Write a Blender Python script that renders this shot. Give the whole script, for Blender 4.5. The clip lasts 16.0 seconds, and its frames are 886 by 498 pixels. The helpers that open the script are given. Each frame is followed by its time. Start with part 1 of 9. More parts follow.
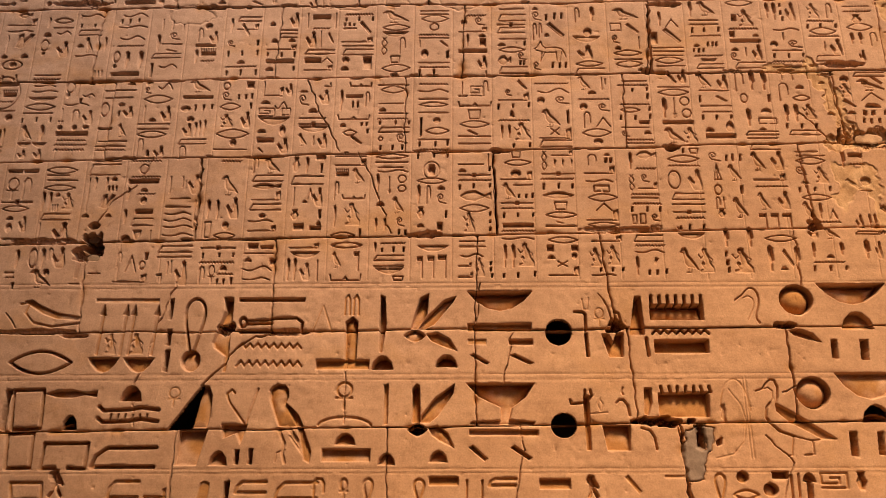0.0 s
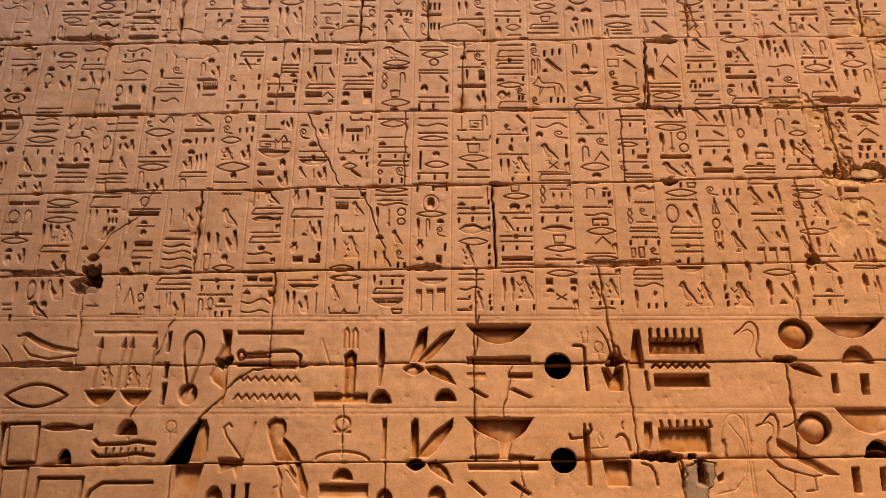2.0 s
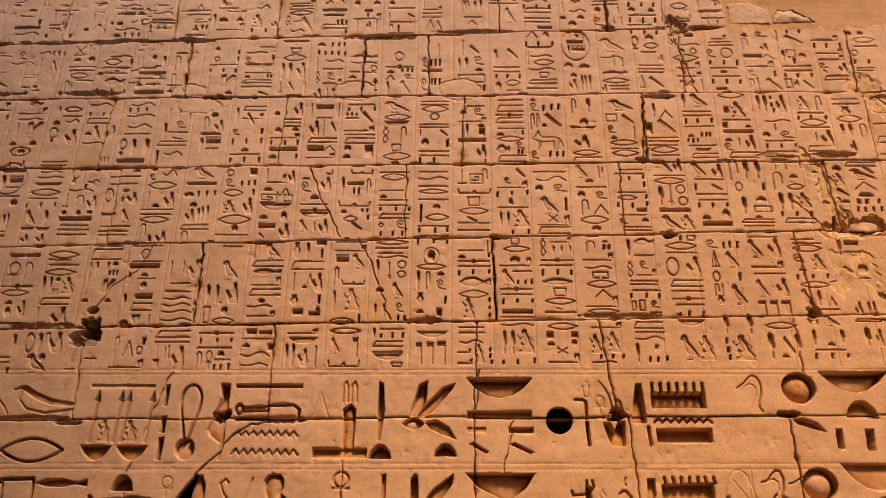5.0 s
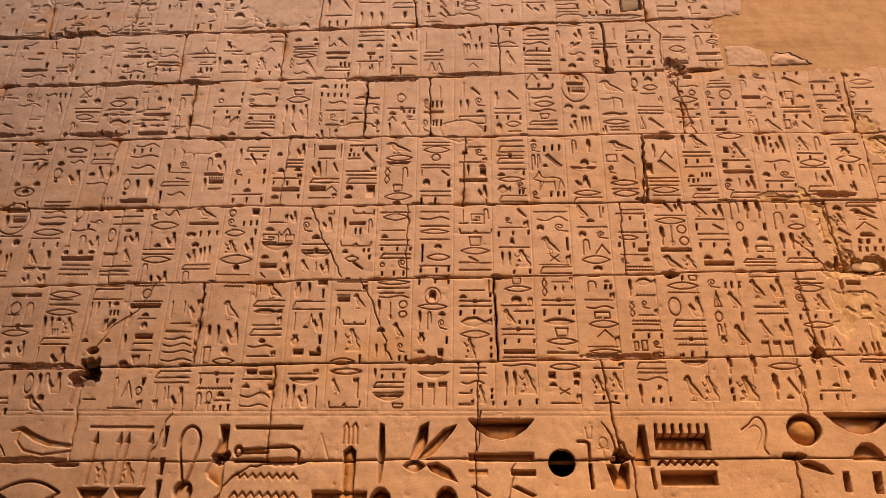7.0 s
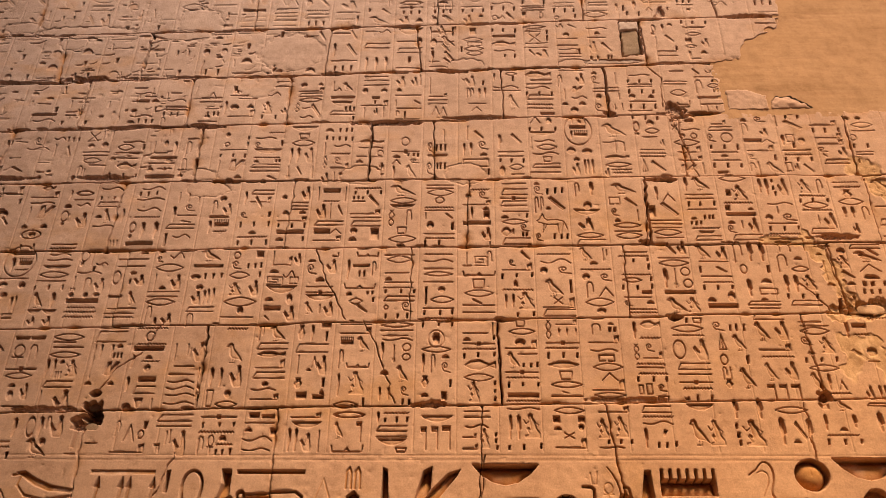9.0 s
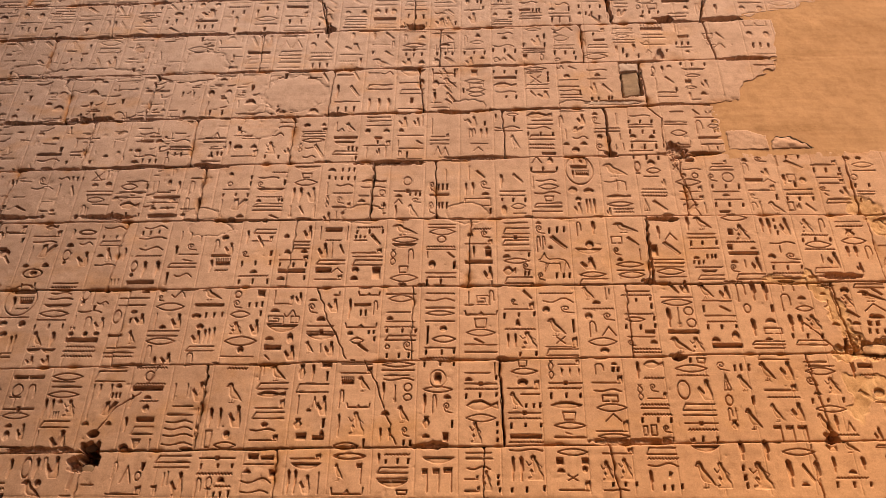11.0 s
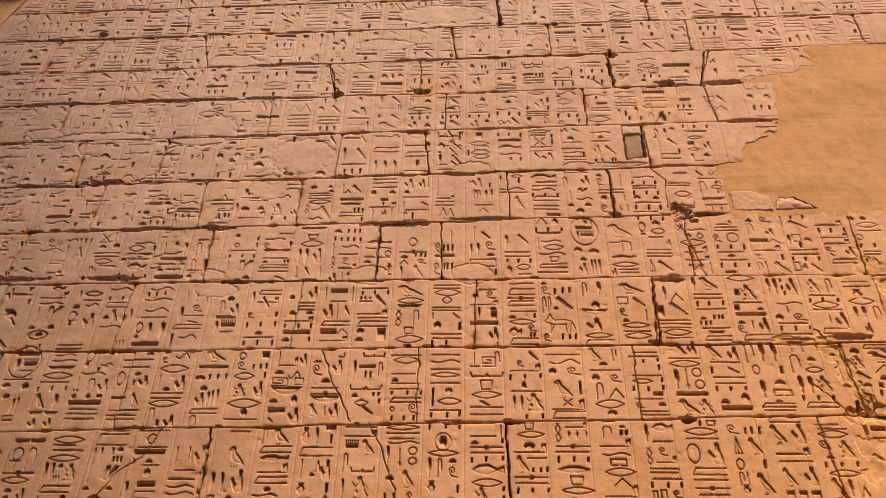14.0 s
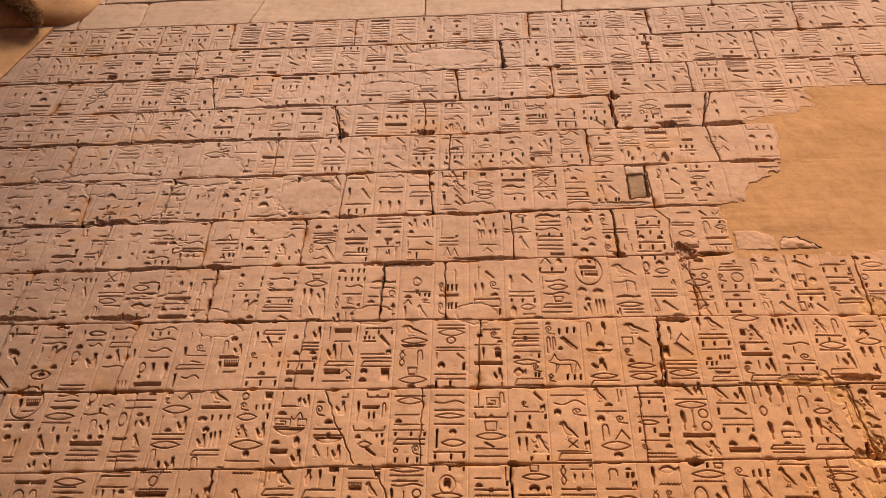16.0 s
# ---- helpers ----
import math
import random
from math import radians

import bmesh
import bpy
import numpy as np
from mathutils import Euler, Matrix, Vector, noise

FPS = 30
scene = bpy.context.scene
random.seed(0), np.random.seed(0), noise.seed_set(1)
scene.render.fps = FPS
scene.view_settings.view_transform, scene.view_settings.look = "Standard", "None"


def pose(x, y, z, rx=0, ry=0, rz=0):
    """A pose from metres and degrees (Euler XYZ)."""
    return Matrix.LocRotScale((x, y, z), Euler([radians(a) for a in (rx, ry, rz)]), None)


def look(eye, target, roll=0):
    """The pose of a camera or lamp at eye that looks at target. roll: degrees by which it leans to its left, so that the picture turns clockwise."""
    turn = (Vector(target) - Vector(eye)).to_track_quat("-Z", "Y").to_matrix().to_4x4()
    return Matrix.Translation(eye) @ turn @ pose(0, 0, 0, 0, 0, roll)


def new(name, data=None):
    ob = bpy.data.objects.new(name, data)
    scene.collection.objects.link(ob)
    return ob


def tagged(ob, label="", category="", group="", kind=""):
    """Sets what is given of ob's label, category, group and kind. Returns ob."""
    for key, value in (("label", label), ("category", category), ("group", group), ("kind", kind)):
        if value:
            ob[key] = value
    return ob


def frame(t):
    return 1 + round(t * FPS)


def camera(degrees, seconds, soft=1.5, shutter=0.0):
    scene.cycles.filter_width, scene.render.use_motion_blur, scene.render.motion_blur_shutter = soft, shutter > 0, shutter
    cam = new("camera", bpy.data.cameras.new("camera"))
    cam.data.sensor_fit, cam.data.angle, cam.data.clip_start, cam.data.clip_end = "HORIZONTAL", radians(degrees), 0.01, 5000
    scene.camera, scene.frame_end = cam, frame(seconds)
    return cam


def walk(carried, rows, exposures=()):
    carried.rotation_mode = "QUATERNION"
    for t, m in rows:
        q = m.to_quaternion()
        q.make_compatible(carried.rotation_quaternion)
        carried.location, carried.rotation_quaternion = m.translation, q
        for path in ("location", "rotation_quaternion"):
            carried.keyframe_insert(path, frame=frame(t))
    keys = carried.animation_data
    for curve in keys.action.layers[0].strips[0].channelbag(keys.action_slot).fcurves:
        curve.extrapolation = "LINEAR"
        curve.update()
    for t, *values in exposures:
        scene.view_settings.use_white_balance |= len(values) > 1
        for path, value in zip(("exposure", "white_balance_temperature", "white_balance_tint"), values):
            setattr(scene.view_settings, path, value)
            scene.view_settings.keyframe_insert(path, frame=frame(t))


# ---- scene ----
cam = camera(58.1, 16.0, soft=0.75)
PATH = [
    (0, (0.018, 1.069, 1.658), (-0.033, 2.972, 2.269), 0.4),
    (0.5, (0.02, 1.068, 1.645), (-0.031, 2.964, 2.278), 0.4),
    (1, (0.023, 1.065, 1.654), (-0.027, 2.956, 2.305), 0.4),
    (1.5, (0.004, 1.07, 1.647), (-0.041, 2.953, 2.32), 0.4),
    (2, (0.007, 1.067, 1.649), (-0.038, 2.943, 2.341), 0.5),
    (2.5, (0.013, 1.06, 1.664), (-0.034, 2.931, 2.371), 0.5),
    (3, (0.016, 1.062, 1.662), (-0.032, 2.924, 2.39), 0.5),
    (3.5, (0.01, 1.064, 1.663), (-0.036, 2.918, 2.411), 0.5),
    (6, (0.015, 1.051, 1.672), (-0.035, 2.86, 2.525), 0.7),
    (6.5, (0.016, 1.058, 1.667), (-0.036, 2.855, 2.544), 0.7),
    (7, (0.023, 1.056, 1.672), (-0.031, 2.842, 2.569), 0.7),
    (7.5, (0.031, 1.052, 1.677), (-0.026, 2.828, 2.595), 0.8),
    (8, (0.033, 1.046, 1.68), (-0.027, 2.81, 2.621), 0.9),
    (8.5, (0.032, 1.038, 1.688), (-0.031, 2.791, 2.649), 0.9),
    (9, (0.033, 1.03, 1.691), (-0.033, 2.77, 2.674), 0.9),
    (11.5, (0.048, 1.06, 1.678), (-0.028, 2.733, 2.772), 1.2),
    (12, (0.054, 1.052, 1.685), (-0.026, 2.711, 2.799), 1.3),
    (12.5, (0.055, 1.049, 1.683), (-0.027, 2.693, 2.818), 1.3),
    (13, (0.043, 1.047, 1.685), (-0.038, 2.677, 2.841), 1.3),
    (13.5, (0.053, 1.056, 1.68), (-0.032, 2.67, 2.857), 1.4),
    (14, (0.056, 1.055, 1.679), (-0.033, 2.654, 2.877), 1.4),
    (14.5, (0.052, 1.058, 1.677), (-0.038, 2.64, 2.896), 1.5),
    (15, (0.056, 1.057, 1.674), (-0.038, 2.623, 2.914), 1.5),
    (15.5, (0.06, 1.056, 1.676), (-0.037, 2.606, 2.936), 1.6),
    (16, (0.06, 1.052, 1.68), (-0.039, 2.589, 2.955), 1.7),
]
walk(cam, [(t, look(eye, target, roll)) for t, eye, target, roll in PATH],
     exposures=((0, 0.34), (7, 0.43), (16, 0.52)))

# ---- world, sun, light ----
world = bpy.data.worlds.new("sky")
scene.world = world
world.use_nodes = True
wn = world.node_tree
bg = wn.nodes["Background"]
sky = wn.nodes.new("ShaderNodeTexSky")
sky.sky_type = "NISHITA"
sky.sun_disc = False
SUN_FROM = Vector((0.34, -0.72, 1.25)).normalized()
sky.sun_elevation = math.asin(SUN_FROM.z)
sky.sun_rotation = math.atan2(SUN_FROM.x, SUN_FROM.y)
sky.dust_density = 6.0
bg.inputs["Strength"].default_value = 0.064
wn.links.new(sky.outputs[0], bg.inputs[0])
sun_data = bpy.data.lights.new("sun", "SUN")
sun_data.energy = 5.0
sun_data.angle = radians(15)
sun_data.color = (1.0, 0.75, 0.52)
sun = new("sun", sun_data)
sun.matrix_world = look(SUN_FROM * 30, (0, 0, 0))


# ---- materials ----
def node_material(name):
    m = bpy.data.materials.new(name)
    m.use_nodes = True
    nt = m.node_tree
    b = nt.nodes["Principled BSDF"]

    def add(kind, **inputs):
        n = nt.nodes.new(kind)
        for k, v in inputs.items():
            n.inputs[k.replace("_", " ")].default_value = v
        return n

    return m, nt, b, add


def mix_colour(nt, mode, fac, a, b):
    n = nt.nodes.new("ShaderNodeMix")
    n.data_type = "RGBA"
    n.blend_type = mode
    for sock, v in ((n.inputs[0], fac), (n.inputs[6], a), (n.inputs[7], b)):
        if hasattr(v, "links"):
            nt.links.new(v, sock)
        else:
            sock.default_value = v
    return n.outputs[2]


def ramp(nt, source, stops):
    n = nt.nodes.new("ShaderNodeValToRGB")
    while len(n.color_ramp.elements) < len(stops):
        n.color_ramp.elements.new(0.5)
    for e, (p, c) in zip(n.color_ramp.elements, stops):
        e.position = p
        e.color = (*c, 1) if len(c) == 3 else c
    nt.links.new(source, n.inputs[0])
    return n.outputs[0]


def stone(name, pale, deep, stain, bump=0.8, per_block=0.035, grain=1.0, sky_tint=None, streaks=None):
    """Weathered sandstone: fine grain, soft mottling, horizontal bedding and rusty stains."""
    m, nt, b, add = node_material(name)
    co = nt.nodes.new("ShaderNodeTexCoord").outputs["Object"]
    info = nt.nodes.new("ShaderNodeObjectInfo")

    def noise_at(scale, detail=5.0, rough=0.6, stretch=None):
        n = add("ShaderNodeTexNoise", Scale=scale, Detail=detail, Roughness=rough)
        src = co
        if stretch:
            mp = nt.nodes.new("ShaderNodeMapping")
            mp.inputs["Scale"].default_value = stretch
            nt.links.new(co, mp.inputs[0])
            src = mp.outputs[0]
        nt.links.new(src, n.inputs["Vector"])
        return n.outputs["Fac"]

    mottle = noise_at(2.2, 6)
    bed = noise_at(3.0, 4, 0.6, (0.5, 1.0, 5.0))
    fine = noise_at(70.0, 4, 0.7)
    spots = noise_at(9.0, 7, 0.75)
    rust = noise_at(1.1, 5, 0.65, (1.0, 1.0, 1.8))
    c = ramp(nt, mottle, [(0.30, deep), (0.68, pale)])
    if sky_tint:
        # greyer patina and painted skylight tint up and west, ochre bounce below
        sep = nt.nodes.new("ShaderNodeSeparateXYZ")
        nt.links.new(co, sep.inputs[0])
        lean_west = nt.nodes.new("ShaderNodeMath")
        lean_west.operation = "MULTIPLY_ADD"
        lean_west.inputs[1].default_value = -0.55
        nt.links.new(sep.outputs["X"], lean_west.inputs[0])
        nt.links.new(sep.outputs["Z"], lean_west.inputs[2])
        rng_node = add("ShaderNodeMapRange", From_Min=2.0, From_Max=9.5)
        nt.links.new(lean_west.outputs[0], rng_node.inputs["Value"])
        c = mix_colour(nt, "MIX", rng_node.outputs[0], c, ramp(nt, mottle, [(0.30, sky_tint[1]), (0.68, sky_tint[0])]))
    c = mix_colour(nt, "MULTIPLY", 0.5, c, ramp(nt, bed, [(0.3, (0.80, 0.76, 0.72)), (0.7, (1.1, 1.08, 1.05))]))
    c = mix_colour(nt, "MIX", ramp(nt, rust, [(0.56, (0, 0, 0)), (0.74, (0.55, 0.55, 0.55))]), c, (*stain, 1))
    if sky_tint:
        # freshly crumbled arrises are more orange; cuts share it as paint and painted shade
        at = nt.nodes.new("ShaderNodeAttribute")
        at.attribute_name = "edge_cut_tint"
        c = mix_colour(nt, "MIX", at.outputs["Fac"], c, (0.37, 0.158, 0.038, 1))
        new_face = nt.nodes.new("ShaderNodeAttribute")
        new_face.attribute_name = "fresh"
        c = mix_colour(nt, "MIX", new_face.outputs["Fac"], c, ramp(nt, spots, [(0.35, (0.44, 0.235, 0.095)), (0.55, (0.54, 0.315, 0.145)), (0.75, (0.60, 0.39, 0.21))]))
    if streaks:
        # smears left by the hand that spread it
        smear = noise_at(2.2, 7, 0.62, (0.55, 1.0, 4.0))
        c = mix_colour(nt, "MIX", ramp(nt, smear, [(0.55, (0, 0, 0)), (0.74, (0.65, 0.65, 0.65))]), c, (*streaks, 1))
        wash = noise_at(1.3, 3, 0.5, (0.6, 1.0, 1.6))
        c = mix_colour(nt, "MULTIPLY", 0.6, c, ramp(nt, wash, [(0.35, (0.84, 0.80, 0.74)), (0.65, (1.08, 1.08, 1.08))]))
    c = mix_colour(nt, "MULTIPLY", 0.55, c, ramp(nt, spots, [(0.30, (0.62, 0.56, 0.5)), (0.52, (1, 1, 1)), (0.8, (1.08, 1.06, 1.02))]))
    c = mix_colour(nt, "MULTIPLY", 0.6 * grain, c, ramp(nt, fine, [(0.25, (0.7, 0.68, 0.66)), (0.75, (1.2, 1.2, 1.2))]))
    v = ramp(nt, info.outputs["Random"], [(0.0, (1 - per_block, 1 - per_block * 1.15, 1 - per_block * 1.3)), (1.0, (1 + per_block, 1 + per_block, 1 + per_block))])
    c = mix_colour(nt, "MULTIPLY", 1.0, c, v)
    nt.links.new(c, b.inputs["Base Color"])
    b.inputs["Roughness"].default_value = 0.92
    b.inputs["Specular IOR Level"].default_value = 0.18
    bp1 = add("ShaderNodeBump", Strength=bump, Distance=0.0025)
    bp2 = add("ShaderNodeBump", Strength=bump, Distance=0.005)
    nt.links.new(fine, bp1.inputs["Height"])
    nt.links.new(spots, bp2.inputs["Height"])
    nt.links.new(bp1.outputs[0], bp2.inputs["Normal"])
    nt.links.new(bp2.outputs[0], b.inputs["Normal"])
    return m


SANDSTONE = stone("sandstone", (0.54, 0.304, 0.158), (0.47, 0.255, 0.130), (0.47, 0.24, 0.09), bump=0.6, sky_tint=((0.478, 0.356, 0.316), (0.410, 0.300, 0.265)))
PLAIN_STONE = stone("plain_sandstone", (0.49, 0.372, 0.315), (0.43, 0.322, 0.270), (0.44, 0.30, 0.21), bump=0.25)
PLASTER = stone("mud_plaster", (0.45, 0.258, 0.132), (0.405, 0.228, 0.113), (0.38, 0.20, 0.09), bump=0.35, grain=0.5, streaks=(0.27, 0.135, 0.060))
PIER_STONE = stone("pier_sandstone", (0.62, 0.40, 0.23), (0.52, 0.31, 0.17), (0.40, 0.21, 0.09), bump=0.6)
MORTAR = stone("old_mortar", (0.20, 0.13, 0.085), (0.12, 0.075, 0.05), (0.16, 0.09, 0.05), bump=0.6)
CEMENT = stone("grey_cement", (0.31, 0.215, 0.145), (0.22, 0.15, 0.10), (0.28, 0.165, 0.09), bump=0.5)
SAND = stone("sand_ground", (0.24, 0.155, 0.09), (0.18, 0.115, 0.068), (0.27, 0.175, 0.095), bump=0.5)
STRAW = stone("dry_straw", (0.30, 0.16, 0.07), (0.15, 0.075, 0.035), (0.10, 0.05, 0.025), bump=0.2)

# ---- the carved relief, as one sheet of depths over the wall ----
FACE = 7.0                      # the wall's face lies in the plane y = FACE
RX0, RX1, RZ0, RZ1, CELL = -6.6, 5.6, 1.2, 11.4, 0.003
NX, NZ = int((RX1 - RX0) / CELL) + 1, int((RZ1 - RZ0) / CELL) + 1
relief = np.zeros((NZ, NX), np.float32)
pigment_shade = np.zeros((NZ, NX), np.float32)   # ochre paint traces in the cuts, also darkening them as painted shade
rng = np.random.default_rng(7)


def smooth_noise(shape_m, step, seed):
    """Value noise over the sheet, with features about step metres across."""
    g = np.random.default_rng(seed)
    nx, nz = int((RX1 - RX0) / step) + 3, int((RZ1 - RZ0) / step) + 3
    grid = g.random((nz, nx)).astype(np.float32) - 0.5
    u = np.linspace(0, (RX1 - RX0) / step, NX)
    w = np.linspace(0, (RZ1 - RZ0) / step, NZ)
    i, k = u.astype(int), w.astype(int)
    a, b = (u - i).astype(np.float32), (w - k).astype(np.float32)
    a, b = a * a * (3 - 2 * a), b * b * (3 - 2 * b)
    rows = grid[:, i] * (1 - a) + grid[:, i + 1] * a
    return rows[k] * (1 - b)[:, None] + rows[k + 1] * b[:, None]


broad = smooth_noise(0, 0.45, 1)
middle = smooth_noise(0, 0.12, 2)
small = smooth_noise(0, 0.035, 3)
tiny = smooth_noise(0, 0.014, 4)


def window(x0, z0, x1, z1):
    i0, i1 = max(0, int((x0 - RX0) / CELL)), min(NX, int((x1 - RX0) / CELL) + 2)
    k0, k1 = max(0, int((z0 - RZ0) / CELL)), min(NZ, int((z1 - RZ0) / CELL) + 2)
    xs = (RX0 + CELL * np.arange(i0, i1))[None, :]
    zs = (RZ0 + CELL * np.arange(k0, k1))[:, None]
    return slice(k0, k1), slice(i0, i1), xs, zs


def d_seg(x, z, ax, az, bx, bz):
    dx, dz = bx - ax, bz - az
    h = np.clip(((x - ax) * dx + (z - az) * dz) / max(dx * dx + dz * dz, 1e-9), 0, 1)
    return np.hypot(x - ax - h * dx, z - az - h * dz)


def d_poly(x, z, pts):
    d = np.full(np.broadcast(x, z).shape, 1e3)
    inside = np.zeros(d.shape, bool)
    for (ax, az), (bx, bz) in zip(pts, pts[1:] + pts[:1]):
        d = np.minimum(d, d_seg(x, z, ax, az, bx, bz))
        cross = ((az > z) != (bz > z)) & (x < (bx - ax) * (z - az) / (bz - az if bz != az else 1e-9) + ax)
        inside ^= cross
    return np.where(inside, -d, d)


class Sign:
    """One sign cut into its box: lines and hollows in the box's own 0..1 coordinates, z up."""

    def __init__(self, x, z, w, h, depth, width, lean=0.0, big=False, soft=0.005):
        self.x, self.z, self.w, self.h, self.depth, self.width, self.lean = x, z, w, h, depth, width, lean
        self.big, self.soft = big, 0.006 if big else soft
        self.foot = 0.35 if big is False else 0.45   # a hollow runs out towards its lower edge
        self.ks, self.is_, xs, self.zs = window(x - 0.04, z - 0.04, x + w + 0.04, z + h + 0.04)
        self.xs = xs - lean * (self.zs - z)

    def at(self, u, v):
        return self.x + u * self.w, self.z + v * self.h

    def cut(self, d, depth, bulge=0.0):
        soft = self.soft
        k = np.clip(0.5 - d / soft, 0, 1)
        if bulge:
            k = k * (1 - bulge * (1 - np.exp(np.minimum(d, 0) / (0.03 if self.big else 0.011))))
            k = k * (self.foot + (1.12 - self.foot) * np.clip((self.zs - self.z) / self.h, 0, 1))
        # tint the whole cut: ochre remains plus shade put into the colour
        paint = pigment_shade[self.ks, self.is_]
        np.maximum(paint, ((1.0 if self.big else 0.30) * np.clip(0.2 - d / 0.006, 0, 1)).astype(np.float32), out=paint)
        part = relief[self.ks, self.is_]
        np.maximum(part, (depth * k).astype(np.float32), out=part)

    def line(self, *pts, wide=1.0, deep=1.0):
        p = [self.at(*q) for q in pts]
        d = np.full(np.broadcast(self.xs, self.zs).shape, 1e3)
        for a, b in zip(p, p[1:]):
            d = np.minimum(d, d_seg(self.xs, self.zs, *a, *b))
        self.cut(d - self.width * wide / 2, self.depth * deep)

    def fill(self, *pts, deep=1.3, bulge=None):
        bulge = bulge if bulge is not None else 0.55 if self.big else 0.80
        self.cut(d_poly(self.xs, self.zs, [self.at(*q) for q in pts]), self.depth * deep, bulge)

    def oval(self, u=0.5, v=0.5, ru=0.5, rv=0.5, deep=1.4, bulge=0.5, ring=False):
        cx, cz = self.at(u, v)
        rx, rz = max(ru * self.w, 0.008), max(rv * self.h, 0.008)
        q = np.hypot((self.xs - cx) / rx, (self.zs - cz) / rz)
        d = (q - 1) * min(rx, rz)
        if ring:
            d = np.abs(d + self.width / 2) - self.width / 2
            self.cut(d, self.depth)
        else:
            self.cut(d, self.depth * deep, bulge)

    def arc(self, u, v, ru, rv, a0, a1, n=12, wide=1.0):
        self.line(*[(u + ru * math.cos(radians(a0 + (a1 - a0) * k / n)), v + rv * math.sin(radians(a0 + (a1 - a0) * k / n))) for k in range(n + 1)], wide=wide)

    def lens(self, full=False):
        n = 9
        up = [(k / n, 0.5 + 0.5 * math.sin(math.pi * k / n) ** 0.9) for k in range(n + 1)]
        low = [(u, 1 - v) for u, v in up]
        if full:
            self.fill(*up, *low[::-1][1:-1])
        else:
            self.line(*up, wide=0.9)
            self.line(*low, wide=0.9)


def zigzag(s):
    n = max(6, int(s.w / (0.030 if s.big else 0.012)))
    s.line(*[(k / n, 0.25 + 0.5 * (k % 2)) for k in range(n + 1)], wide=0.8)


def bird(s, filled=True, legs=True):
    body = [(0.02, 0.80), (0.14, 0.96), (0.30, 1.0), (0.40, 0.90), (0.44, 0.72), (0.66, 0.52), (0.86, 0.30), (1.0, 0.10), (0.80, 0.18), (0.60, 0.20), (0.40, 0.24), (0.26, 0.40), (0.22, 0.62), (0.20, 0.78)]
    if filled:
        s.fill(*body, deep=1.15, bulge=0.80)
        s.line((0.40, 0.90), (0.44, 0.72), (0.66, 0.52), (0.86, 0.30), (1.0, 0.10), wide=0.6, deep=0.8)
    else:
        s.line(*body, body[0], wide=0.8)
    if legs:
        s.line((0.45, 0.22), (0.42, 0.0), (0.30, 0.0), wide=0.55, deep=0.8)
        s.line((0.60, 0.20), (0.58, 0.0), (0.46, 0.0), wide=0.55, deep=0.8)


def chick(s):
    """A squatting figure: the knee before, the upright trunk behind."""
    s.fill((0.42, 0.0), (0.96, 0.0), (1.0, 0.25), (0.90, 0.62), (0.84, 0.72), (0.86, 0.92), (0.72, 1.0), (0.56, 0.94), (0.58, 0.74), (0.52, 0.55), (0.50, 0.36), (0.34, 0.46), (0.14, 0.66),
           (0.0, 0.56), (0.16, 0.32), (0.30, 0.10), deep=1.5, bulge=0.55)


def rib(s):
    s.line((1, 1), (0.10, 1), (0, 0), (1, 0))


def man(s, seated=True):
    if seated:
        s.fill((0.30, 0.80), (0.30, 0.94), (0.42, 1.0), (0.56, 0.96), (0.58, 0.80), (0.70, 0.68), (0.78, 0.40), (0.98, 0.20), (0.98, 0.0), (0.10, 0.0), (0.08, 0.10), (0.34, 0.14), (0.20, 0.36), (0.28, 0.44),
               (0.44, 0.34), (0.40, 0.62), (0.38, 0.76), deep=1.15, bulge=0.72)
        s.line((0.40, 0.70), (0.18, 0.56), (0.02, 0.74), wide=0.6, deep=0.8)
        s.line((0.66, 0.68), (0.90, 0.52), (0.78, 0.36), wide=0.5, deep=0.6)
    else:
        s.oval(0.45, 0.90, 0.11, 0.10, deep=1.0, bulge=0.6)
        s.fill((0.36, 0.78), (0.58, 0.78), (0.56, 0.42), (0.78, 0.02), (0.66, 0.0), (0.46, 0.34), (0.26, 0.0), (0.14, 0.02), (0.36, 0.44), deep=1.0, bulge=0.7)
        s.line((0.0, 0.55), (0.20, 0.56), (0.40, 0.74), wide=0.7)
        s.line((0.56, 0.74), (0.78, 0.60), (0.92, 0.72), wide=0.7)


def coil(s):
    s.line(*[(0.38 + (0.36 - 0.022 * k) * math.cos(radians(200 - 35 * k)), 0.62 + (0.36 - 0.022 * k) * math.sin(radians(200 - 35 * k))) for k in range(13)], wide=0.8)
    s.line((0.05, 0.5), (0.25, 0.15), (1.0, 0.0), wide=0.8)


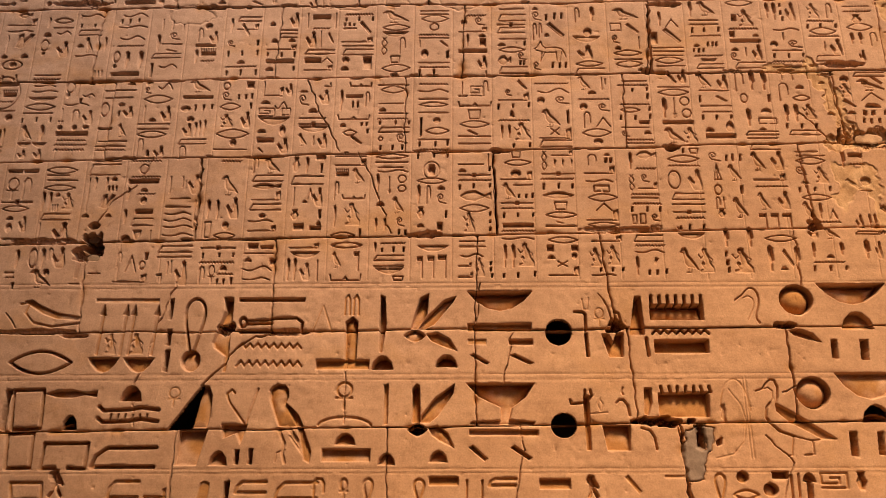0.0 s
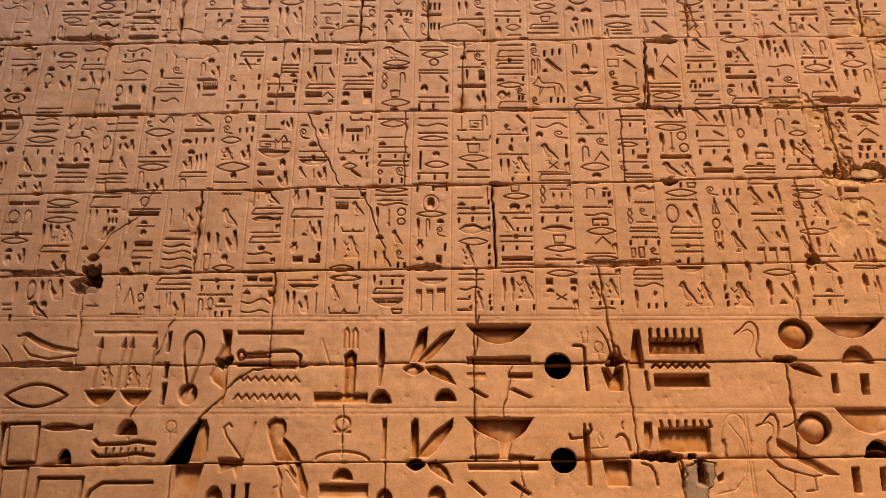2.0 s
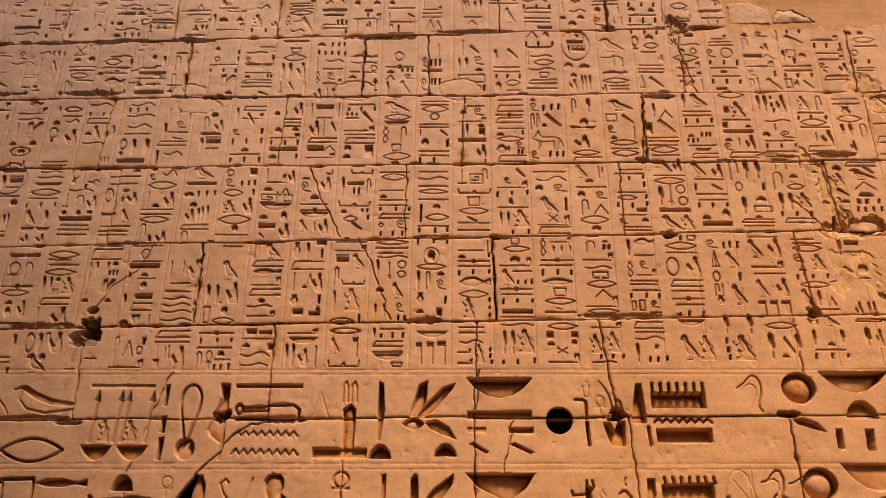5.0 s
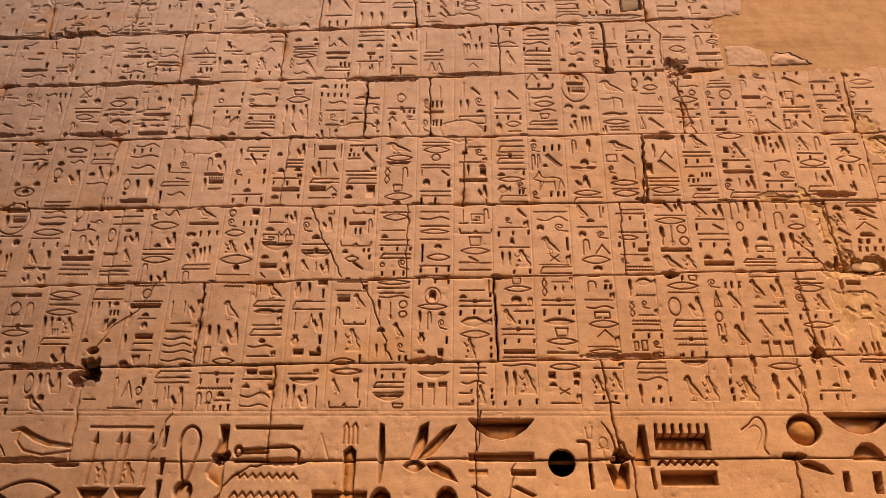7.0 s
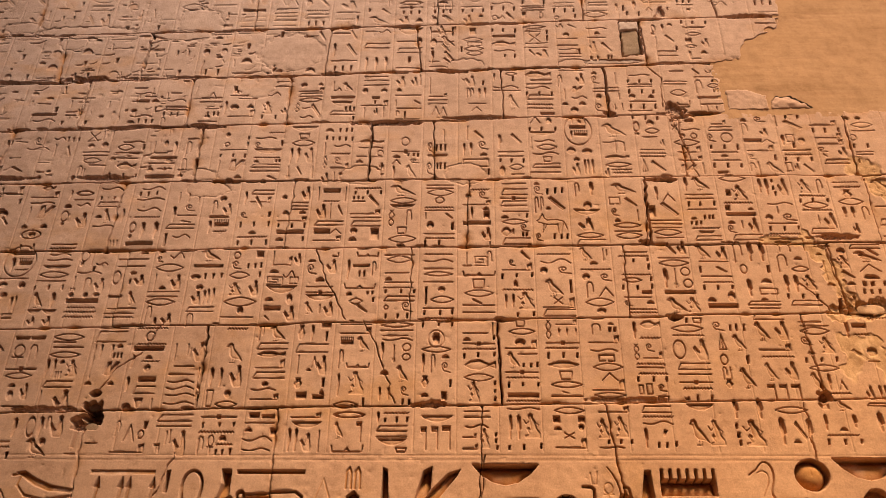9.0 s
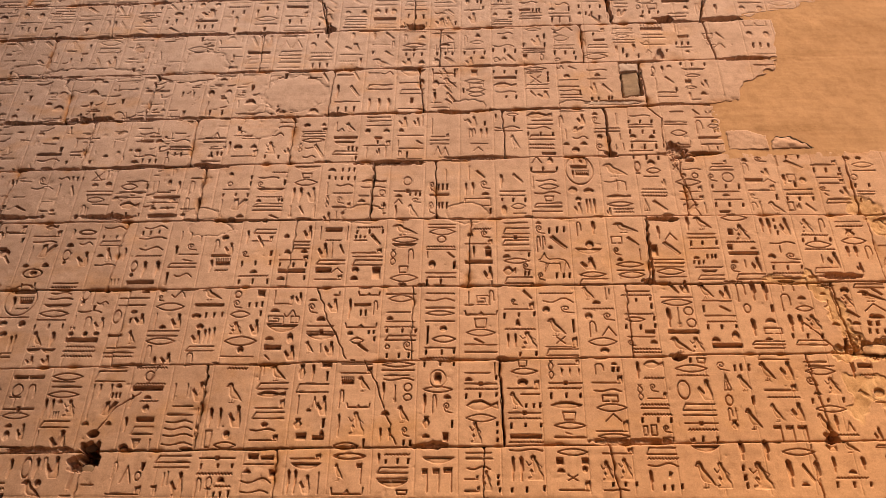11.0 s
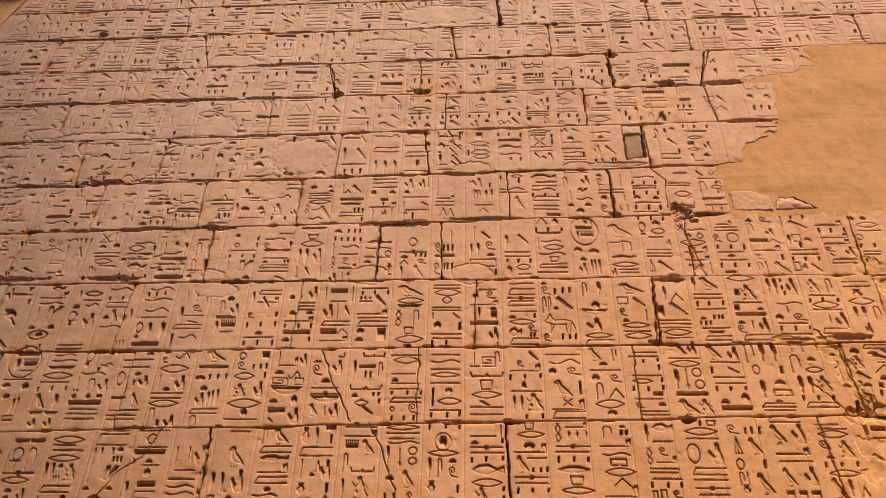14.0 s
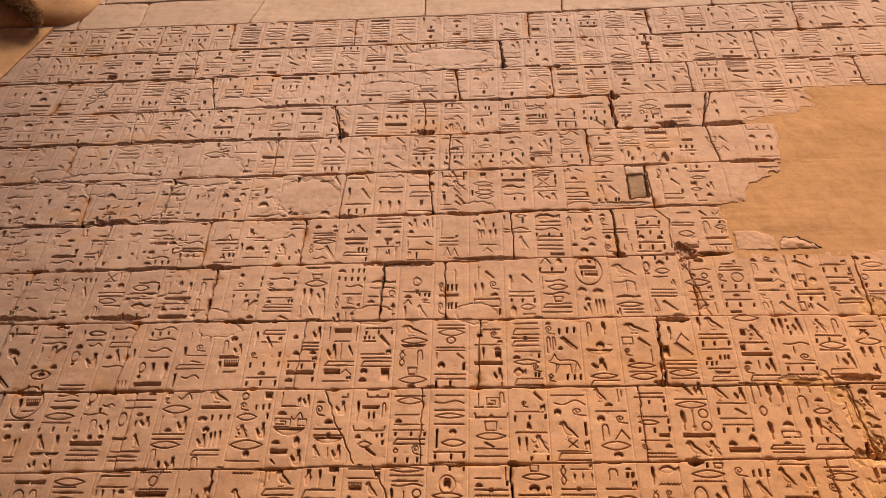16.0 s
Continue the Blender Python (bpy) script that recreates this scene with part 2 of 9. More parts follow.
def draw(ch, s):
    """The signs of the text, each by a letter of its own."""
    L, F = s.line, s.fill
    if ch == "n": zigzag(s)
    elif ch == "r": s.lens()
    elif ch == "R": s.lens(True)
    elif ch == "k": F((0, 1), (1, 1), (0.88, 0.55), (0.70, 0.15), (0.5, 0.0), (0.30, 0.15), (0.12, 0.55))
    elif ch == "-": L((0, 0.5), (1, 0.5), wide=1.1)
    elif ch == "=": rib(s)
    elif ch == "A":
        L((0, 0.1), (0.95, 0.1), wide=1.1)
        F((0.84, 0.0), (1.0, 0.0), (1.0, 1.0), (0.84, 0.85))
    elif ch == "w":
        L((0, 0.9), (0.03, 0.15), (0.97, 0.15), (1, 0.9), wide=1.3)
        F((0.38, 0.1), (0.5, 0.75), (0.62, 0.1))
    elif ch == "z":
        L((0, 0.5), (1, 0.5), wide=1.2)
        F((0.44, 0.0), (0.44, 1.0), (0.56, 1.0), (0.56, 0.0), bulge=0)
    elif ch == "g":
        F((0, 0), (1, 0), (1, 0.62), (0, 0.62), deep=1.6 if s.big else 2.2, bulge=0.5 if s.big else 0.1)
        n = 7
        for k in range(n):
            u = 0.03 + 0.94 * k / (n - 1)
            L((u, 0.62), (u, 0.98), wide=0.9)
    elif ch == "h": F((0, 0.22), (1, 0.22), (1, 0.85), (0, 0.85), deep=2.1, bulge=0.2)
    elif ch == "p": F((0, 0), (1, 0), (1, 1), (0, 1), deep=1.9, bulge=0.1)
    elif ch == "i": F((0.1, 0.02), (0.75, 0), (0.9, 1), (0.2, 0.98), deep=1.8 if s.big else 2.8, bulge=0)
    elif ch == "t": F((0, 0), (1, 0), (0.9, 0.55), (0.68, 0.92), (0.5, 1.0), (0.32, 0.92), (0.1, 0.55), deep=1.6, bulge=0.25)
    elif ch == "o": s.oval(deep=1.6)
    elif ch == "O": s.oval(ring=True)
    elif ch == "f": F((0.38, 0.0), (0.60, 0.0), (0.62, 0.34), (0.86, 0.42), (0.80, 0.90), (0.52, 1.0), (0.28, 0.92), (0.32, 0.34), deep=1.5, bulge=0.1)
    elif ch == "y": F((0.2, 0.0), (0.5, 0.0), (0.9, 0.8), (0.4, 1.0))
    elif ch == "q": chick(s)
    elif ch == "B": bird(s)
    elif ch == "e": man(s)
    elif ch == "P": man(s, s.h < 0.2)
    elif ch == "s": L((0.15, 0.0), (0.15, 0.85), (0.35, 1.0), (0.70, 0.97), (0.85, 0.75), (0.85, 0.35))
    elif ch == "S":
        L((0.5, 0.0), (0.5, 1.0))
        F((0.15, 0.0), (0.85, 0.0), (0.85, 0.22), (0.15, 0.22))
    elif ch == "c": coil(s)
    elif ch == "x":
        for flip in (0, 1):
            L(*[(0.5 + (0.45 if flip else -0.45) * math.sin(2.2 * math.pi * k / 12), k / 12) for k in range(13)], wide=0.7)
    elif ch == "X":
        L((0, 0), (1, 1)), L((0, 1), (1, 0))
    elif ch == "1": L((0.5, 0), (0.5, 1))
    elif ch == "v": L((0, 0), (0.5, 1), (1, 0))
    elif ch == "V":
        F((0.30, 0.0), (0.48, 0.12), (0.42, 1.0), (0.16, 0.92), (0.02, 0.1), deep=1.4)
        F((0.25, 0.0), (0.50, 0.04), (0.78, 0.5), (1.0, 0.92), (0.78, 0.98), (0.42, 0.45), deep=1.4)
    elif ch == "u": L((0.1, 0), (0, 1), (1, 1), (0.9, 0), (0.1, 0))
    elif ch == "N": L((0.4, 0), (0, 0), (0, 1), (1, 1), (1, 0), (0.6, 0))
    elif ch == "U": L((0.0, 0.0), (1, 0), (1, 1), (0, 1), (0, 0.3), (0.7, 0.3), (0.7, 0.68), (0.35, 0.68), wide=0.8)
    elif ch == "l": F((0.0, 0.85), (0.18, 1.0), (1.0, 0.15), (0.85, 0.0), deep=1.35)
    elif ch == "T":
        F((0.3, 0), (0.7, 0), (0.95, 0.45), (0.72, 0.75), (0.8, 1.0), (0.2, 1.0), (0.28, 0.75), (0.05, 0.45), deep=1.5)
    elif ch == "m":
        L(*[(k / 10, 0.55 - 0.35 * math.sin(k / 10 * 2.2 * math.pi) * (0.4 + 0.06 * k)) for k in range(11)], wide=1.1)
    elif ch == "K":
        s.arc(0.5, 0.72, 0.36, 0.28, -80, 260)
        L((0.5, 0.44), (0.5, 0.0), wide=1.1), L((0.12, 0.40), (0.88, 0.40))
    elif ch == "D":
        L((0.1, 0), (0.5, 1), (0.9, 0), (0.1, 0)), L((0.5, 0), (0.5, 0.8))
    elif ch == "F":
        F((0, 0.5), (0.2, 0.9), (0.5, 1.0), (0.78, 0.6), (1.0, 0.85), (1.0, 0.15), (0.78, 0.4), (0.5, 0.0), (0.2, 0.1), deep=1.4)
    elif ch == "E":
        L((0.0, 0.62), (0.10, 0.70), (0.20, 0.98), (0.26, 0.76), (0.36, 0.66), (0.66, 0.68), (0.86, 0.60), (0.94, 0.40), (0.98, 0.18), wide=0.8)
        L((0.04, 0.56), (0.18, 0.50), (0.26, 0.46), (0.44, 0.42), (0.66, 0.44), wide=0.6, deep=0.8)
        for u, v in ((0.24, 0.06), (0.34, 0.16), (0.68, -0.02), (0.86, 0.08)):
            L((u, 0.46), (u - 0.5 * v, 0.24), (u - v, 0.0), wide=0.7)
    elif ch == "J":
        L((0.75, 0.0), (0.75, 1.0), wide=1.2)
        F((0.0, 0.8), (0.8, 0.8), (0.8, 1.0), (0.0, 1.0), deep=1.5)


# how tall each sign stands and how wide it wants to be, as shares of a column's width
TALL = dict(n=.13, r=.26, R=.24, k=.26, A=.26, w=.26, z=.16, g=.34, h=.20, p=.30, i=.24, t=.20, o=.26, O=.30, f=.52, y=.5, q=.50, B=.52, e=.5,
            P=.60, s=.50, S=.50, c=.36, x=.48, X=.34, v=.34, V=.50, u=.30, N=.26, U=.46, l=.44, T=.34, m=.22, K=.50, D=.52, F=.26, E=.66, J=.58)
WIDE = dict(p=.26, i=.11, t=.30, o=.26, O=.26, f=.19, y=.18, q=.44, B=.58, e=.5, P=.58, s=.20, S=.20, c=.42, x=.16, X=.34, v=.44, V=.66, u=.52, N=.62,
            U=.50, l=.42, T=.34, K=.28, D=.34, F=.62, J=.28)


def write_cell(text, xc, z0, z1, width, depth=0.015, stroke=0.0125, lean=0.0, soft=0.005):
    """One column's stretch of signs between two heights; rows parted by blanks, signs of a row side by side."""
    rows = text.split()
    if not rows:
        return
    high = [max(TALL.get(c, 0.12 if c == "-" else 0.18) for c in row) for row in rows]
    gap = 0.12
    unit = (z1 - z0) / (sum(high) + gap * (len(rows) - 1))
    unit_h = min(unit, width * 1.35)
    slack = (z1 - z0 - unit_h * sum(high)) / max(1, len(rows) - 1) if len(rows) > 1 else 0
    z = z1
    for row, tall in zip(rows, high):
        want = [WIDE.get(c, 1.0) for c in row]
        total = sum(want)
        room = 1.0 if len(row) > 1 or want[0] == 1.0 else min(1.0, want[0] * 1.5)
        if set(row) <= {"i"} and len(row) > 1:
            places = [(xc - width / 2 + width * (k + 0.5) / len(row) - 0.048 * width, 0.096 * width) for k in range(len(row))]
        else:
            free = max(0.0, room - total)
            scale = min(1.0, (room - 0.05 * (len(row) - 1)) / total) if len(row) > 1 else room / total
            pad = (room - scale * total) / max(1, len(row) - 1) if len(row) > 1 else 0
            u, places = -room / 2, []
            for wnt in want:
                places.append((xc + u * width, wnt * scale * width))
                u += wnt * scale + pad
        for c, (x, w) in zip(row, places):
            h = unit_h * min(tall, TALL.get(c, 0.12 if c == "-" else 0.18) * (1.0 if len(row) == 1 else 1.25))
            if c == "i":
                h = unit_h * min(tall, 0.20)
            zz = z - unit_h * tall + (unit_h * tall - h) * rng.uniform(0.2, 0.8) + rng.normal(0, 0.002)
            s = Sign(x + rng.normal(0, 0.003), zz, max(w, 0.018), max(h, 0.014), depth * rng.uniform(0.6, 1.35), stroke * rng.uniform(0.8, 1.2), lean + rng.normal(0, 0.02), soft=soft)
            draw(c, s)
        z -= unit_h * tall + slack


# ---- the courses of the wall: height of each bed joint at x = 0, and its slope ----
BED = {-1: (1.58, 0.015), 0: (2.205, 0.017), 1: (2.92, 0.010), 2: (3.675, 0.020), 3: (4.395, 0.022), 4: (5.085, 0.010), 5: (5.79, 0.005),
       6: (6.47, 0.021), 7: (7.08, 0.025), 8: (7.70, 0.021), 9: (8.27, 0.020), 10: (8.83, 0.025), 11: (9.40, 0.020), 12: (9.945, 0.022),
       13: (10.505, 0.023), 14: (11.07, 0.02), 15: (11.65, 0.02)}


def bed(k, x):
    return BED[k][0] + BED[k][1] * x


PITCH, MIDDLE = 0.3275, -0.235
TEXT = {
    12: (-16, "- = o = -|oi fl o - iii =|= w iii = =|oo R k iii fc|to A - lq =|u A ii fq - i|fl - - iii fsl|i oi A -o si|t - = = r h -|oo = r - o|h o= r R h o|- = o r = -|- A l = -|h = = n = h|- - - = B|fq i p i -|= o i A p =|u r = = -|= s ff l r -|= - n p -|w iii oo ff|N o - iii k ss|o r = r = f|= o n - l ff|x = r i n|ff N = r h ii|il ff r -i|o Bl A - v|l q= h o r|f= - x lf|- fff l h|- = l f q|o l = -|n - ff i|o = l -"),
    11: (-17, "f i -|i v q = -|lv fff - ii|c= - ii fo -|i - = o R -|if n p s - fi|h iA oo - h =|ll q - h oi -|i o - = oi -|o = i - A n -|= h - iA -h|ssf lq l s|= = - = -|iii = B oc -|Bff = h - i|oll = h -i|iii w ii iii o|= i - = l|- = s o -|iq - - r|fiO i i Kt|g = - = A|oos l r = v|ul - l r =|iii p r = -|= r h = fq|i ss l r -|ll fq - i h|fl B - ii|fr s ii -|= r = -l o|B f - iii =|o l - = -"),
    10: (-17, "- o = i|- ii r -|r oo o h =|- - A i- =|= c r - fo|f= n iii = -|= = - k iii =|f r r o = i|-fff - fi f|ff i N A - l|fi N A - s|h - iii v - i|psf ff iq|ff q ii x ii|sso f r h i|l v fii = -|l s u - fl|= n n l - i|V oi D i -|- Kf = - i|- = m v oi r|g g = ff r -|h qi - = = r|= h s- i o l|fiO i - ll|u q fl - =|w iii ii N =|= = fh l - v|= r oq - =|= = - iff|h A r - l|= l i - ="),
    9: (-17, "- o i =|i - = i|A o - ii =|- oo - iii -|- = = - o i|l - - t i -|fls - ffl -|ffi - r T - l|lif o iif l|oo q h iii -|- n ii f i|= iif r - i|- h A ii =|ll v q ii -|l - ot = = -|= - oio h =|n = - iii w|iil - v qi||||||||||N l - oo r|- = o r - ii|oo l - f|- l i"),
    8: (-17, "- o|i -|- i o|l - i|l q -|Bi ii ii|r = lq -|- o A i|- i|i r ii -|t - ii h|lfq h = -|- vv = = -|ii ol n = iii|f q - nf|fl -s il B|n st r z iii qt|= s t - iii ol||||||||||w oo iii -|- l i ="),
    7: (-16, "i - o|- t i|= - o i|- i oi|i o t -|o t i ii|= - i o|h h - -|- ii i|- oo ii|- i t -|i o|-l t|-l fl - iii|-m = fff|k -o = i -|w oB fl -||||||||||A t l - i|- i l"),
    6: (-14, "i - o||||||||||||||||||||||"),
    5: (-13, "||||||||||||||||||||||||||u r - s l"),
    4: (-12, "A o l||||||||||||||||||||||||B - = -"),
    3: (-12, "o q l|||||||||||||||||||||||= B v t iii iiii s"),
    2: (-11, "B =||||||||||||||||||||||n l"),
    1: (-11, "q||||||||||||||||||||||n f"),
}
WORN = {7: (-17, -8, 0.55), 8: (-17, -6, 0.75), 9: (-17, -11, 0.9)}
for course, (first, text) in TEXT.items():
    for n, cell in enumerate(text.split("|")):
        j = first + n
        xc = MIDDLE + PITCH * j + (0.004 * j if course == 2 and j < 0 else 0.0)
        low, high = bed(course, xc) + 0.035, bed(course + 1, xc) - 0.03
        if course == 1:
            low = 3.335 + 0.005 * xc
        shallow = 1.0
        if course in WORN and WORN[course][0] <= j <= WORN[course][1]:
            shallow = WORN[course][2]
        lean = 0.015 * min(0, j) * (0.4 if course < 4 else 0.15)
        write_cell(cell, xc, low, high, 0.252 if course < 8 else 0.238, (0.026 if course < 6 else 0.017 if course < 8 else 0.012) * shallow, 0.0062 if course < 6 else 0.0072 if course < 8 else 0.0068, -lean * 0.1, 0.0042 if course < 5 else 0.0055 if course < 8 else 0.0065)
        # the faint line that parts one column from the next
        side = Sign(xc + PITCH / 2 - 0.004, low - 0.02, 0.008, high - low + 0.04, 0.0055, 0.006)
        side.line((0.5, 0.0), (0.5, 1.0))


# ---- the lower rows of the columns, sign by sign: kind, left and lower edge, width and height ----
def sign(ch, x, z, w, h):
    high = z > 5.72
    draw(ch, Sign(x, z, w, h, (0.026 if z < 5.72 else 0.017 if z < 7.05 else 0.0135) * rng.uniform(0.75, 1.25), (0.0066 if high else 0.0062) * rng.uniform(0.85, 1.15), rng.normal(0, 0.01), soft=0.0052 if high else 0.0042))


sign("h", -3.7, 4.21, 0.12, 0.04)
sign("h", -3.57, 4.21, 0.12, 0.04)
sign("K", -3.7, 3.99, 0.12, 0.18)
sign("s", -3.56, 3.99, 0.08, 0.18)
sign("z", -3.71, 3.94, 0.25, 0.04)
sign("r", -3.7, 3.88, 0.22, 0.05)
sign("t", -3.65, 3.81, 0.06, 0.03)
sign("o", -3.64, 3.7, 0.05, 0.08)
sign("q", -3.54, 3.71, 0.06, 0.13)
sign("-", -3.65, 3.64, 0.17, 0.02)
sign("r", -3.38, 4.21, 0.25, 0.06)
sign("-", -3.37, 4.19, 0.18, 0.01)
sign("-", -3.36, 4.14, 0.24, 0.02)
sign("r", -3.38, 4.06, 0.25, 0.05)
sign("f", -3.4, 3.89, 0.05, 0.16)
sign("f", -3.34, 3.89, 0.04, 0.16)
sign("t", -3.28, 4.01, 0.04, 0.03)
sign("1", -3.3, 3.89, 0.02, 0.05)
sign("1", -3.28, 3.89, 0.02, 0.05)
sign("1", -3.26, 3.89, 0.02, 0.05)
sign("e", -3.22, 3.9, 0.10, 0.14)
sign("=", -3.37, 3.81, 0.23, 0.05)
sign("1", -3.38, 3.61, 0.03, 0.17)
sign("q", -3.26, 3.62, 0.13, 0.17)
sign("-", -3.02, 4.31, 0.24, 0.02)
sign("=", -3.03, 4.2, 0.25, 0.09)
sign("1", -3.03, 3.89, 0.03, 0.28)
sign("f", -2.98, 4.07, 0.03, 0.11)
sign("f", -2.89, 4.07, 0.03, 0.11)
sign("t", -2.84, 4.15, 0.05, 0.03)
sign("i", -2.86, 4.06, 0.02, 0.04)
sign("i", -2.83, 4.06, 0.02, 0.04)
sign("i", -2.8, 4.06, 0.02, 0.04)
sign("V", -2.91, 3.91, 0.12, 0.12)
sign("t", -3.04, 3.83, 0.06, 0.03)
sign("t", -2.85, 3.83, 0.05, 0.03)
sign("n", -2.7, 4.31, 0.25, 0.02)
sign("O", -2.62, 4.21, 0.08, 0.08)
sign("n", -2.68, 4.17, 0.24, 0.02)
sign("h", -2.7, 4.11, 0.25, 0.06)
sign("y", -2.71, 3.98, 0.05, 0.11)
sign("t", -2.59, 4.05, 0.06, 0.03)
sign("n", -2.61, 4.02, 0.14, 0.02)
sign("o", -2.58, 3.94, 0.05, 0.06)
sign("h", -2.61, 3.85, 0.14, 0.05)
sign("=", -2.63, 3.76, 0.17, 0.06)
sign("f", -2.71, 3.78, 0.04, 0.12)
sign("o", -2.7, 3.62, 0.07, 0.06)
sign("k", -2.61, 3.64, 0.07, 0.08)
sign("1", -2.48, 3.63, 0.03, 0.09)
sign("1", -2.36, 4.04, 0.02, 0.14)
sign("1", -2.28, 4.09, 0.06, 0.09)
sign("q", -2.21, 4.03, 0.10, 0.17)
sign("-", -2.34, 3.98, 0.16, 0.02)
sign("1", -2.15, 3.73, 0.04, 0.25)
sign("-", -2.37, 3.91, 0.20, 0.02)
sign("m", -2.37, 3.84, 0.21, 0.04)
sign("m", -2.37, 3.78, 0.22, 0.05)
sign("m", -2.37, 3.73, 0.23, 0.04)
sign("m", -2.37, 3.66, 0.24, 0.04)
sign("n", -1.95, 4.3, 0.16, 0.03)
sign("B", -1.94, 4.02, 0.14, 0.17)
sign("f", -2.05, 3.82, 0.05, 0.16)
sign("f", -1.97, 3.82, 0.04, 0.16)
sign("q", -1.88, 3.82, 0.10, 0.18)
sign("o", -1.9, 3.73, 0.05, 0.06)
sign("r", -1.96, 3.65, 0.17, 0.05)
sign("u", -2.04, 3.66, 0.05, 0.13)
sign("f", -3.53, 3.41, 0.05, 0.15)
sign("-", -3.58, 3.36, 0.07, 0.02)
sign("n", -3.57, 3.32, 0.07, 0.02)
sign("i", -3.52, 3.24, 0.03, 0.05)
sign("O", -3.41, 3.41, 0.07, 0.16)
sign("f", -3.33, 3.41, 0.06, 0.16)
sign("q", -3.23, 3.41, 0.11, 0.17)
sign("s", -3.26, 3.48, 0.04, 0.09)
sign("B", -3.38, 3.25, 0.17, 0.15)
sign("o", -3.28, 3.34, 0.05, 0.06)
sign("i", -3.03, 3.33, 0.04, 0.15)
sign("-", -2.92, 3.36, 0.09, 0.01)
sign("-", -3.06, 3.27, 0.08, 0.02)
sign("s", -2.71, 3.42, 0.04, 0.12)
sign("v", -2.63, 3.38, 0.08, 0.13)
sign("O", -2.53, 3.4, 0.05, 0.07)
sign("i", -2.5, 3.48, 0.04, 0.06)
sign("A", -2.72, 3.29, 0.26, 0.07)
sign("=", -2.39, 3.54, 0.27, 0.05)
sign("-", -2.39, 3.49, 0.27, 0.02)
sign("1", -2.32, 3.36, 0.04, 0.10)
sign("1", -2.29, 3.37, 0.04, 0.10)
sign("J", -2.38, 3.29, 0.05, 0.07)
sign("q", -2.24, 3.27, 0.10, 0.20)
sign("z", -2.05, 3.56, 0.27, 0.03)
sign("i", -2.04, 3.49, 0.02, 0.04)
sign("i", -1.91, 3.5, 0.02, 0.03)
sign("i", -1.8, 3.5, 0.02, 0.03)
sign("n", -2.05, 3.44, 0.27, 0.03)
sign("s", -2.05, 3.28, 0.05, 0.14)
sign("K", -1.98, 3.28, 0.06, 0.15)
sign("t", -1.89, 3.39, 0.06, 0.04)
sign("n", -1.9, 3.35, 0.12, 0.02)
sign("i", -1.91, 3.28, 0.02, 0.04)
sign("i", -1.86, 3.28, 0.02, 0.04)
sign("i", -1.8, 3.28, 0.02, 0.05)
sign("1", -1.7, 4.21, 0.02, 0.14)
sign("s", -1.69, 4.22, 0.04, 0.13)
sign("B", -1.61, 4.21, 0.14, 0.14)
sign("=", -1.69, 4.14, 0.25, 0.05)
sign("F", -1.68, 4.07, 0.23, 0.05)
sign("A", -1.68, 3.97, 0.23, 0.08)
sign("=", -1.69, 3.89, 0.25, 0.05)
sign("o", -1.61, 3.82, 0.05, 0.04)
sign("m", -1.69, 3.78, 0.19, 0.03)
sign("A", -1.69, 3.71, 0.22, 0.05)
sign("T", -1.37, 4.22, 0.06, 0.13)
sign("f", -1.27, 4.21, 0.04, 0.14)
sign("h", -1.18, 4.31, 0.08, 0.07)
sign("i", -1.14, 4.21, 0.02, 0.08)
sign("=", -1.37, 4.11, 0.26, 0.07)
sign("1", -1.35, 3.93, 0.02, 0.15)
sign("v", -1.23, 3.98, 0.04, 0.09)
sign("q", -1.19, 3.92, 0.08, 0.16)
sign("t", -1.27, 3.95, 0.04, 0.02)
sign("T", -1.36, 3.81, 0.07, 0.08)
sign("i", -1.14, 3.82, 0.03, 0.07)
sign("p", -1.33, 3.72, 0.08, 0.05)
sign("t", -1.15, 3.76, 0.04, 0.03)
sign("h", -1.2, 3.71, 0.09, 0.05)
sign("-", -1.02, 4.35, 0.25, 0.01)
sign("A", -1.02, 4.27, 0.25, 0.06)
sign("g", -1.01, 4.18, 0.10, 0.06)
sign("B", -0.88, 4.12, 0.10, 0.13)
sign("s", -1.02, 3.98, 0.04, 0.15)
sign("w", -0.95, 3.98, 0.18, 0.04)
sign("f", -1.02, 3.75, 0.03, 0.18)
sign("e", -0.93, 3.76, 0.13, 0.19)
sign("r", -1.03, 3.65, 0.19, 0.05)
sign("i", -0.81, 3.66, 0.02, 0.07)
sign("r", -0.69, 4.33, 0.26, 0.04)
sign("-", -0.69, 4.29, 0.26, 0.02)
sign("-", -0.67, 4.25, 0.20, 0.01)
sign("m", -0.67, 4.2, 0.24, 0.04)
sign("f", -0.69, 4.05, 0.04, 0.15)
sign("S", -0.59, 4.03, 0.03, 0.14)
sign("O", -0.51, 4.12, 0.07, 0.07)
sign("O", -0.51, 4.04, 0.07, 0.06)
sign("t", -0.68, 3.92, 0.07, 0.04)
sign("B", -0.55, 3.86, 0.09, 0.14)
sign("f", -0.69, 3.71, 0.03, 0.11)
sign("f", -0.62, 3.72, 0.03, 0.10)
sign("c", -0.51, 3.75, 0.06, 0.08)
sign("i", -0.5, 3.68, 0.02, 0.04)
sign("i", -0.45, 3.68, 0.02, 0.04)
sign("i", -0.36, 4.33, 0.02, 0.05)
sign("i", -0.23, 4.34, 0.02, 0.04)
sign("i", -0.12, 4.34, 0.02, 0.04)
sign("r", -0.35, 4.11, 0.23, 0.05)
sign("f", -0.36, 3.94, 0.04, 0.16)
sign("s", -0.28, 3.94, 0.04, 0.15)
sign("t", -0.19, 4.06, 0.06, 0.03)
sign("c", -0.19, 3.94, 0.07, 0.09)
sign("T", -0.35, 3.82, 0.06, 0.09)
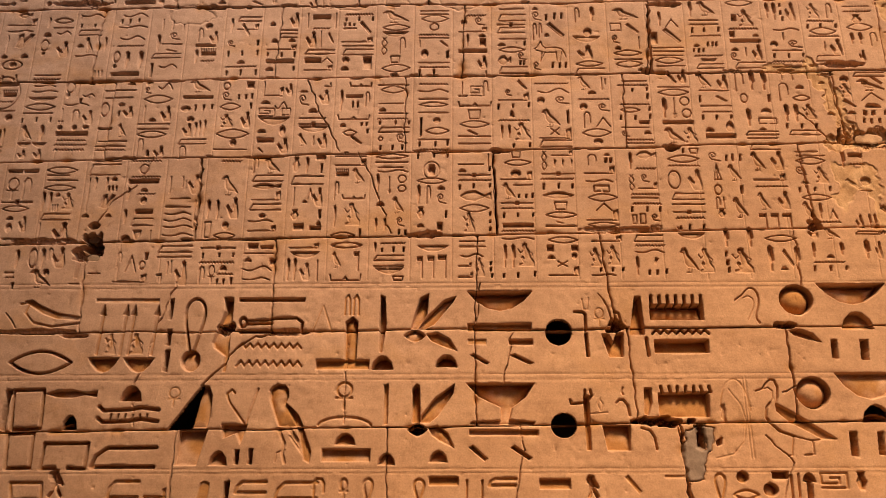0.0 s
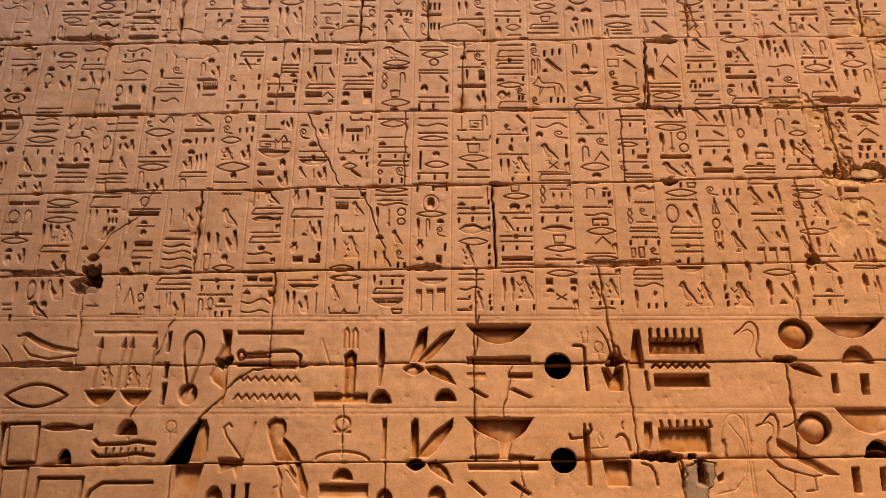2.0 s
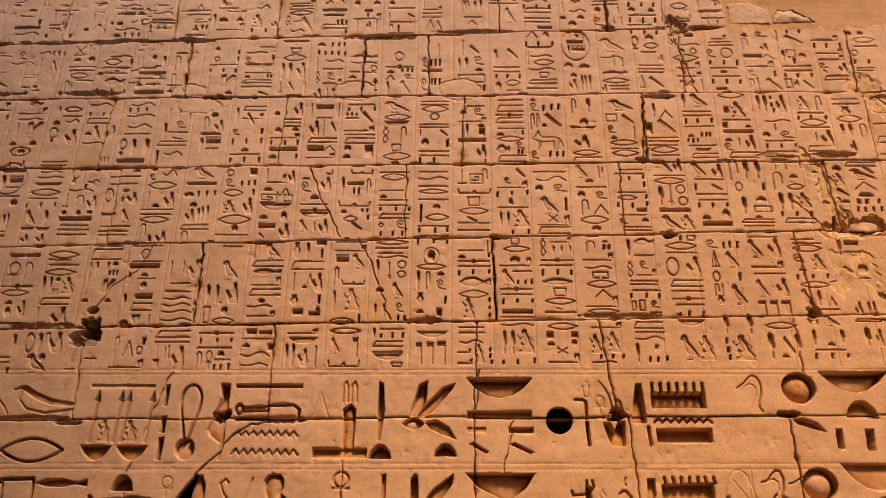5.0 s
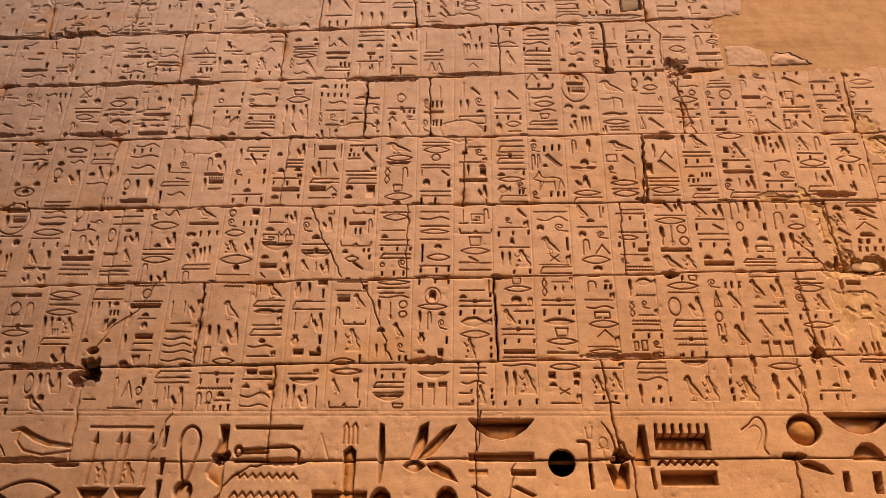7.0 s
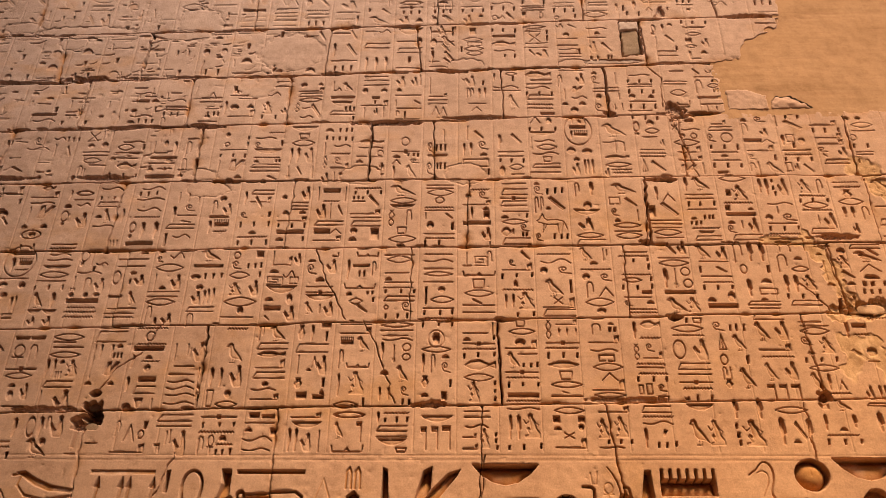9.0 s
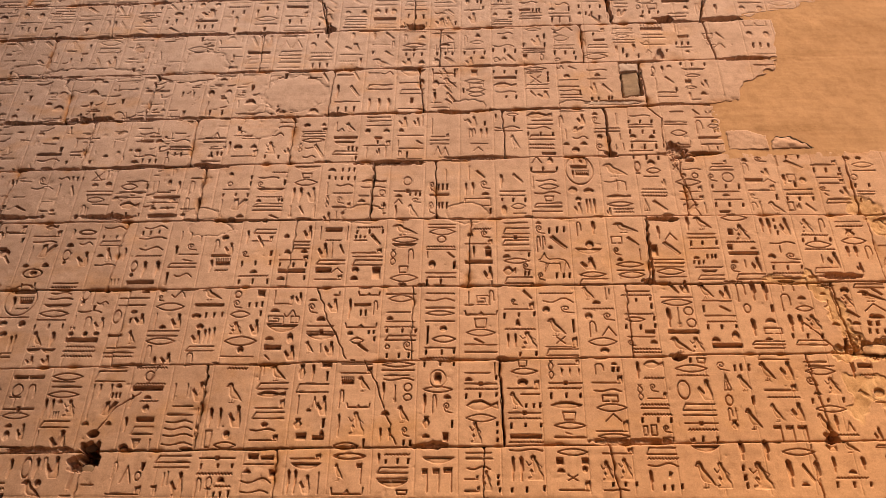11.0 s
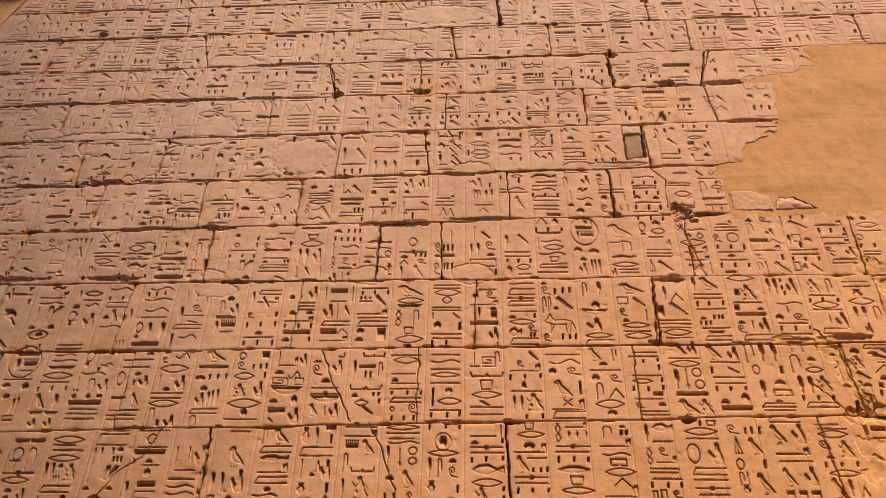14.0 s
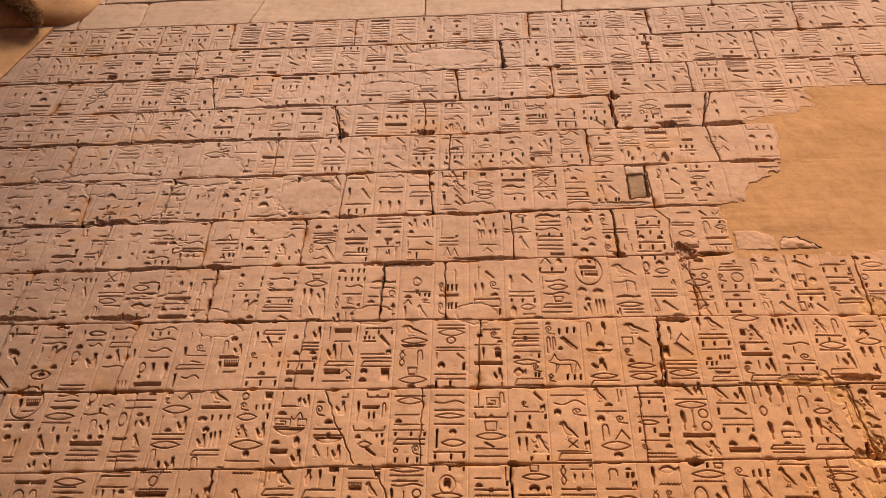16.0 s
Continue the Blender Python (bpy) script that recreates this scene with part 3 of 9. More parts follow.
sign("i", -0.13, 3.82, 0.02, 0.06)
sign("t", -0.35, 3.74, 0.06, 0.03)
sign("p", -0.19, 3.71, 0.04, 0.07)
sign("p", -1.68, 3.57, 0.08, 0.04)
sign("h", -1.58, 3.56, 0.10, 0.04)
sign("-", -1.7, 3.52, 0.22, 0.02)
sign("t", -1.7, 3.46, 0.06, 0.03)
sign("p", -1.5, 3.43, 0.04, 0.06)
sign("m", -1.71, 3.36, 0.23, 0.08)
sign("m", -1.7, 3.3, 0.21, 0.04)
sign("A", -1.35, 3.57, 0.23, 0.04)
sign("k", -1.34, 3.49, 0.23, 0.05)
sign("f", -1.37, 3.31, 0.04, 0.18)
sign("f", -1.32, 3.31, 0.04, 0.18)
sign("q", -1.26, 3.31, 0.08, 0.14)
sign("1", -1.13, 3.31, 0.02, 0.16)
sign("O", -1.02, 3.57, 0.24, 0.05)
sign("B", -1.01, 3.41, 0.07, 0.13)
sign("J", -0.84, 3.39, 0.05, 0.15)
sign("w", -1.02, 3.3, 0.24, 0.06)
sign("f", -0.69, 3.54, 0.03, 0.08)
sign("n", -0.63, 3.6, 0.19, 0.02)
sign("i", -0.63, 3.54, 0.02, 0.03)
sign("i", -0.54, 3.54, 0.02, 0.04)
sign("i", -0.46, 3.54, 0.02, 0.04)
sign("=", -0.68, 3.47, 0.23, 0.04)
sign("-", -0.68, 3.42, 0.23, 0.01)
sign("k", -0.67, 3.36, 0.22, 0.05)
sign("u", -0.53, 3.31, 0.08, 0.03)
sign("k", -0.34, 3.54, 0.24, 0.05)
sign("J", -0.34, 3.33, 0.05, 0.17)
sign("J", -0.26, 3.33, 0.06, 0.17)
sign("J", -0.18, 3.33, 0.08, 0.18)
sign("-", -0.02, 4.27, 0.20, 0.02)
sign("1", 0.21, 4.27, 0.02, 0.10)
sign("i", 0.22, 4.22, 0.02, 0.04)
sign("t", -0.02, 4.21, 0.06, 0.03)
sign("z", -0.02, 4.17, 0.25, 0.03)
sign("n", -0.02, 4.13, 0.26, 0.02)
sign("i", -0.02, 4.06, 0.02, 0.04)
sign("i", 0.09, 4.07, 0.02, 0.04)
sign("i", 0.22, 4.08, 0.02, 0.03)
sign("F", -0.01, 3.96, 0.25, 0.09)
sign("r", -0.01, 3.87, 0.23, 0.06)
sign("P", 0.02, 3.7, 0.09, 0.17)
sign("i", 0.22, 3.84, 0.02, 0.03)
sign("i", 0.22, 3.78, 0.02, 0.02)
sign("i", 0.22, 3.71, 0.02, 0.03)
sign("u", 0.41, 4.34, 0.07, 0.05)
sign("r", 0.35, 4.27, 0.21, 0.05)
sign("o", 0.4, 4.17, 0.08, 0.06)
sign("A", 0.32, 4.14, 0.25, 0.08)
sign("B", 0.33, 3.98, 0.10, 0.14)
sign("-", 0.42, 4.09, 0.15, 0.02)
sign("i", 0.45, 3.99, 0.02, 0.03)
sign("i", 0.51, 3.99, 0.02, 0.03)
sign("i", 0.56, 3.99, 0.02, 0.04)
sign("z", 0.32, 3.93, 0.25, 0.03)
sign("n", 0.32, 3.89, 0.25, 0.02)
sign("i", 0.33, 3.82, 0.02, 0.04)
sign("i", 0.44, 3.83, 0.02, 0.03)
sign("i", 0.56, 3.83, 0.02, 0.03)
sign("h", 0.33, 3.73, 0.24, 0.05)
sign("n", 0.32, 3.7, 0.26, 0.02)
sign("x", 0.65, 4.23, 0.04, 0.16)
sign("A", 0.73, 4.35, 0.17, 0.05)
sign("y", 0.74, 4.26, 0.03, 0.06)
sign("y", 0.81, 4.26, 0.02, 0.06)
sign("y", 0.88, 4.26, 0.02, 0.06)
sign("z", 0.65, 4.18, 0.26, 0.03)
sign("n", 0.64, 4.14, 0.26, 0.02)
sign("i", 0.65, 4.06, 0.02, 0.05)
sign("i", 0.77, 4.07, 0.02, 0.04)
sign("i", 0.88, 4.07, 0.02, 0.04)
sign("R", 0.65, 3.98, 0.25, 0.06)
sign("u", 0.74, 3.89, 0.10, 0.06)
sign("r", 0.67, 3.82, 0.24, 0.05)
sign("-", 0.67, 3.74, 0.24, 0.02)
sign("l", 0.75, 3.77, 0.06, 0.02)
sign("s", 1.01, 4.27, 0.09, 0.09)
sign("t", 1.15, 4.35, 0.05, 0.02)
sign("i", 1.15, 4.29, 0.03, 0.04)
sign("i", 1.19, 4.29, 0.03, 0.04)
sign("A", 0.99, 4.19, 0.24, 0.07)
sign("m", 1.0, 4.11, 0.21, 0.04)
sign("N", 1.06, 4.04, 0.12, 0.05)
sign("r", 1.01, 3.96, 0.23, 0.06)
sign("v", 1.07, 3.88, 0.12, 0.06)
sign("A", 0.99, 3.79, 0.25, 0.10)
sign("r", 1.0, 3.74, 0.24, 0.04)
sign("f", 1.34, 4.23, 0.04, 0.15)
sign("F", 1.41, 4.32, 0.16, 0.07)
sign("n", 1.4, 4.22, 0.16, 0.03)
sign("x", 1.34, 4.05, 0.04, 0.13)
sign("c", 1.44, 4.12, 0.06, 0.07)
sign("A", 1.41, 4.06, 0.15, 0.06)
sign("n", 1.35, 4.0, 0.22, 0.03)
sign("-", 1.35, 3.98, 0.21, 0.01)
sign("n", 1.36, 3.92, 0.22, 0.03)
sign("i", 1.34, 3.87, 0.02, 0.04)
sign("i", 1.46, 3.87, 0.02, 0.04)
sign("i", 1.56, 3.87, 0.02, 0.04)
sign("N", 1.35, 3.77, 0.03, 0.07)
sign("N", 1.41, 3.77, 0.04, 0.08)
sign("c", 1.5, 3.79, 0.06, 0.06)
sign("u", 1.49, 3.71, 0.08, 0.04)
sign("-", -0.01, 3.62, 0.19, 0.01)
sign("-", -0.01, 3.57, 0.20, 0.02)
sign("m", -0.0, 3.48, 0.17, 0.05)
sign("A", -0.02, 3.42, 0.10, 0.03)
sign("A", -0.02, 3.33, 0.11, 0.04)
sign("e", 0.11, 3.34, 0.07, 0.15)
sign("i", 0.22, 3.43, 0.02, 0.03)
sign("i", 0.22, 3.38, 0.02, 0.03)
sign("i", 0.23, 3.33, 0.02, 0.03)
sign("m", 0.32, 3.63, 0.25, 0.03)
sign("f", 0.32, 3.41, 0.04, 0.19)
sign("f", 0.38, 3.41, 0.05, 0.19)
sign("e", 0.44, 3.42, 0.13, 0.19)
sign("i", 0.32, 3.33, 0.02, 0.03)
sign("i", 0.43, 3.33, 0.02, 0.04)
sign("i", 0.56, 3.34, 0.02, 0.04)
sign("r", 0.68, 3.61, 0.23, 0.05)
sign("p", 0.67, 3.54, 0.05, 0.05)
sign("p", 0.86, 3.54, 0.05, 0.05)
sign("t", 0.67, 3.48, 0.06, 0.03)
sign("o", 0.86, 3.48, 0.04, 0.05)
sign("X", 0.75, 3.42, 0.07, 0.04)
sign("A", 0.68, 3.34, 0.23, 0.08)
sign("A", 1.02, 3.62, 0.23, 0.05)
sign("e", 1.0, 3.42, 0.09, 0.15)
sign("e", 1.13, 3.43, 0.10, 0.16)
sign("i", 1.07, 3.38, 0.02, 0.03)
sign("i", 1.16, 3.38, 0.02, 0.03)
sign("i", 1.24, 3.38, 0.02, 0.03)
sign("m", 1.01, 3.34, 0.18, 0.02)
sign("=", 1.35, 3.62, 0.22, 0.05)
sign("n", 1.35, 3.57, 0.23, 0.03)
sign("m", 1.35, 3.51, 0.22, 0.05)
sign("f", 1.34, 3.35, 0.04, 0.15)
sign("y", 1.48, 3.44, 0.05, 0.05)
sign("i", 1.44, 3.35, 0.02, 0.04)
sign("i", 1.5, 3.35, 0.02, 0.04)
sign("i", 1.57, 3.36, 0.02, 0.04)
sign("i", 1.78, 4.37, 0.02, 0.04)
sign("u", 1.84, 4.37, 0.07, 0.04)
sign("r", 1.66, 4.29, 0.25, 0.06)
sign("n", 1.66, 4.25, 0.25, 0.02)
sign("O", 1.65, 4.06, 0.10, 0.16)
sign("q", 1.81, 4.05, 0.11, 0.18)
sign("=", 1.67, 3.97, 0.25, 0.05)
sign("-", 1.67, 3.92, 0.25, 0.02)
sign("z", 1.67, 3.85, 0.25, 0.03)
sign("n", 1.69, 3.8, 0.22, 0.03)
sign("c", 1.99, 4.3, 0.09, 0.08)
sign("i", 2.12, 4.3, 0.02, 0.05)
sign("i", 2.17, 4.3, 0.02, 0.06)
sign("i", 2.23, 4.3, 0.02, 0.06)
sign("D", 2.01, 4.14, 0.07, 0.13)
sign("B", 2.13, 4.13, 0.10, 0.14)
sign("O", 2.01, 4.01, 0.06, 0.09)
sign("i", 2.21, 4.02, 0.03, 0.07)
sign("s", 2.01, 3.89, 0.04, 0.10)
sign("1", 2.06, 3.89, 0.03, 0.10)
sign("T", 2.02, 3.82, 0.06, 0.07)
sign("B", 2.14, 3.82, 0.11, 0.17)
sign("=", 2.33, 4.4, 0.24, 0.05)
sign("B", 2.32, 4.22, 0.11, 0.16)
sign("q", 2.48, 4.22, 0.10, 0.17)
sign("A", 2.33, 4.13, 0.25, 0.06)
sign("n", 2.34, 4.07, 0.25, 0.02)
sign("B", 2.34, 3.88, 0.09, 0.15)
sign("q", 2.5, 3.89, 0.09, 0.15)
sign("J", 2.34, 3.73, 0.07, 0.12)
sign("J", 2.43, 3.72, 0.07, 0.13)
sign("J", 2.52, 3.72, 0.08, 0.13)
sign("-", 2.68, 4.37, 0.18, 0.02)
sign("-", 2.69, 4.34, 0.22, 0.01)
sign("r", 2.68, 4.27, 0.23, 0.06)
sign("c", 2.67, 4.18, 0.08, 0.07)
sign("e", 2.81, 4.11, 0.11, 0.14)
sign("t", 2.7, 4.1, 0.06, 0.03)
sign("i", 2.67, 4.03, 0.02, 0.04)
sign("i", 2.79, 4.04, 0.02, 0.03)
sign("i", 2.91, 4.04, 0.02, 0.04)
sign("r", 2.69, 3.96, 0.23, 0.05)
sign("B", 2.68, 3.8, 0.10, 0.15)
sign("f", 2.8, 3.81, 0.04, 0.13)
sign("v", 2.89, 3.81, 0.05, 0.07)
sign("n", 2.79, 3.77, 0.17, 0.02)
sign("f", 3.03, 4.24, 0.05, 0.15)
sign("h", 3.1, 4.32, 0.11, 0.05)
sign("n", 3.1, 4.26, 0.12, 0.02)
sign("o", 3.17, 4.09, 0.08, 0.07)
sign("l", 3.05, 4.05, 0.12, 0.10)
sign("-", 3.16, 4.03, 0.09, 0.03)
sign("q", 3.08, 3.72, 0.06, 0.12)
sign("f", 3.18, 3.73, 0.03, 0.12)
sign("f", 3.22, 3.73, 0.03, 0.12)
sign("=", 3.06, 3.68, 0.19, 0.02)
sign("q", 1.69, 3.72, 0.04, 0.03)
sign("i", 1.78, 3.72, 0.02, 0.04)
sign("i", 1.89, 3.72, 0.02, 0.04)
sign("k", 1.69, 3.64, 0.21, 0.05)
sign("B", 1.69, 3.37, 0.14, 0.20)
sign("e", 1.83, 3.37, 0.12, 0.20)
sign("f", 2.03, 3.58, 0.06, 0.15)
sign("f", 2.21, 3.58, 0.07, 0.16)
sign("i", 2.04, 3.5, 0.02, 0.04)
sign("i", 2.04, 3.43, 0.03, 0.04)
sign("i", 2.05, 3.37, 0.02, 0.04)
sign("e", 2.09, 3.37, 0.16, 0.20)
sign("r", 2.36, 3.62, 0.24, 0.05)
sign("f", 2.35, 3.38, 0.07, 0.21)
sign("l", 2.48, 3.41, 0.08, 0.15)
sign("t", 2.45, 3.39, 0.06, 0.02)
sign("f", 2.55, 3.39, 0.07, 0.19)
sign("q", 2.69, 3.65, 0.08, 0.08)
sign("B", 2.81, 3.64, 0.12, 0.09)
sign("f", 2.7, 3.49, 0.04, 0.12)
sign("f", 2.91, 3.51, 0.05, 0.10)
sign("t", 2.81, 3.48, 0.06, 0.03)
sign("n", 2.71, 3.44, 0.23, 0.02)
sign("i", 2.7, 3.38, 0.02, 0.04)
sign("i", 2.82, 3.38, 0.02, 0.04)
sign("i", 2.94, 3.39, 0.02, 0.03)
sign("f", 3.09, 3.48, 0.07, 0.15)
sign("q", 3.19, 3.48, 0.05, 0.14)

sign("q", -4.27, 5.59, 0.05, 0.13)
sign("-", -4.19, 5.64, 0.15, 0.02)
sign("i", -4.06, 5.55, 0.03, 0.05)
sign("h", -4.23, 5.45, 0.07, 0.05)
sign("l", -4.17, 5.32, 0.08, 0.10)
sign("F", -3.87, 5.69, 0.12, 0.06)
sign("A", -3.95, 5.61, 0.25, 0.07)
sign("m", -3.94, 5.54, 0.22, 0.03)
sign("1", -3.95, 5.35, 0.05, 0.16)
sign("V", -3.86, 5.39, 0.16, 0.14)
sign("t", -3.96, 5.29, 0.06, 0.03)
sign("t", -3.79, 5.29, 0.07, 0.04)
sign("O", -3.94, 5.18, 0.18, 0.09)
sign("o", -3.87, 5.2, 0.06, 0.05)
sign("y", -3.6, 5.59, 0.03, 0.10)
sign("O", -3.54, 5.63, 0.16, 0.05)
sign("-", -3.54, 5.58, 0.17, 0.01)
sign("m", -3.5, 5.5, 0.12, 0.06)
sign("t", -3.62, 5.5, 0.07, 0.04)
sign("O", -3.63, 5.36, 0.07, 0.11)
sign("o", -3.61, 5.31, 0.03, 0.04)
sign("q", -3.49, 5.3, 0.11, 0.15)
sign("m", -3.31, 5.68, 0.19, 0.05)
sign("i", -3.31, 5.59, 0.02, 0.03)
sign("i", -3.19, 5.59, 0.02, 0.03)
sign("=", -3.32, 5.51, 0.21, 0.05)
sign("t", -3.31, 5.39, 0.06, 0.03)
sign("B", -3.24, 5.34, 0.07, 0.15)
sign("m", -3.31, 5.29, 0.19, 0.03)
sign("f", -3.08, 5.35, 0.03, 0.14)
sign("m", -2.94, 5.67, 0.21, 0.07)
sign("i", -2.96, 5.63, 0.02, 0.04)
sign("i", -2.89, 5.63, 0.02, 0.04)
sign("i", -2.81, 5.64, 0.02, 0.03)
sign("m", -2.97, 5.57, 0.25, 0.04)
sign("m", -2.94, 5.44, 0.21, 0.07)
sign("n", -2.96, 5.39, 0.23, 0.02)
sign("O", -2.98, 5.24, 0.06, 0.11)
sign("o", -2.97, 5.18, 0.03, 0.04)
sign("f", -2.89, 5.18, 0.06, 0.17)
sign("f", -2.78, 5.18, 0.07, 0.17)
sign("h", -2.98, 5.1, 0.24, 0.05)
sign("1", -3.13, 5.11, 0.02, 0.05)
sign("1", -3.1, 5.11, 0.02, 0.05)
sign("1", -3.07, 5.11, 0.02, 0.05)
sign("1", -2.59, 5.56, 0.02, 0.10)
sign("1", -2.51, 5.56, 0.03, 0.10)
sign("1", -2.41, 5.56, 0.02, 0.10)
sign("c", -2.51, 5.46, 0.09, 0.07)
sign("f", -2.63, 5.35, 0.05, 0.16)
sign("-", -2.57, 5.41, 0.17, 0.01)
sign("l", -2.53, 5.34, 0.10, 0.02)
sign("=", -2.65, 5.28, 0.25, 0.04)
sign("i", -2.65, 5.1, 0.03, 0.13)
sign("m", -2.57, 5.16, 0.15, 0.07)
sign("s", -2.27, 5.44, 0.05, 0.13)
sign("o", -2.21, 5.56, 0.06, 0.06)
sign("q", -2.17, 5.42, 0.08, 0.12)
sign("h", -2.28, 5.38, 0.17, 0.04)
sign("g", -2.23, 5.3, 0.13, 0.07)
sign("f", -2.29, 5.23, 0.05, 0.13)
sign("n", -2.22, 5.24, 0.11, 0.02)
sign("O", -4.01, 4.8, 0.28, 0.31)
sign("h", -3.96, 5.01, 0.20, 0.04)
sign("f", -3.96, 4.85, 0.06, 0.14)
sign("g", -3.88, 4.92, 0.12, 0.06)
sign("n", -3.89, 4.86, 0.11, 0.02)
sign("i", -3.92, 5.07, 0.02, 0.05)
sign("q", -3.83, 5.06, 0.05, 0.07)
sign("-", -4.0, 4.78, 0.25, 0.01)
sign("o", -3.99, 4.7, 0.07, 0.05)
sign("o", -3.82, 4.69, 0.06, 0.06)
sign("o", -3.95, 4.6, 0.06, 0.05)
sign("f", -3.86, 4.47, 0.04, 0.14)
sign("f", -3.82, 4.47, 0.03, 0.15)
sign("=", -3.89, 4.41, 0.09, 0.04)
sign("-", -3.63, 5.11, 0.22, 0.02)
sign("n", -3.64, 5.07, 0.23, 0.02)
sign("m", -3.62, 5.0, 0.18, 0.04)
sign("m", -3.63, 4.95, 0.22, 0.03)
sign("k", -3.65, 4.87, 0.24, 0.04)
sign("r", -3.66, 4.79, 0.25, 0.06)
sign("-", -3.67, 4.75, 0.25, 0.02)
sign("i", -3.68, 4.67, 0.02, 0.04)
sign("i", -3.56, 4.68, 0.02, 0.04)
sign("i", -3.44, 4.68, 0.02, 0.04)
sign("B", -3.66, 4.51, 0.09, 0.14)
sign("f", -3.52, 4.51, 0.06, 0.14)
sign("k", -3.68, 4.45, 0.12, 0.04)
sign("k", -3.55, 4.45, 0.12, 0.04)
sign("q", -3.66, 4.35, 0.07, 0.07)
sign("q", -3.53, 4.35, 0.07, 0.08)
sign("O", -3.34, 4.95, 0.07, 0.11)
sign("o", -3.33, 4.9, 0.03, 0.05)
sign("1", -3.26, 4.92, 0.05, 0.14)
sign("m", -3.19, 4.9, 0.10, 0.05)
sign("i", -3.22, 4.86, 0.03, 0.04)
sign("m", -3.33, 4.82, 0.20, 0.04)
sign("S", -3.37, 4.66, 0.06, 0.14)
sign("s", -3.26, 4.68, 0.07, 0.11)
sign("q", -3.17, 4.66, 0.09, 0.13)
sign("o", -3.36, 4.6, 0.04, 0.05)
sign("o", -3.24, 4.6, 0.04, 0.05)
sign("o", -3.15, 4.61, 0.05, 0.04)
sign("h", -3.37, 4.54, 0.27, 0.06)
sign("n", -3.35, 4.5, 0.24, 0.02)
sign("n", -3.36, 4.46, 0.26, 0.02)
sign("n", -3.36, 4.41, 0.25, 0.03)
sign("t", -3.16, 5.03, 0.06, 0.04)
sign("t", -2.82, 5.02, 0.07, 0.03)
sign("-", -3.0, 4.96, 0.26, 0.02)
sign("-", -2.99, 4.89, 0.23, 0.02)
sign("O", -3.02, 4.73, 0.07, 0.13)
sign("o", -2.87, 4.82, 0.05, 0.03)
sign("q", -2.83, 4.72, 0.09, 0.10)
sign("i", -2.87, 4.73, 0.02, 0.04)
sign("h", -3.02, 4.6, 0.12, 0.03)
sign("B", -2.85, 4.54, 0.07, 0.12)
sign("-", -3.0, 4.49, 0.24, 0.02)
sign("-", -3.02, 4.45, 0.25, 0.01)
sign("n", -3.01, 4.41, 0.24, 0.02)
sign("o", -2.66, 5.01, 0.06, 0.05)
sign("c", -2.66, 4.94, 0.05, 0.06)
sign("m", -2.55, 4.94, 0.12, 0.11)
sign("r", -2.66, 4.85, 0.24, 0.07)
sign("1", -2.65, 4.67, 0.02, 0.15)
sign("q", -2.51, 4.68, 0.09, 0.14)
sign("t", -2.6, 4.68, 0.06, 0.03)
sign("-", -2.69, 4.65, 0.27, 0.01)
sign("-", -2.68, 4.6, 0.25, 0.02)
sign("r", -2.68, 4.53, 0.24, 0.06)
sign("s", -2.67, 4.36, 0.06, 0.16)
sign("t", -2.59, 4.36, 0.03, 0.06)
sign("q", -2.53, 4.35, 0.09, 0.10)
sign("B", -2.29, 4.95, 0.18, 0.11)
sign("h", -2.33, 4.88, 0.25, 0.04)
sign("o", -2.34, 4.77, 0.08, 0.05)
sign("i", -2.23, 4.78, 0.02, 0.05)
sign("i", -2.16, 4.78, 0.02, 0.05)
sign("i", -2.09, 4.79, 0.02, 0.04)
sign("o", -2.28, 4.67, 0.06, 0.05)
sign("q", -2.31, 4.54, 0.08, 0.12)
sign("f", -2.22, 4.54, 0.04, 0.13)
sign("f", -2.18, 4.54, 0.03, 0.14)
sign("f", -2.14, 4.54, 0.03, 0.15)
sign("=", -2.33, 4.47, 0.23, 0.04)
sign("s", -2.32, 4.33, 0.07, 0.12)
sign("=", -1.93, 5.64, 0.20, 0.04)
sign("f", -2.0, 5.53, 0.04, 0.14)
sign("A", -1.93, 5.55, 0.18, 0.06)
sign("l", -1.89, 5.49, 0.07, 0.13)
sign("c", -2.0, 5.39, 0.06, 0.06)
sign("i", -1.76, 5.4, 0.03, 0.05)
sign("i", -2.0, 5.29, 0.02, 0.05)
sign("i", -1.88, 5.3, 0.02, 0.04)
sign("i", -1.75, 5.3, 0.02, 0.05)
sign("t", -1.91, 5.22, 0.07, 0.03)
sign("n", -2.0, 5.18, 0.26, 0.02)
sign("i", -2.0, 5.11, 0.02, 0.04)
sign("i", -1.88, 5.11, 0.02, 0.05)
sign("i", -1.75, 5.11, 0.02, 0.05)
sign("q", -1.48, 5.58, 0.08, 0.14)
sign("t", -1.65, 5.59, 0.05, 0.04)
sign("-", -1.56, 5.54, 0.15, 0.01)
sign("=", -1.56, 5.47, 0.15, 0.04)
sign("t", -1.63, 5.42, 0.06, 0.04)
sign("t", -1.48, 5.43, 0.06, 0.03)
sign("A", -1.66, 5.35, 0.25, 0.05)
sign("i", -1.66, 5.29, 0.02, 0.03)
sign("i", -1.54, 5.28, 0.02, 0.04)
sign("i", -1.43, 5.28, 0.02, 0.05)
sign("h", -1.66, 5.21, 0.24, 0.05)
sign("i", -1.43, 5.15, 0.02, 0.04)
sign("t", -1.66, 5.15, 0.07, 0.03)
sign("1", -1.33, 5.57, 0.02, 0.14)
sign("h", -1.28, 5.64, 0.15, 0.06)
sign("1", -1.09, 5.56, 0.02, 0.15)
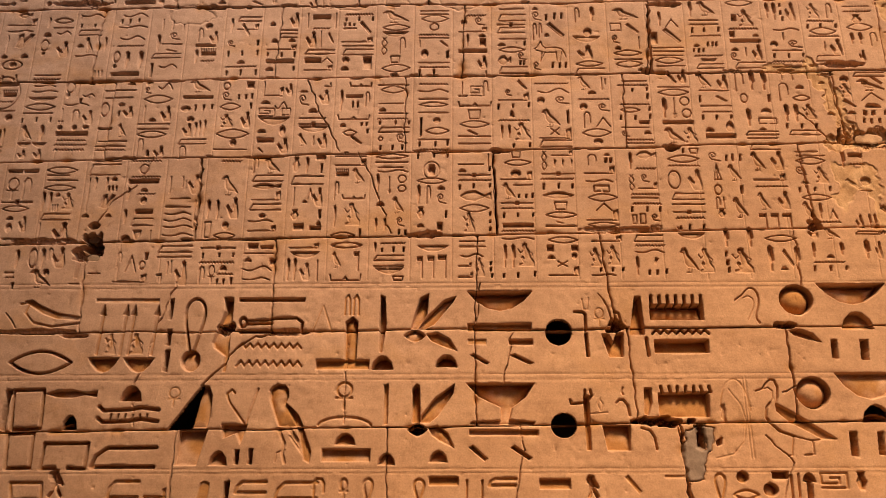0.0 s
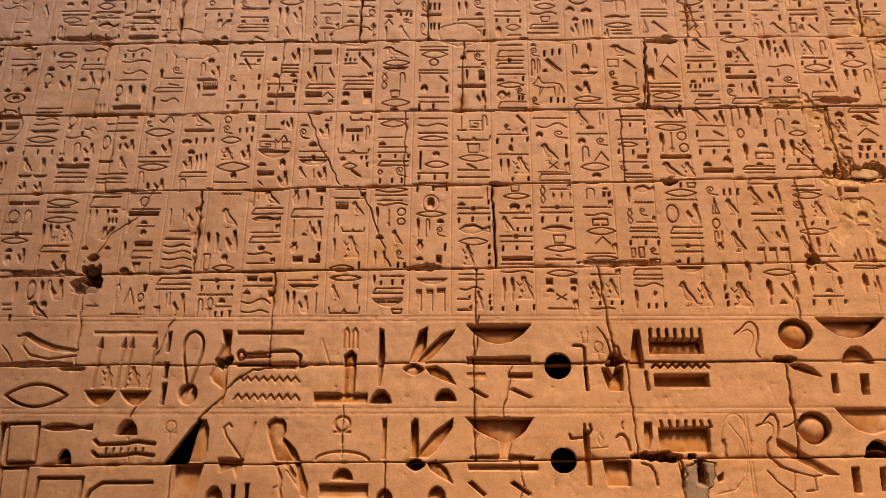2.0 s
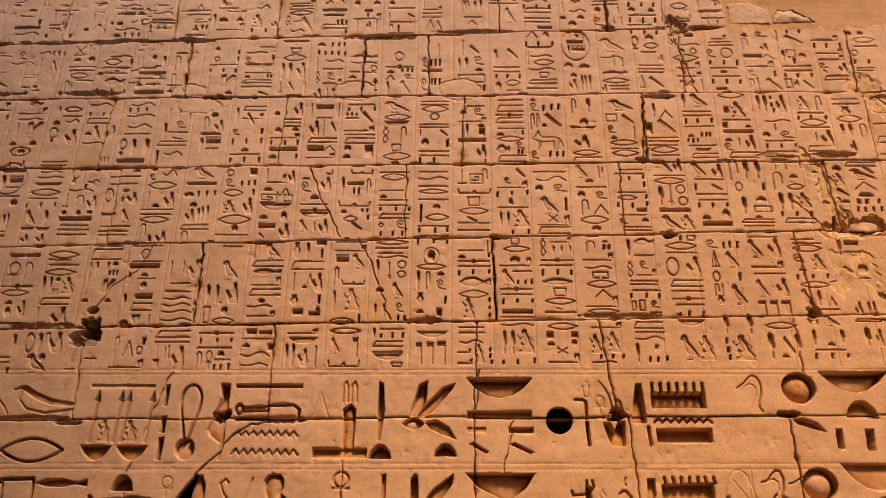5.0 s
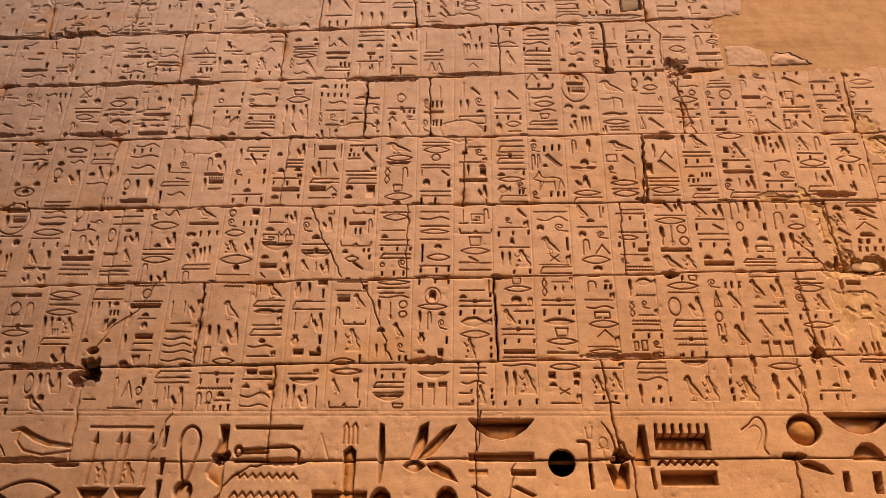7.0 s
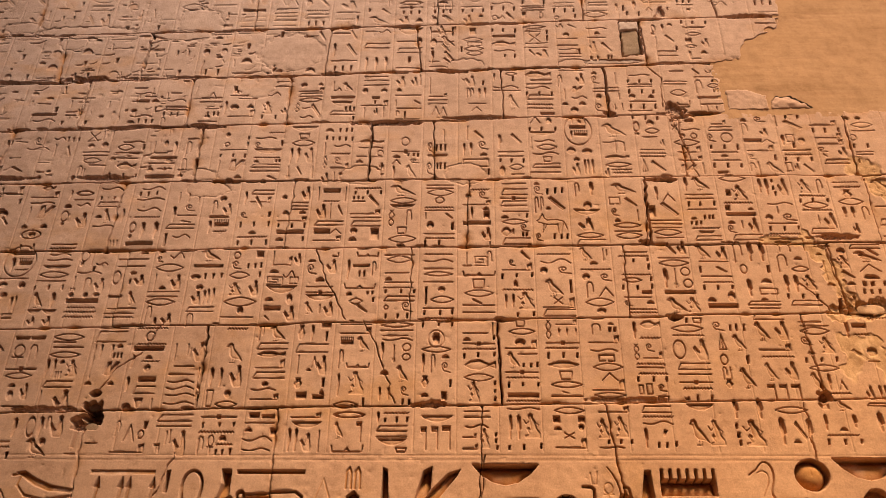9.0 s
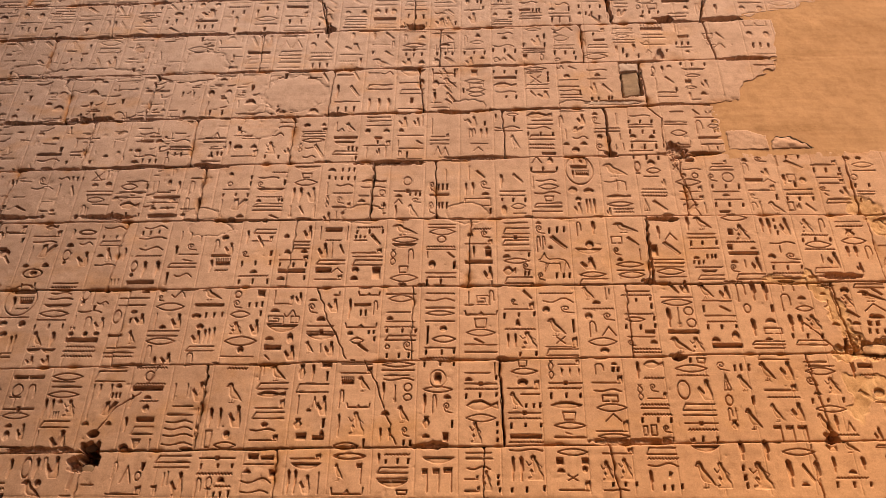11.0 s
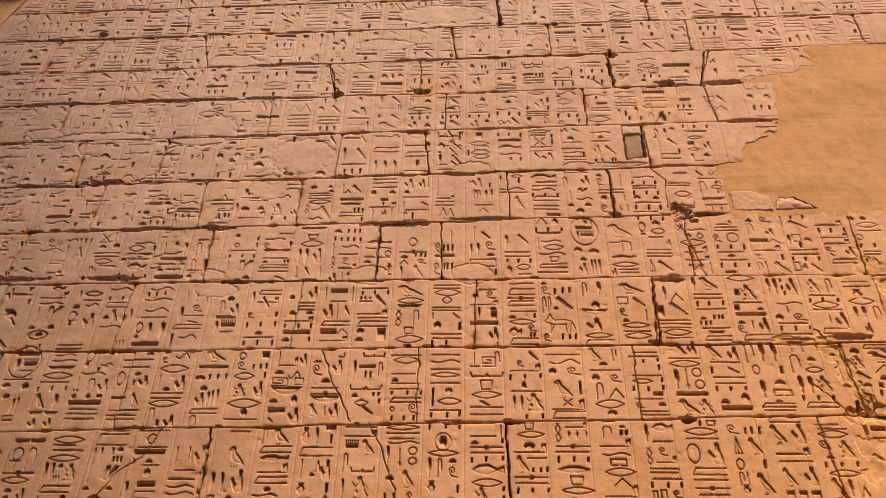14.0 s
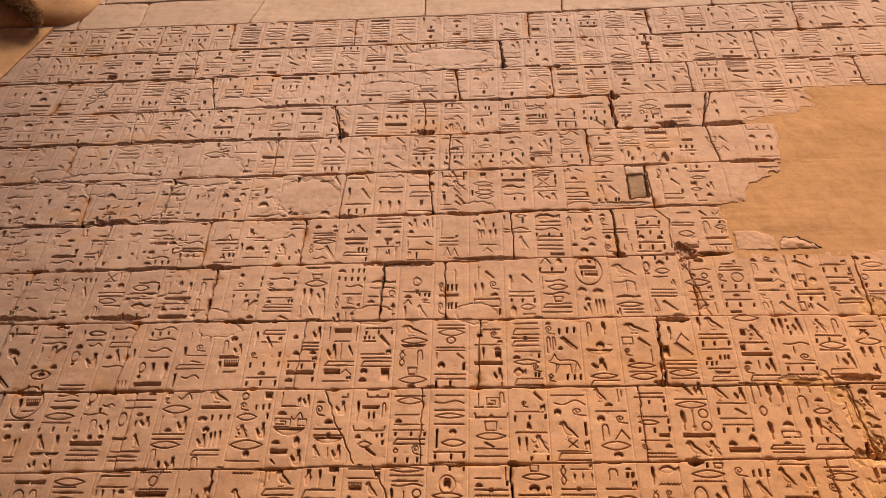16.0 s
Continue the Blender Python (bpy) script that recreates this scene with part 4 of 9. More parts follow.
sign("n", -1.27, 5.55, 0.14, 0.02)
sign("q", -1.33, 5.38, 0.09, 0.15)
sign("1", -1.21, 5.38, 0.02, 0.15)
sign("l", -1.14, 5.41, 0.05, 0.11)
sign("=", -1.33, 5.31, 0.25, 0.04)
sign("h", -1.33, 5.21, 0.14, 0.07)
sign("v", -1.19, 5.22, 0.10, 0.05)
sign("A", -1.33, 5.15, 0.24, 0.05)
sign("n", -1.0, 5.68, 0.24, 0.03)
sign("i", -1.0, 5.63, 0.02, 0.03)
sign("i", -0.89, 5.63, 0.02, 0.04)
sign("i", -0.77, 5.63, 0.02, 0.04)
sign("-", -1.01, 5.55, 0.11, 0.01)
sign("i", -1.01, 5.58, 0.02, 0.03)
sign("i", -0.97, 5.58, 0.02, 0.03)
sign("i", -0.93, 5.58, 0.02, 0.02)
sign("l", -0.87, 5.5, 0.10, 0.13)
sign("A", -1.02, 5.42, 0.26, 0.05)
sign("-", -1.01, 5.38, 0.26, 0.01)
sign("=", -1.01, 5.3, 0.26, 0.05)
sign("o", -1.01, 5.22, 0.06, 0.06)
sign("p", -0.83, 5.16, 0.07, 0.12)
sign("t", -1.02, 5.15, 0.07, 0.04)
sign("B", -0.68, 5.61, 0.23, 0.12)
sign("r", -0.67, 5.53, 0.23, 0.06)
sign("k", -0.67, 5.47, 0.22, 0.05)
sign("x", -0.68, 5.3, 0.05, 0.16)
sign("s", -0.53, 5.31, 0.06, 0.15)
sign("u", -0.6, 5.22, 0.08, 0.06)
sign("r", -0.67, 5.13, 0.24, 0.07)
sign("t", -0.6, 5.1, 0.07, 0.02)
sign("-", -0.35, 5.72, 0.24, 0.01)
sign("-", -0.35, 5.68, 0.24, 0.02)
sign("r", -0.34, 5.61, 0.23, 0.07)
sign("O", -0.27, 5.53, 0.08, 0.07)
sign("n", -0.36, 5.47, 0.25, 0.03)
sign("-", -0.36, 5.45, 0.25, 0.01)
sign("1", -0.36, 5.37, 0.02, 0.06)
sign("l", -0.18, 5.37, 0.07, 0.06)
sign("o", -0.34, 5.26, 0.06, 0.08)
sign("i", -0.13, 5.26, 0.03, 0.07)
sign("-", -0.36, 5.21, 0.26, 0.01)
sign("n", -0.35, 5.16, 0.25, 0.02)
sign("i", -0.36, 5.1, 0.02, 0.05)
sign("i", -0.24, 5.11, 0.02, 0.04)
sign("O", -2.0, 4.97, 0.06, 0.07)
sign("p", -1.8, 4.98, 0.06, 0.06)
sign("c", -2.0, 4.87, 0.08, 0.08)
sign("i", -1.87, 4.88, 0.02, 0.04)
sign("i", -1.81, 4.88, 0.02, 0.04)
sign("i", -1.76, 4.88, 0.02, 0.05)
sign("r", -2.01, 4.78, 0.17, 0.06)
sign("i", -1.76, 4.79, 0.02, 0.05)
sign("e", -2.0, 4.62, 0.11, 0.12)
sign("q", -1.83, 4.62, 0.08, 0.14)
sign("r", -2.02, 4.52, 0.27, 0.08)
sign("o", -1.9, 4.45, 0.05, 0.06)
sign("-", -2.03, 4.41, 0.27, 0.02)
sign("1", -1.66, 4.9, 0.02, 0.14)
sign("A", -1.64, 4.9, 0.15, 0.09)
sign("q", -1.47, 4.91, 0.06, 0.11)
sign("t", -1.67, 4.83, 0.08, 0.03)
sign("m", -1.55, 4.74, 0.10, 0.13)
sign("U", -1.68, 4.72, 0.13, 0.07)
sign("N", -1.49, 4.73, 0.07, 0.06)
sign("k", -1.68, 4.64, 0.26, 0.07)
sign("t", -1.68, 4.57, 0.07, 0.03)
sign("o", -1.5, 4.54, 0.05, 0.09)
sign("h", -1.68, 4.47, 0.14, 0.06)
sign("l", -1.67, 4.39, 0.05, 0.05)
sign("q", -1.51, 4.39, 0.09, 0.13)
sign("t", -1.35, 4.94, 0.07, 0.02)
sign("c", -1.35, 4.82, 0.08, 0.10)
sign("q", -1.19, 4.83, 0.09, 0.13)
sign("t", -1.27, 4.75, 0.08, 0.04)
sign("-", -1.34, 4.69, 0.22, 0.02)
sign("z", -1.34, 4.63, 0.24, 0.03)
sign("k", -1.34, 4.57, 0.25, 0.06)
sign("B", -1.34, 4.45, 0.07, 0.11)
sign("1", -1.22, 4.46, 0.02, 0.07)
sign("q", -1.18, 4.43, 0.08, 0.13)
sign("A", -1.14, 4.99, 0.05, 0.04)
sign("w", -0.93, 4.99, 0.18, 0.04)
sign("f", -1.02, 4.77, 0.04, 0.19)
sign("h", -0.96, 4.88, 0.14, 0.04)
sign("s", -0.8, 4.81, 0.04, 0.13)
sign("i", -0.91, 4.8, 0.02, 0.05)
sign("i", -0.87, 4.8, 0.02, 0.05)
sign("w", -1.02, 4.68, 0.26, 0.05)
sign("t", -1.0, 4.62, 0.05, 0.03)
sign("i", -0.83, 4.63, 0.02, 0.03)
sign("i", -0.79, 4.63, 0.02, 0.03)
sign("i", -0.78, 4.56, 0.02, 0.04)
sign("r", -0.97, 4.54, 0.11, 0.05)
sign("l", -0.91, 4.46, 0.10, 0.08)
sign("-", -0.69, 5.0, 0.25, 0.01)
sign("r", -0.67, 4.93, 0.21, 0.06)
sign("-", -0.68, 4.82, 0.20, 0.02)
sign("t", -0.68, 4.76, 0.06, 0.03)
sign("-", -0.68, 4.73, 0.24, 0.02)
sign("n", -0.69, 4.68, 0.25, 0.02)
sign("i", -0.68, 4.64, 0.02, 0.03)
sign("i", -0.55, 4.64, 0.02, 0.03)
sign("i", -0.44, 4.64, 0.02, 0.03)
sign("=", -0.68, 4.57, 0.25, 0.04)
sign("O", -0.68, 4.49, 0.04, 0.04)
sign("c", -0.53, 4.47, 0.09, 0.09)
sign("i", -0.67, 4.41, 0.02, 0.04)
sign("i", -0.57, 4.41, 0.02, 0.04)
sign("i", -0.49, 4.41, 0.02, 0.04)
sign("n", -0.35, 5.0, 0.24, 0.02)
sign("m", -0.35, 4.92, 0.24, 0.05)
sign("-", -0.35, 4.86, 0.24, 0.02)
sign("r", -0.35, 4.8, 0.24, 0.04)
sign("-", -0.35, 4.74, 0.24, 0.01)
sign("i", -0.34, 4.54, 0.02, 0.16)
sign("o", -0.23, 4.65, 0.06, 0.05)
sign("r", -0.29, 4.55, 0.19, 0.06)
sign("-", -0.35, 4.49, 0.25, 0.02)
sign("i", -0.35, 4.44, 0.02, 0.04)
sign("i", -0.22, 4.44, 0.02, 0.04)
sign("i", -0.12, 4.45, 0.02, 0.04)
sign("n", -0.34, 4.4, 0.23, 0.02)
sign("n", 0.05, 5.66, 0.16, 0.03)
sign("c", 0.12, 5.58, 0.08, 0.08)
sign("o", -0.0, 5.58, 0.05, 0.06)
sign("A", -0.02, 5.51, 0.24, 0.05)
sign("t", 0.15, 5.46, 0.06, 0.03)
sign("p", 0.16, 5.37, 0.05, 0.08)
sign("f", 0.04, 5.37, 0.03, 0.12)
sign("h", -0.02, 5.3, 0.24, 0.05)
sign("q", 0.14, 5.15, 0.08, 0.13)
sign("1", 0.2, 5.09, 0.02, 0.04)
sign("-", 0.33, 5.73, 0.21, 0.01)
sign("=", 0.32, 5.62, 0.23, 0.06)
sign("z", 0.31, 5.56, 0.23, 0.04)
sign("=", 0.31, 5.5, 0.23, 0.05)
sign("-", 0.33, 5.43, 0.22, 0.02)
sign("t", 0.31, 5.37, 0.07, 0.03)
sign("i", 0.53, 5.38, 0.02, 0.04)
sign("r", 0.32, 5.31, 0.22, 0.05)
sign("F", 0.31, 5.19, 0.11, 0.09)
sign("c", 0.48, 5.24, 0.07, 0.07)
sign("i", 0.49, 5.19, 0.02, 0.04)
sign("i", 0.52, 5.19, 0.02, 0.04)
sign("=", 0.32, 5.11, 0.24, 0.06)
sign("t", 0.61, 5.72, 0.05, 0.03)
sign("c", 0.61, 5.62, 0.08, 0.09)
sign("i", 0.72, 5.62, 0.02, 0.06)
sign("i", 0.79, 5.63, 0.02, 0.06)
sign("i", 0.85, 5.63, 0.02, 0.06)
sign("s", 0.61, 5.43, 0.04, 0.16)
sign("s", 0.66, 5.45, 0.03, 0.14)
sign("l", 0.73, 5.45, 0.15, 0.15)
sign("t", 0.71, 5.46, 0.04, 0.03)
sign("E", 0.62, 5.22, 0.27, 0.20)
sign("c", 0.61, 5.14, 0.06, 0.08)
sign("i", 0.76, 5.16, 0.02, 0.05)
sign("i", 0.82, 5.16, 0.02, 0.05)
sign("i", 0.87, 5.16, 0.02, 0.05)
sign("s", 0.97, 5.6, 0.05, 0.14)
sign("f", 1.09, 5.61, 0.06, 0.14)
sign("o", 1.04, 5.46, 0.07, 0.08)
sign("k", 0.95, 5.4, 0.23, 0.06)
sign("q", 0.98, 5.24, 0.13, 0.13)
sign("r", 0.97, 5.17, 0.22, 0.05)
sign("=", 0.96, 5.1, 0.24, 0.05)
sign("B", 1.29, 5.62, 0.22, 0.11)
sign("N", 1.27, 5.51, 0.09, 0.07)
sign("l", 1.4, 5.48, 0.11, 0.10)
sign("c", 1.28, 5.39, 0.06, 0.08)
sign("1", 1.49, 5.34, 0.03, 0.11)
sign("t", 1.3, 5.33, 0.05, 0.03)
sign("r", 1.29, 5.27, 0.23, 0.05)
sign("-", 1.29, 5.23, 0.23, 0.01)
sign("r", 1.3, 5.16, 0.22, 0.06)
sign("t", 1.48, 5.12, 0.05, 0.03)
sign("1", 0.0, 4.9, 0.02, 0.13)
sign("-", -0.02, 4.89, 0.07, 0.02)
sign("U", 0.08, 4.9, 0.10, 0.09)
sign("s", 0.18, 4.9, 0.05, 0.14)
sign("w", -0.02, 4.8, 0.27, 0.05)
sign("u", 0.06, 4.69, 0.10, 0.08)
sign("r", -0.01, 4.61, 0.24, 0.06)
sign("l", 0.05, 4.54, 0.09, 0.05)
sign("-", -0.02, 4.52, 0.26, 0.02)
sign("-", -0.02, 4.46, 0.26, 0.01)
sign("c", 0.37, 4.9, 0.05, 0.06)
sign("l", 0.47, 4.95, 0.08, 0.10)
sign("A", 0.31, 4.85, 0.25, 0.07)
sign("i", 0.3, 4.77, 0.02, 0.05)
sign("i", 0.42, 4.79, 0.02, 0.03)
sign("i", 0.55, 4.79, 0.02, 0.04)
sign("t", 0.4, 4.7, 0.04, 0.06)
sign("n", 0.31, 4.66, 0.25, 0.02)
sign("f", 0.32, 4.51, 0.03, 0.12)
sign("f", 0.38, 4.51, 0.03, 0.12)
sign("P", 0.43, 4.49, 0.14, 0.16)
sign("i", 0.42, 4.43, 0.02, 0.03)
sign("i", 0.55, 4.43, 0.02, 0.04)
sign("n", 0.61, 5.0, 0.28, 0.02)
sign("m", 0.64, 4.89, 0.25, 0.09)
sign("o", 0.63, 4.82, 0.06, 0.06)
sign("c", 0.78, 4.82, 0.11, 0.07)
sign("B", 0.66, 4.61, 0.15, 0.16)
sign("i", 0.87, 4.64, 0.02, 0.12)
sign("X", 0.73, 4.54, 0.07, 0.06)
sign("A", 0.64, 4.5, 0.26, 0.10)
sign("=", 0.64, 4.43, 0.26, 0.06)
sign("B", 0.97, 4.95, 0.10, 0.13)
sign("1", 1.16, 4.95, 0.02, 0.11)
sign("1", 1.19, 5.0, 0.02, 0.05)
sign("t", 1.05, 4.91, 0.07, 0.03)
sign("n", 0.97, 4.85, 0.25, 0.02)
sign("o", 0.98, 4.76, 0.06, 0.06)
sign("c", 1.13, 4.75, 0.09, 0.07)
sign("s", 1.0, 4.6, 0.07, 0.14)
sign("v", 1.11, 4.61, 0.11, 0.08)
sign("r", 0.99, 4.52, 0.23, 0.07)
sign("o", 1.08, 4.45, 0.07, 0.05)
sign("-", 1.34, 5.02, 0.20, 0.02)
sign("n", 1.3, 4.98, 0.25, 0.02)
sign("i", 1.41, 4.93, 0.02, 0.03)
sign("i", 1.53, 4.94, 0.02, 0.03)
sign("i", 1.53, 4.86, 0.02, 0.05)
sign("n", 1.31, 4.8, 0.24, 0.02)
sign("r", 1.31, 4.74, 0.16, 0.04)
sign("i", 1.54, 4.75, 0.02, 0.04)
sign("i", 1.3, 4.67, 0.02, 0.04)
sign("i", 1.42, 4.67, 0.02, 0.04)
sign("i", 1.54, 4.68, 0.02, 0.04)
sign("-", 1.31, 4.59, 0.22, 0.02)
sign("h", 1.46, 4.62, 0.08, 0.05)
sign("c", 1.31, 4.52, 0.06, 0.05)
sign("t", 1.49, 4.54, 0.06, 0.03)
sign("n", 1.34, 4.48, 0.22, 0.02)
sign("n", 1.34, 4.45, 0.23, 0.02)
sign("t", 1.79, 5.73, 0.06, 0.02)
sign("f", 1.67, 5.55, 0.04, 0.14)
sign("v", 1.74, 5.54, 0.10, 0.07)
sign("l", 1.71, 5.38, 0.15, 0.15)
sign("p", 1.61, 5.38, 0.05, 0.11)
sign("-", 1.61, 5.33, 0.26, 0.02)
sign("-", 1.62, 5.3, 0.25, 0.01)
sign("-", 1.62, 5.26, 0.24, 0.01)
sign("r", 1.63, 5.19, 0.23, 0.06)
sign("-", 1.64, 5.16, 0.23, 0.01)
sign("f", 1.93, 5.64, 0.05, 0.15)
sign("B", 2.01, 5.65, 0.15, 0.14)
sign("-", 1.94, 5.59, 0.24, 0.02)
sign("n", 1.94, 5.55, 0.24, 0.02)
sign("i", 1.95, 5.48, 0.02, 0.05)
sign("i", 2.05, 5.49, 0.02, 0.04)
sign("i", 2.17, 5.49, 0.02, 0.04)
sign("n", 1.94, 5.44, 0.25, 0.02)
sign("t", 1.96, 5.35, 0.05, 0.02)
sign("i", 1.95, 5.3, 0.02, 0.03)
sign("i", 1.99, 5.29, 0.02, 0.04)
sign("i", 2.03, 5.3, 0.02, 0.03)
sign("i", 2.07, 5.35, 0.02, 0.04)
sign("i", 2.11, 5.35, 0.02, 0.04)
sign("i", 2.14, 5.35, 0.02, 0.04)
sign("n", 1.96, 5.25, 0.23, 0.02)
sign("k", 2.01, 5.19, 0.13, 0.04)
sign("=", 1.97, 5.14, 0.22, 0.04)
sign("r", 2.26, 5.74, 0.23, 0.06)
sign("P", 2.35, 5.54, 0.13, 0.16)
sign("p", 2.3, 5.59, 0.04, 0.06)
sign("n", 2.27, 5.5, 0.24, 0.03)
sign("p", 2.27, 5.43, 0.04, 0.06)
sign("t", 2.46, 5.44, 0.05, 0.02)
sign("h", 2.27, 5.37, 0.25, 0.05)
sign("t", 2.27, 5.3, 0.06, 0.03)
sign("c", 2.26, 5.21, 0.07, 0.08)
sign("1", 2.38, 5.26, 0.02, 0.07)
sign("q", 2.44, 5.21, 0.08, 0.15)
sign("=", 2.29, 5.14, 0.25, 0.05)
sign("f", 2.58, 5.62, 0.05, 0.15)
sign("f", 2.64, 5.6, 0.05, 0.17)
sign("i", 2.71, 5.73, 0.02, 0.03)
sign("i", 2.71, 5.65, 0.02, 0.04)
sign("i", 2.72, 5.59, 0.02, 0.04)
sign("q", 2.76, 5.59, 0.08, 0.18)
sign("m", 2.64, 5.48, 0.21, 0.04)
sign("1", 2.7, 5.4, 0.03, 0.07)
sign("o", 2.6, 5.33, 0.06, 0.06)
sign("c", 2.75, 5.33, 0.11, 0.07)
sign("-", 2.61, 5.29, 0.24, 0.02)
sign("i", 2.61, 5.23, 0.02, 0.04)
sign("i", 2.73, 5.23, 0.02, 0.04)
sign("i", 2.85, 5.24, 0.02, 0.03)
sign("n", 2.6, 5.18, 0.27, 0.03)
sign("e", 2.94, 5.61, 0.10, 0.15)
sign("s", 3.1, 5.62, 0.06, 0.14)
sign("n", 2.93, 5.57, 0.23, 0.03)
sign("i", 2.92, 5.51, 0.02, 0.04)
sign("i", 3.03, 5.52, 0.02, 0.04)
sign("i", 3.16, 5.52, 0.02, 0.04)
sign("r", 2.94, 5.45, 0.22, 0.07)
sign("n", 2.93, 5.43, 0.25, 0.01)
sign("q", 3.09, 5.25, 0.10, 0.16)
sign("=", 2.96, 5.2, 0.21, 0.05)
sign("1", 3.04, 5.3, 0.02, 0.08)
sign("n", 3.25, 5.72, 0.22, 0.02)
sign("n", 3.25, 5.67, 0.23, 0.02)
sign("T", 3.31, 5.56, 0.09, 0.09)
sign("r", 3.26, 5.49, 0.21, 0.07)
sign("f", 3.26, 5.36, 0.05, 0.11)
sign("f", 3.33, 5.36, 0.05, 0.11)
sign("s", 3.43, 5.34, 0.07, 0.13)
sign("q", 3.32, 5.2, 0.05, 0.10)
sign("l", 1.71, 5.0, 0.08, 0.12)
sign("q", 1.8, 5.01, 0.07, 0.12)
sign("-", 1.63, 4.96, 0.26, 0.02)
sign("r", 1.63, 4.89, 0.25, 0.06)
sign("f", 1.64, 4.69, 0.06, 0.18)
sign("S", 1.73, 4.69, 0.04, 0.18)
sign("O", 1.8, 4.8, 0.08, 0.08)
sign("O", 1.81, 4.69, 0.08, 0.08)
sign("h", 1.65, 4.62, 0.25, 0.05)
sign("B", 1.65, 4.46, 0.16, 0.14)
sign("e", 1.81, 4.46, 0.11, 0.14)
sign("B", 1.95, 4.96, 0.12, 0.15)
sign("q", 2.12, 4.95, 0.09, 0.13)
sign("-", 1.97, 4.93, 0.24, 0.01)
sign("i", 1.96, 4.83, 0.02, 0.06)
sign("l", 2.1, 4.83, 0.09, 0.06)
sign("-", 1.97, 4.79, 0.25, 0.01)
sign("n", 1.98, 4.73, 0.24, 0.02)
sign("i", 1.97, 4.67, 0.02, 0.04)
sign("i", 2.08, 4.67, 0.02, 0.04)
sign("i", 2.2, 4.68, 0.02, 0.03)
sign("t", 1.99, 4.56, 0.07, 0.04)
sign("o", 2.16, 4.56, 0.06, 0.09)
sign("h", 1.99, 4.49, 0.24, 0.06)
sign("s", 2.26, 4.93, 0.09, 0.19)
sign("f", 2.37, 4.94, 0.07, 0.18)
sign("f", 2.47, 4.94, 0.07, 0.18)
sign("O", 2.3, 4.82, 0.06, 0.09)
sign("i", 2.52, 4.83, 0.03, 0.07)
sign("f", 2.32, 4.61, 0.06, 0.16)
sign("t", 2.45, 4.73, 0.09, 0.04)
sign("N", 2.43, 4.63, 0.14, 0.05)
sign("t", 2.42, 4.57, 0.06, 0.02)
sign("=", 2.31, 4.53, 0.26, 0.03)
sign("-", 2.32, 4.49, 0.24, 0.02)
sign("-", 2.6, 5.14, 0.27, 0.02)
sign("1", 2.64, 5.03, 0.04, 0.10)
sign("1", 2.73, 5.03, 0.03, 0.10)
sign("1", 2.85, 5.04, 0.04, 0.10)
sign("s", 2.61, 4.84, 0.10, 0.16)
sign("t", 2.76, 4.95, 0.07, 0.03)
sign("r", 2.73, 4.84, 0.14, 0.05)
sign("f", 2.63, 4.65, 0.06, 0.16)
sign("f", 2.71, 4.65, 0.06, 0.16)
sign("e", 2.79, 4.67, 0.11, 0.14)
sign("i", 2.64, 4.59, 0.02, 0.04)
sign("i", 2.76, 4.59, 0.02, 0.04)
sign("i", 2.88, 4.59, 0.02, 0.04)
sign("=", 2.66, 4.53, 0.25, 0.04)
sign("n", 2.95, 5.07, 0.13, 0.02)
sign("t", 2.96, 5.0, 0.05, 0.02)
sign("o", 3.13, 5.0, 0.07, 0.06)
sign("e", 3.12, 4.87, 0.09, 0.13)
sign("1", 2.98, 4.77, 0.06, 0.18)
sign("l", 3.13, 4.77, 0.10, 0.08)
sign("t", 2.99, 4.71, 0.07, 0.03)
sign("t", 3.15, 4.71, 0.07, 0.03)
sign("e", 3.06, 4.58, 0.09, 0.09)
sign("i", 3.04, 4.47, 0.04, 0.12)
sign("q", 3.12, 4.46, 0.09, 0.16)
sign("t", 3.3, 4.98, 0.05, 0.03)
sign("l", 3.38, 4.98, 0.09, 0.08)
sign("t", 3.3, 4.77, 0.07, 0.04)
sign("i", 3.29, 4.7, 0.02, 0.04)
sign("i", 3.34, 4.7, 0.02, 0.04)

sign("h", -4.21, 6.55, 0.25, 0.04)
sign("i", -4.0, 6.6, 0.04, 0.06)
sign("m", -4.18, 6.47, 0.22, 0.06)
sign("i", -3.9, 6.45, 0.03, 0.04)
sign("1", -3.86, 6.66, 0.03, 0.08)
sign("-", -3.86, 6.76, 0.23, 0.02)
sign("-", -3.87, 6.55, 0.10, 0.02)
sign("i", -3.67, 6.45, 0.03, 0.04)
sign("t", -3.54, 6.53, 0.05, 0.03)
sign("1", -3.35, 6.5, 0.03, 0.04)
sign("m", -3.23, 6.8, 0.19, 0.04)
sign("h", -3.21, 6.7, 0.13, 0.05)
sign("t", -3.06, 6.71, 0.08, 0.04)
sign("o", -3.24, 6.59, 0.06, 0.04)
sign("i", -3.01, 6.6, 0.02, 0.05)
sign("m", -3.23, 6.52, 0.21, 0.04)
sign("i", -3.15, 6.46, 0.02, 0.05)
sign("i", -3.08, 6.46, 0.02, 0.04)
sign("i", -3.02, 6.46, 0.02, 0.04)
sign("t", -3.25, 6.46, 0.07, 0.03)
sign("1", -2.92, 6.75, 0.02, 0.08)
sign("m", -2.9, 6.7, 0.18, 0.06)
sign("-", -2.9, 6.64, 0.21, 0.02)
sign("-", -2.9, 6.61, 0.21, 0.02)
sign("i", -2.92, 6.54, 0.02, 0.05)
sign("i", -2.85, 6.54, 0.02, 0.05)
sign("i", -2.79, 6.53, 0.02, 0.06)
sign("s", -2.93, 6.44, 0.05, 0.08)
sign("v", -2.5, 6.76, 0.07, 0.07)
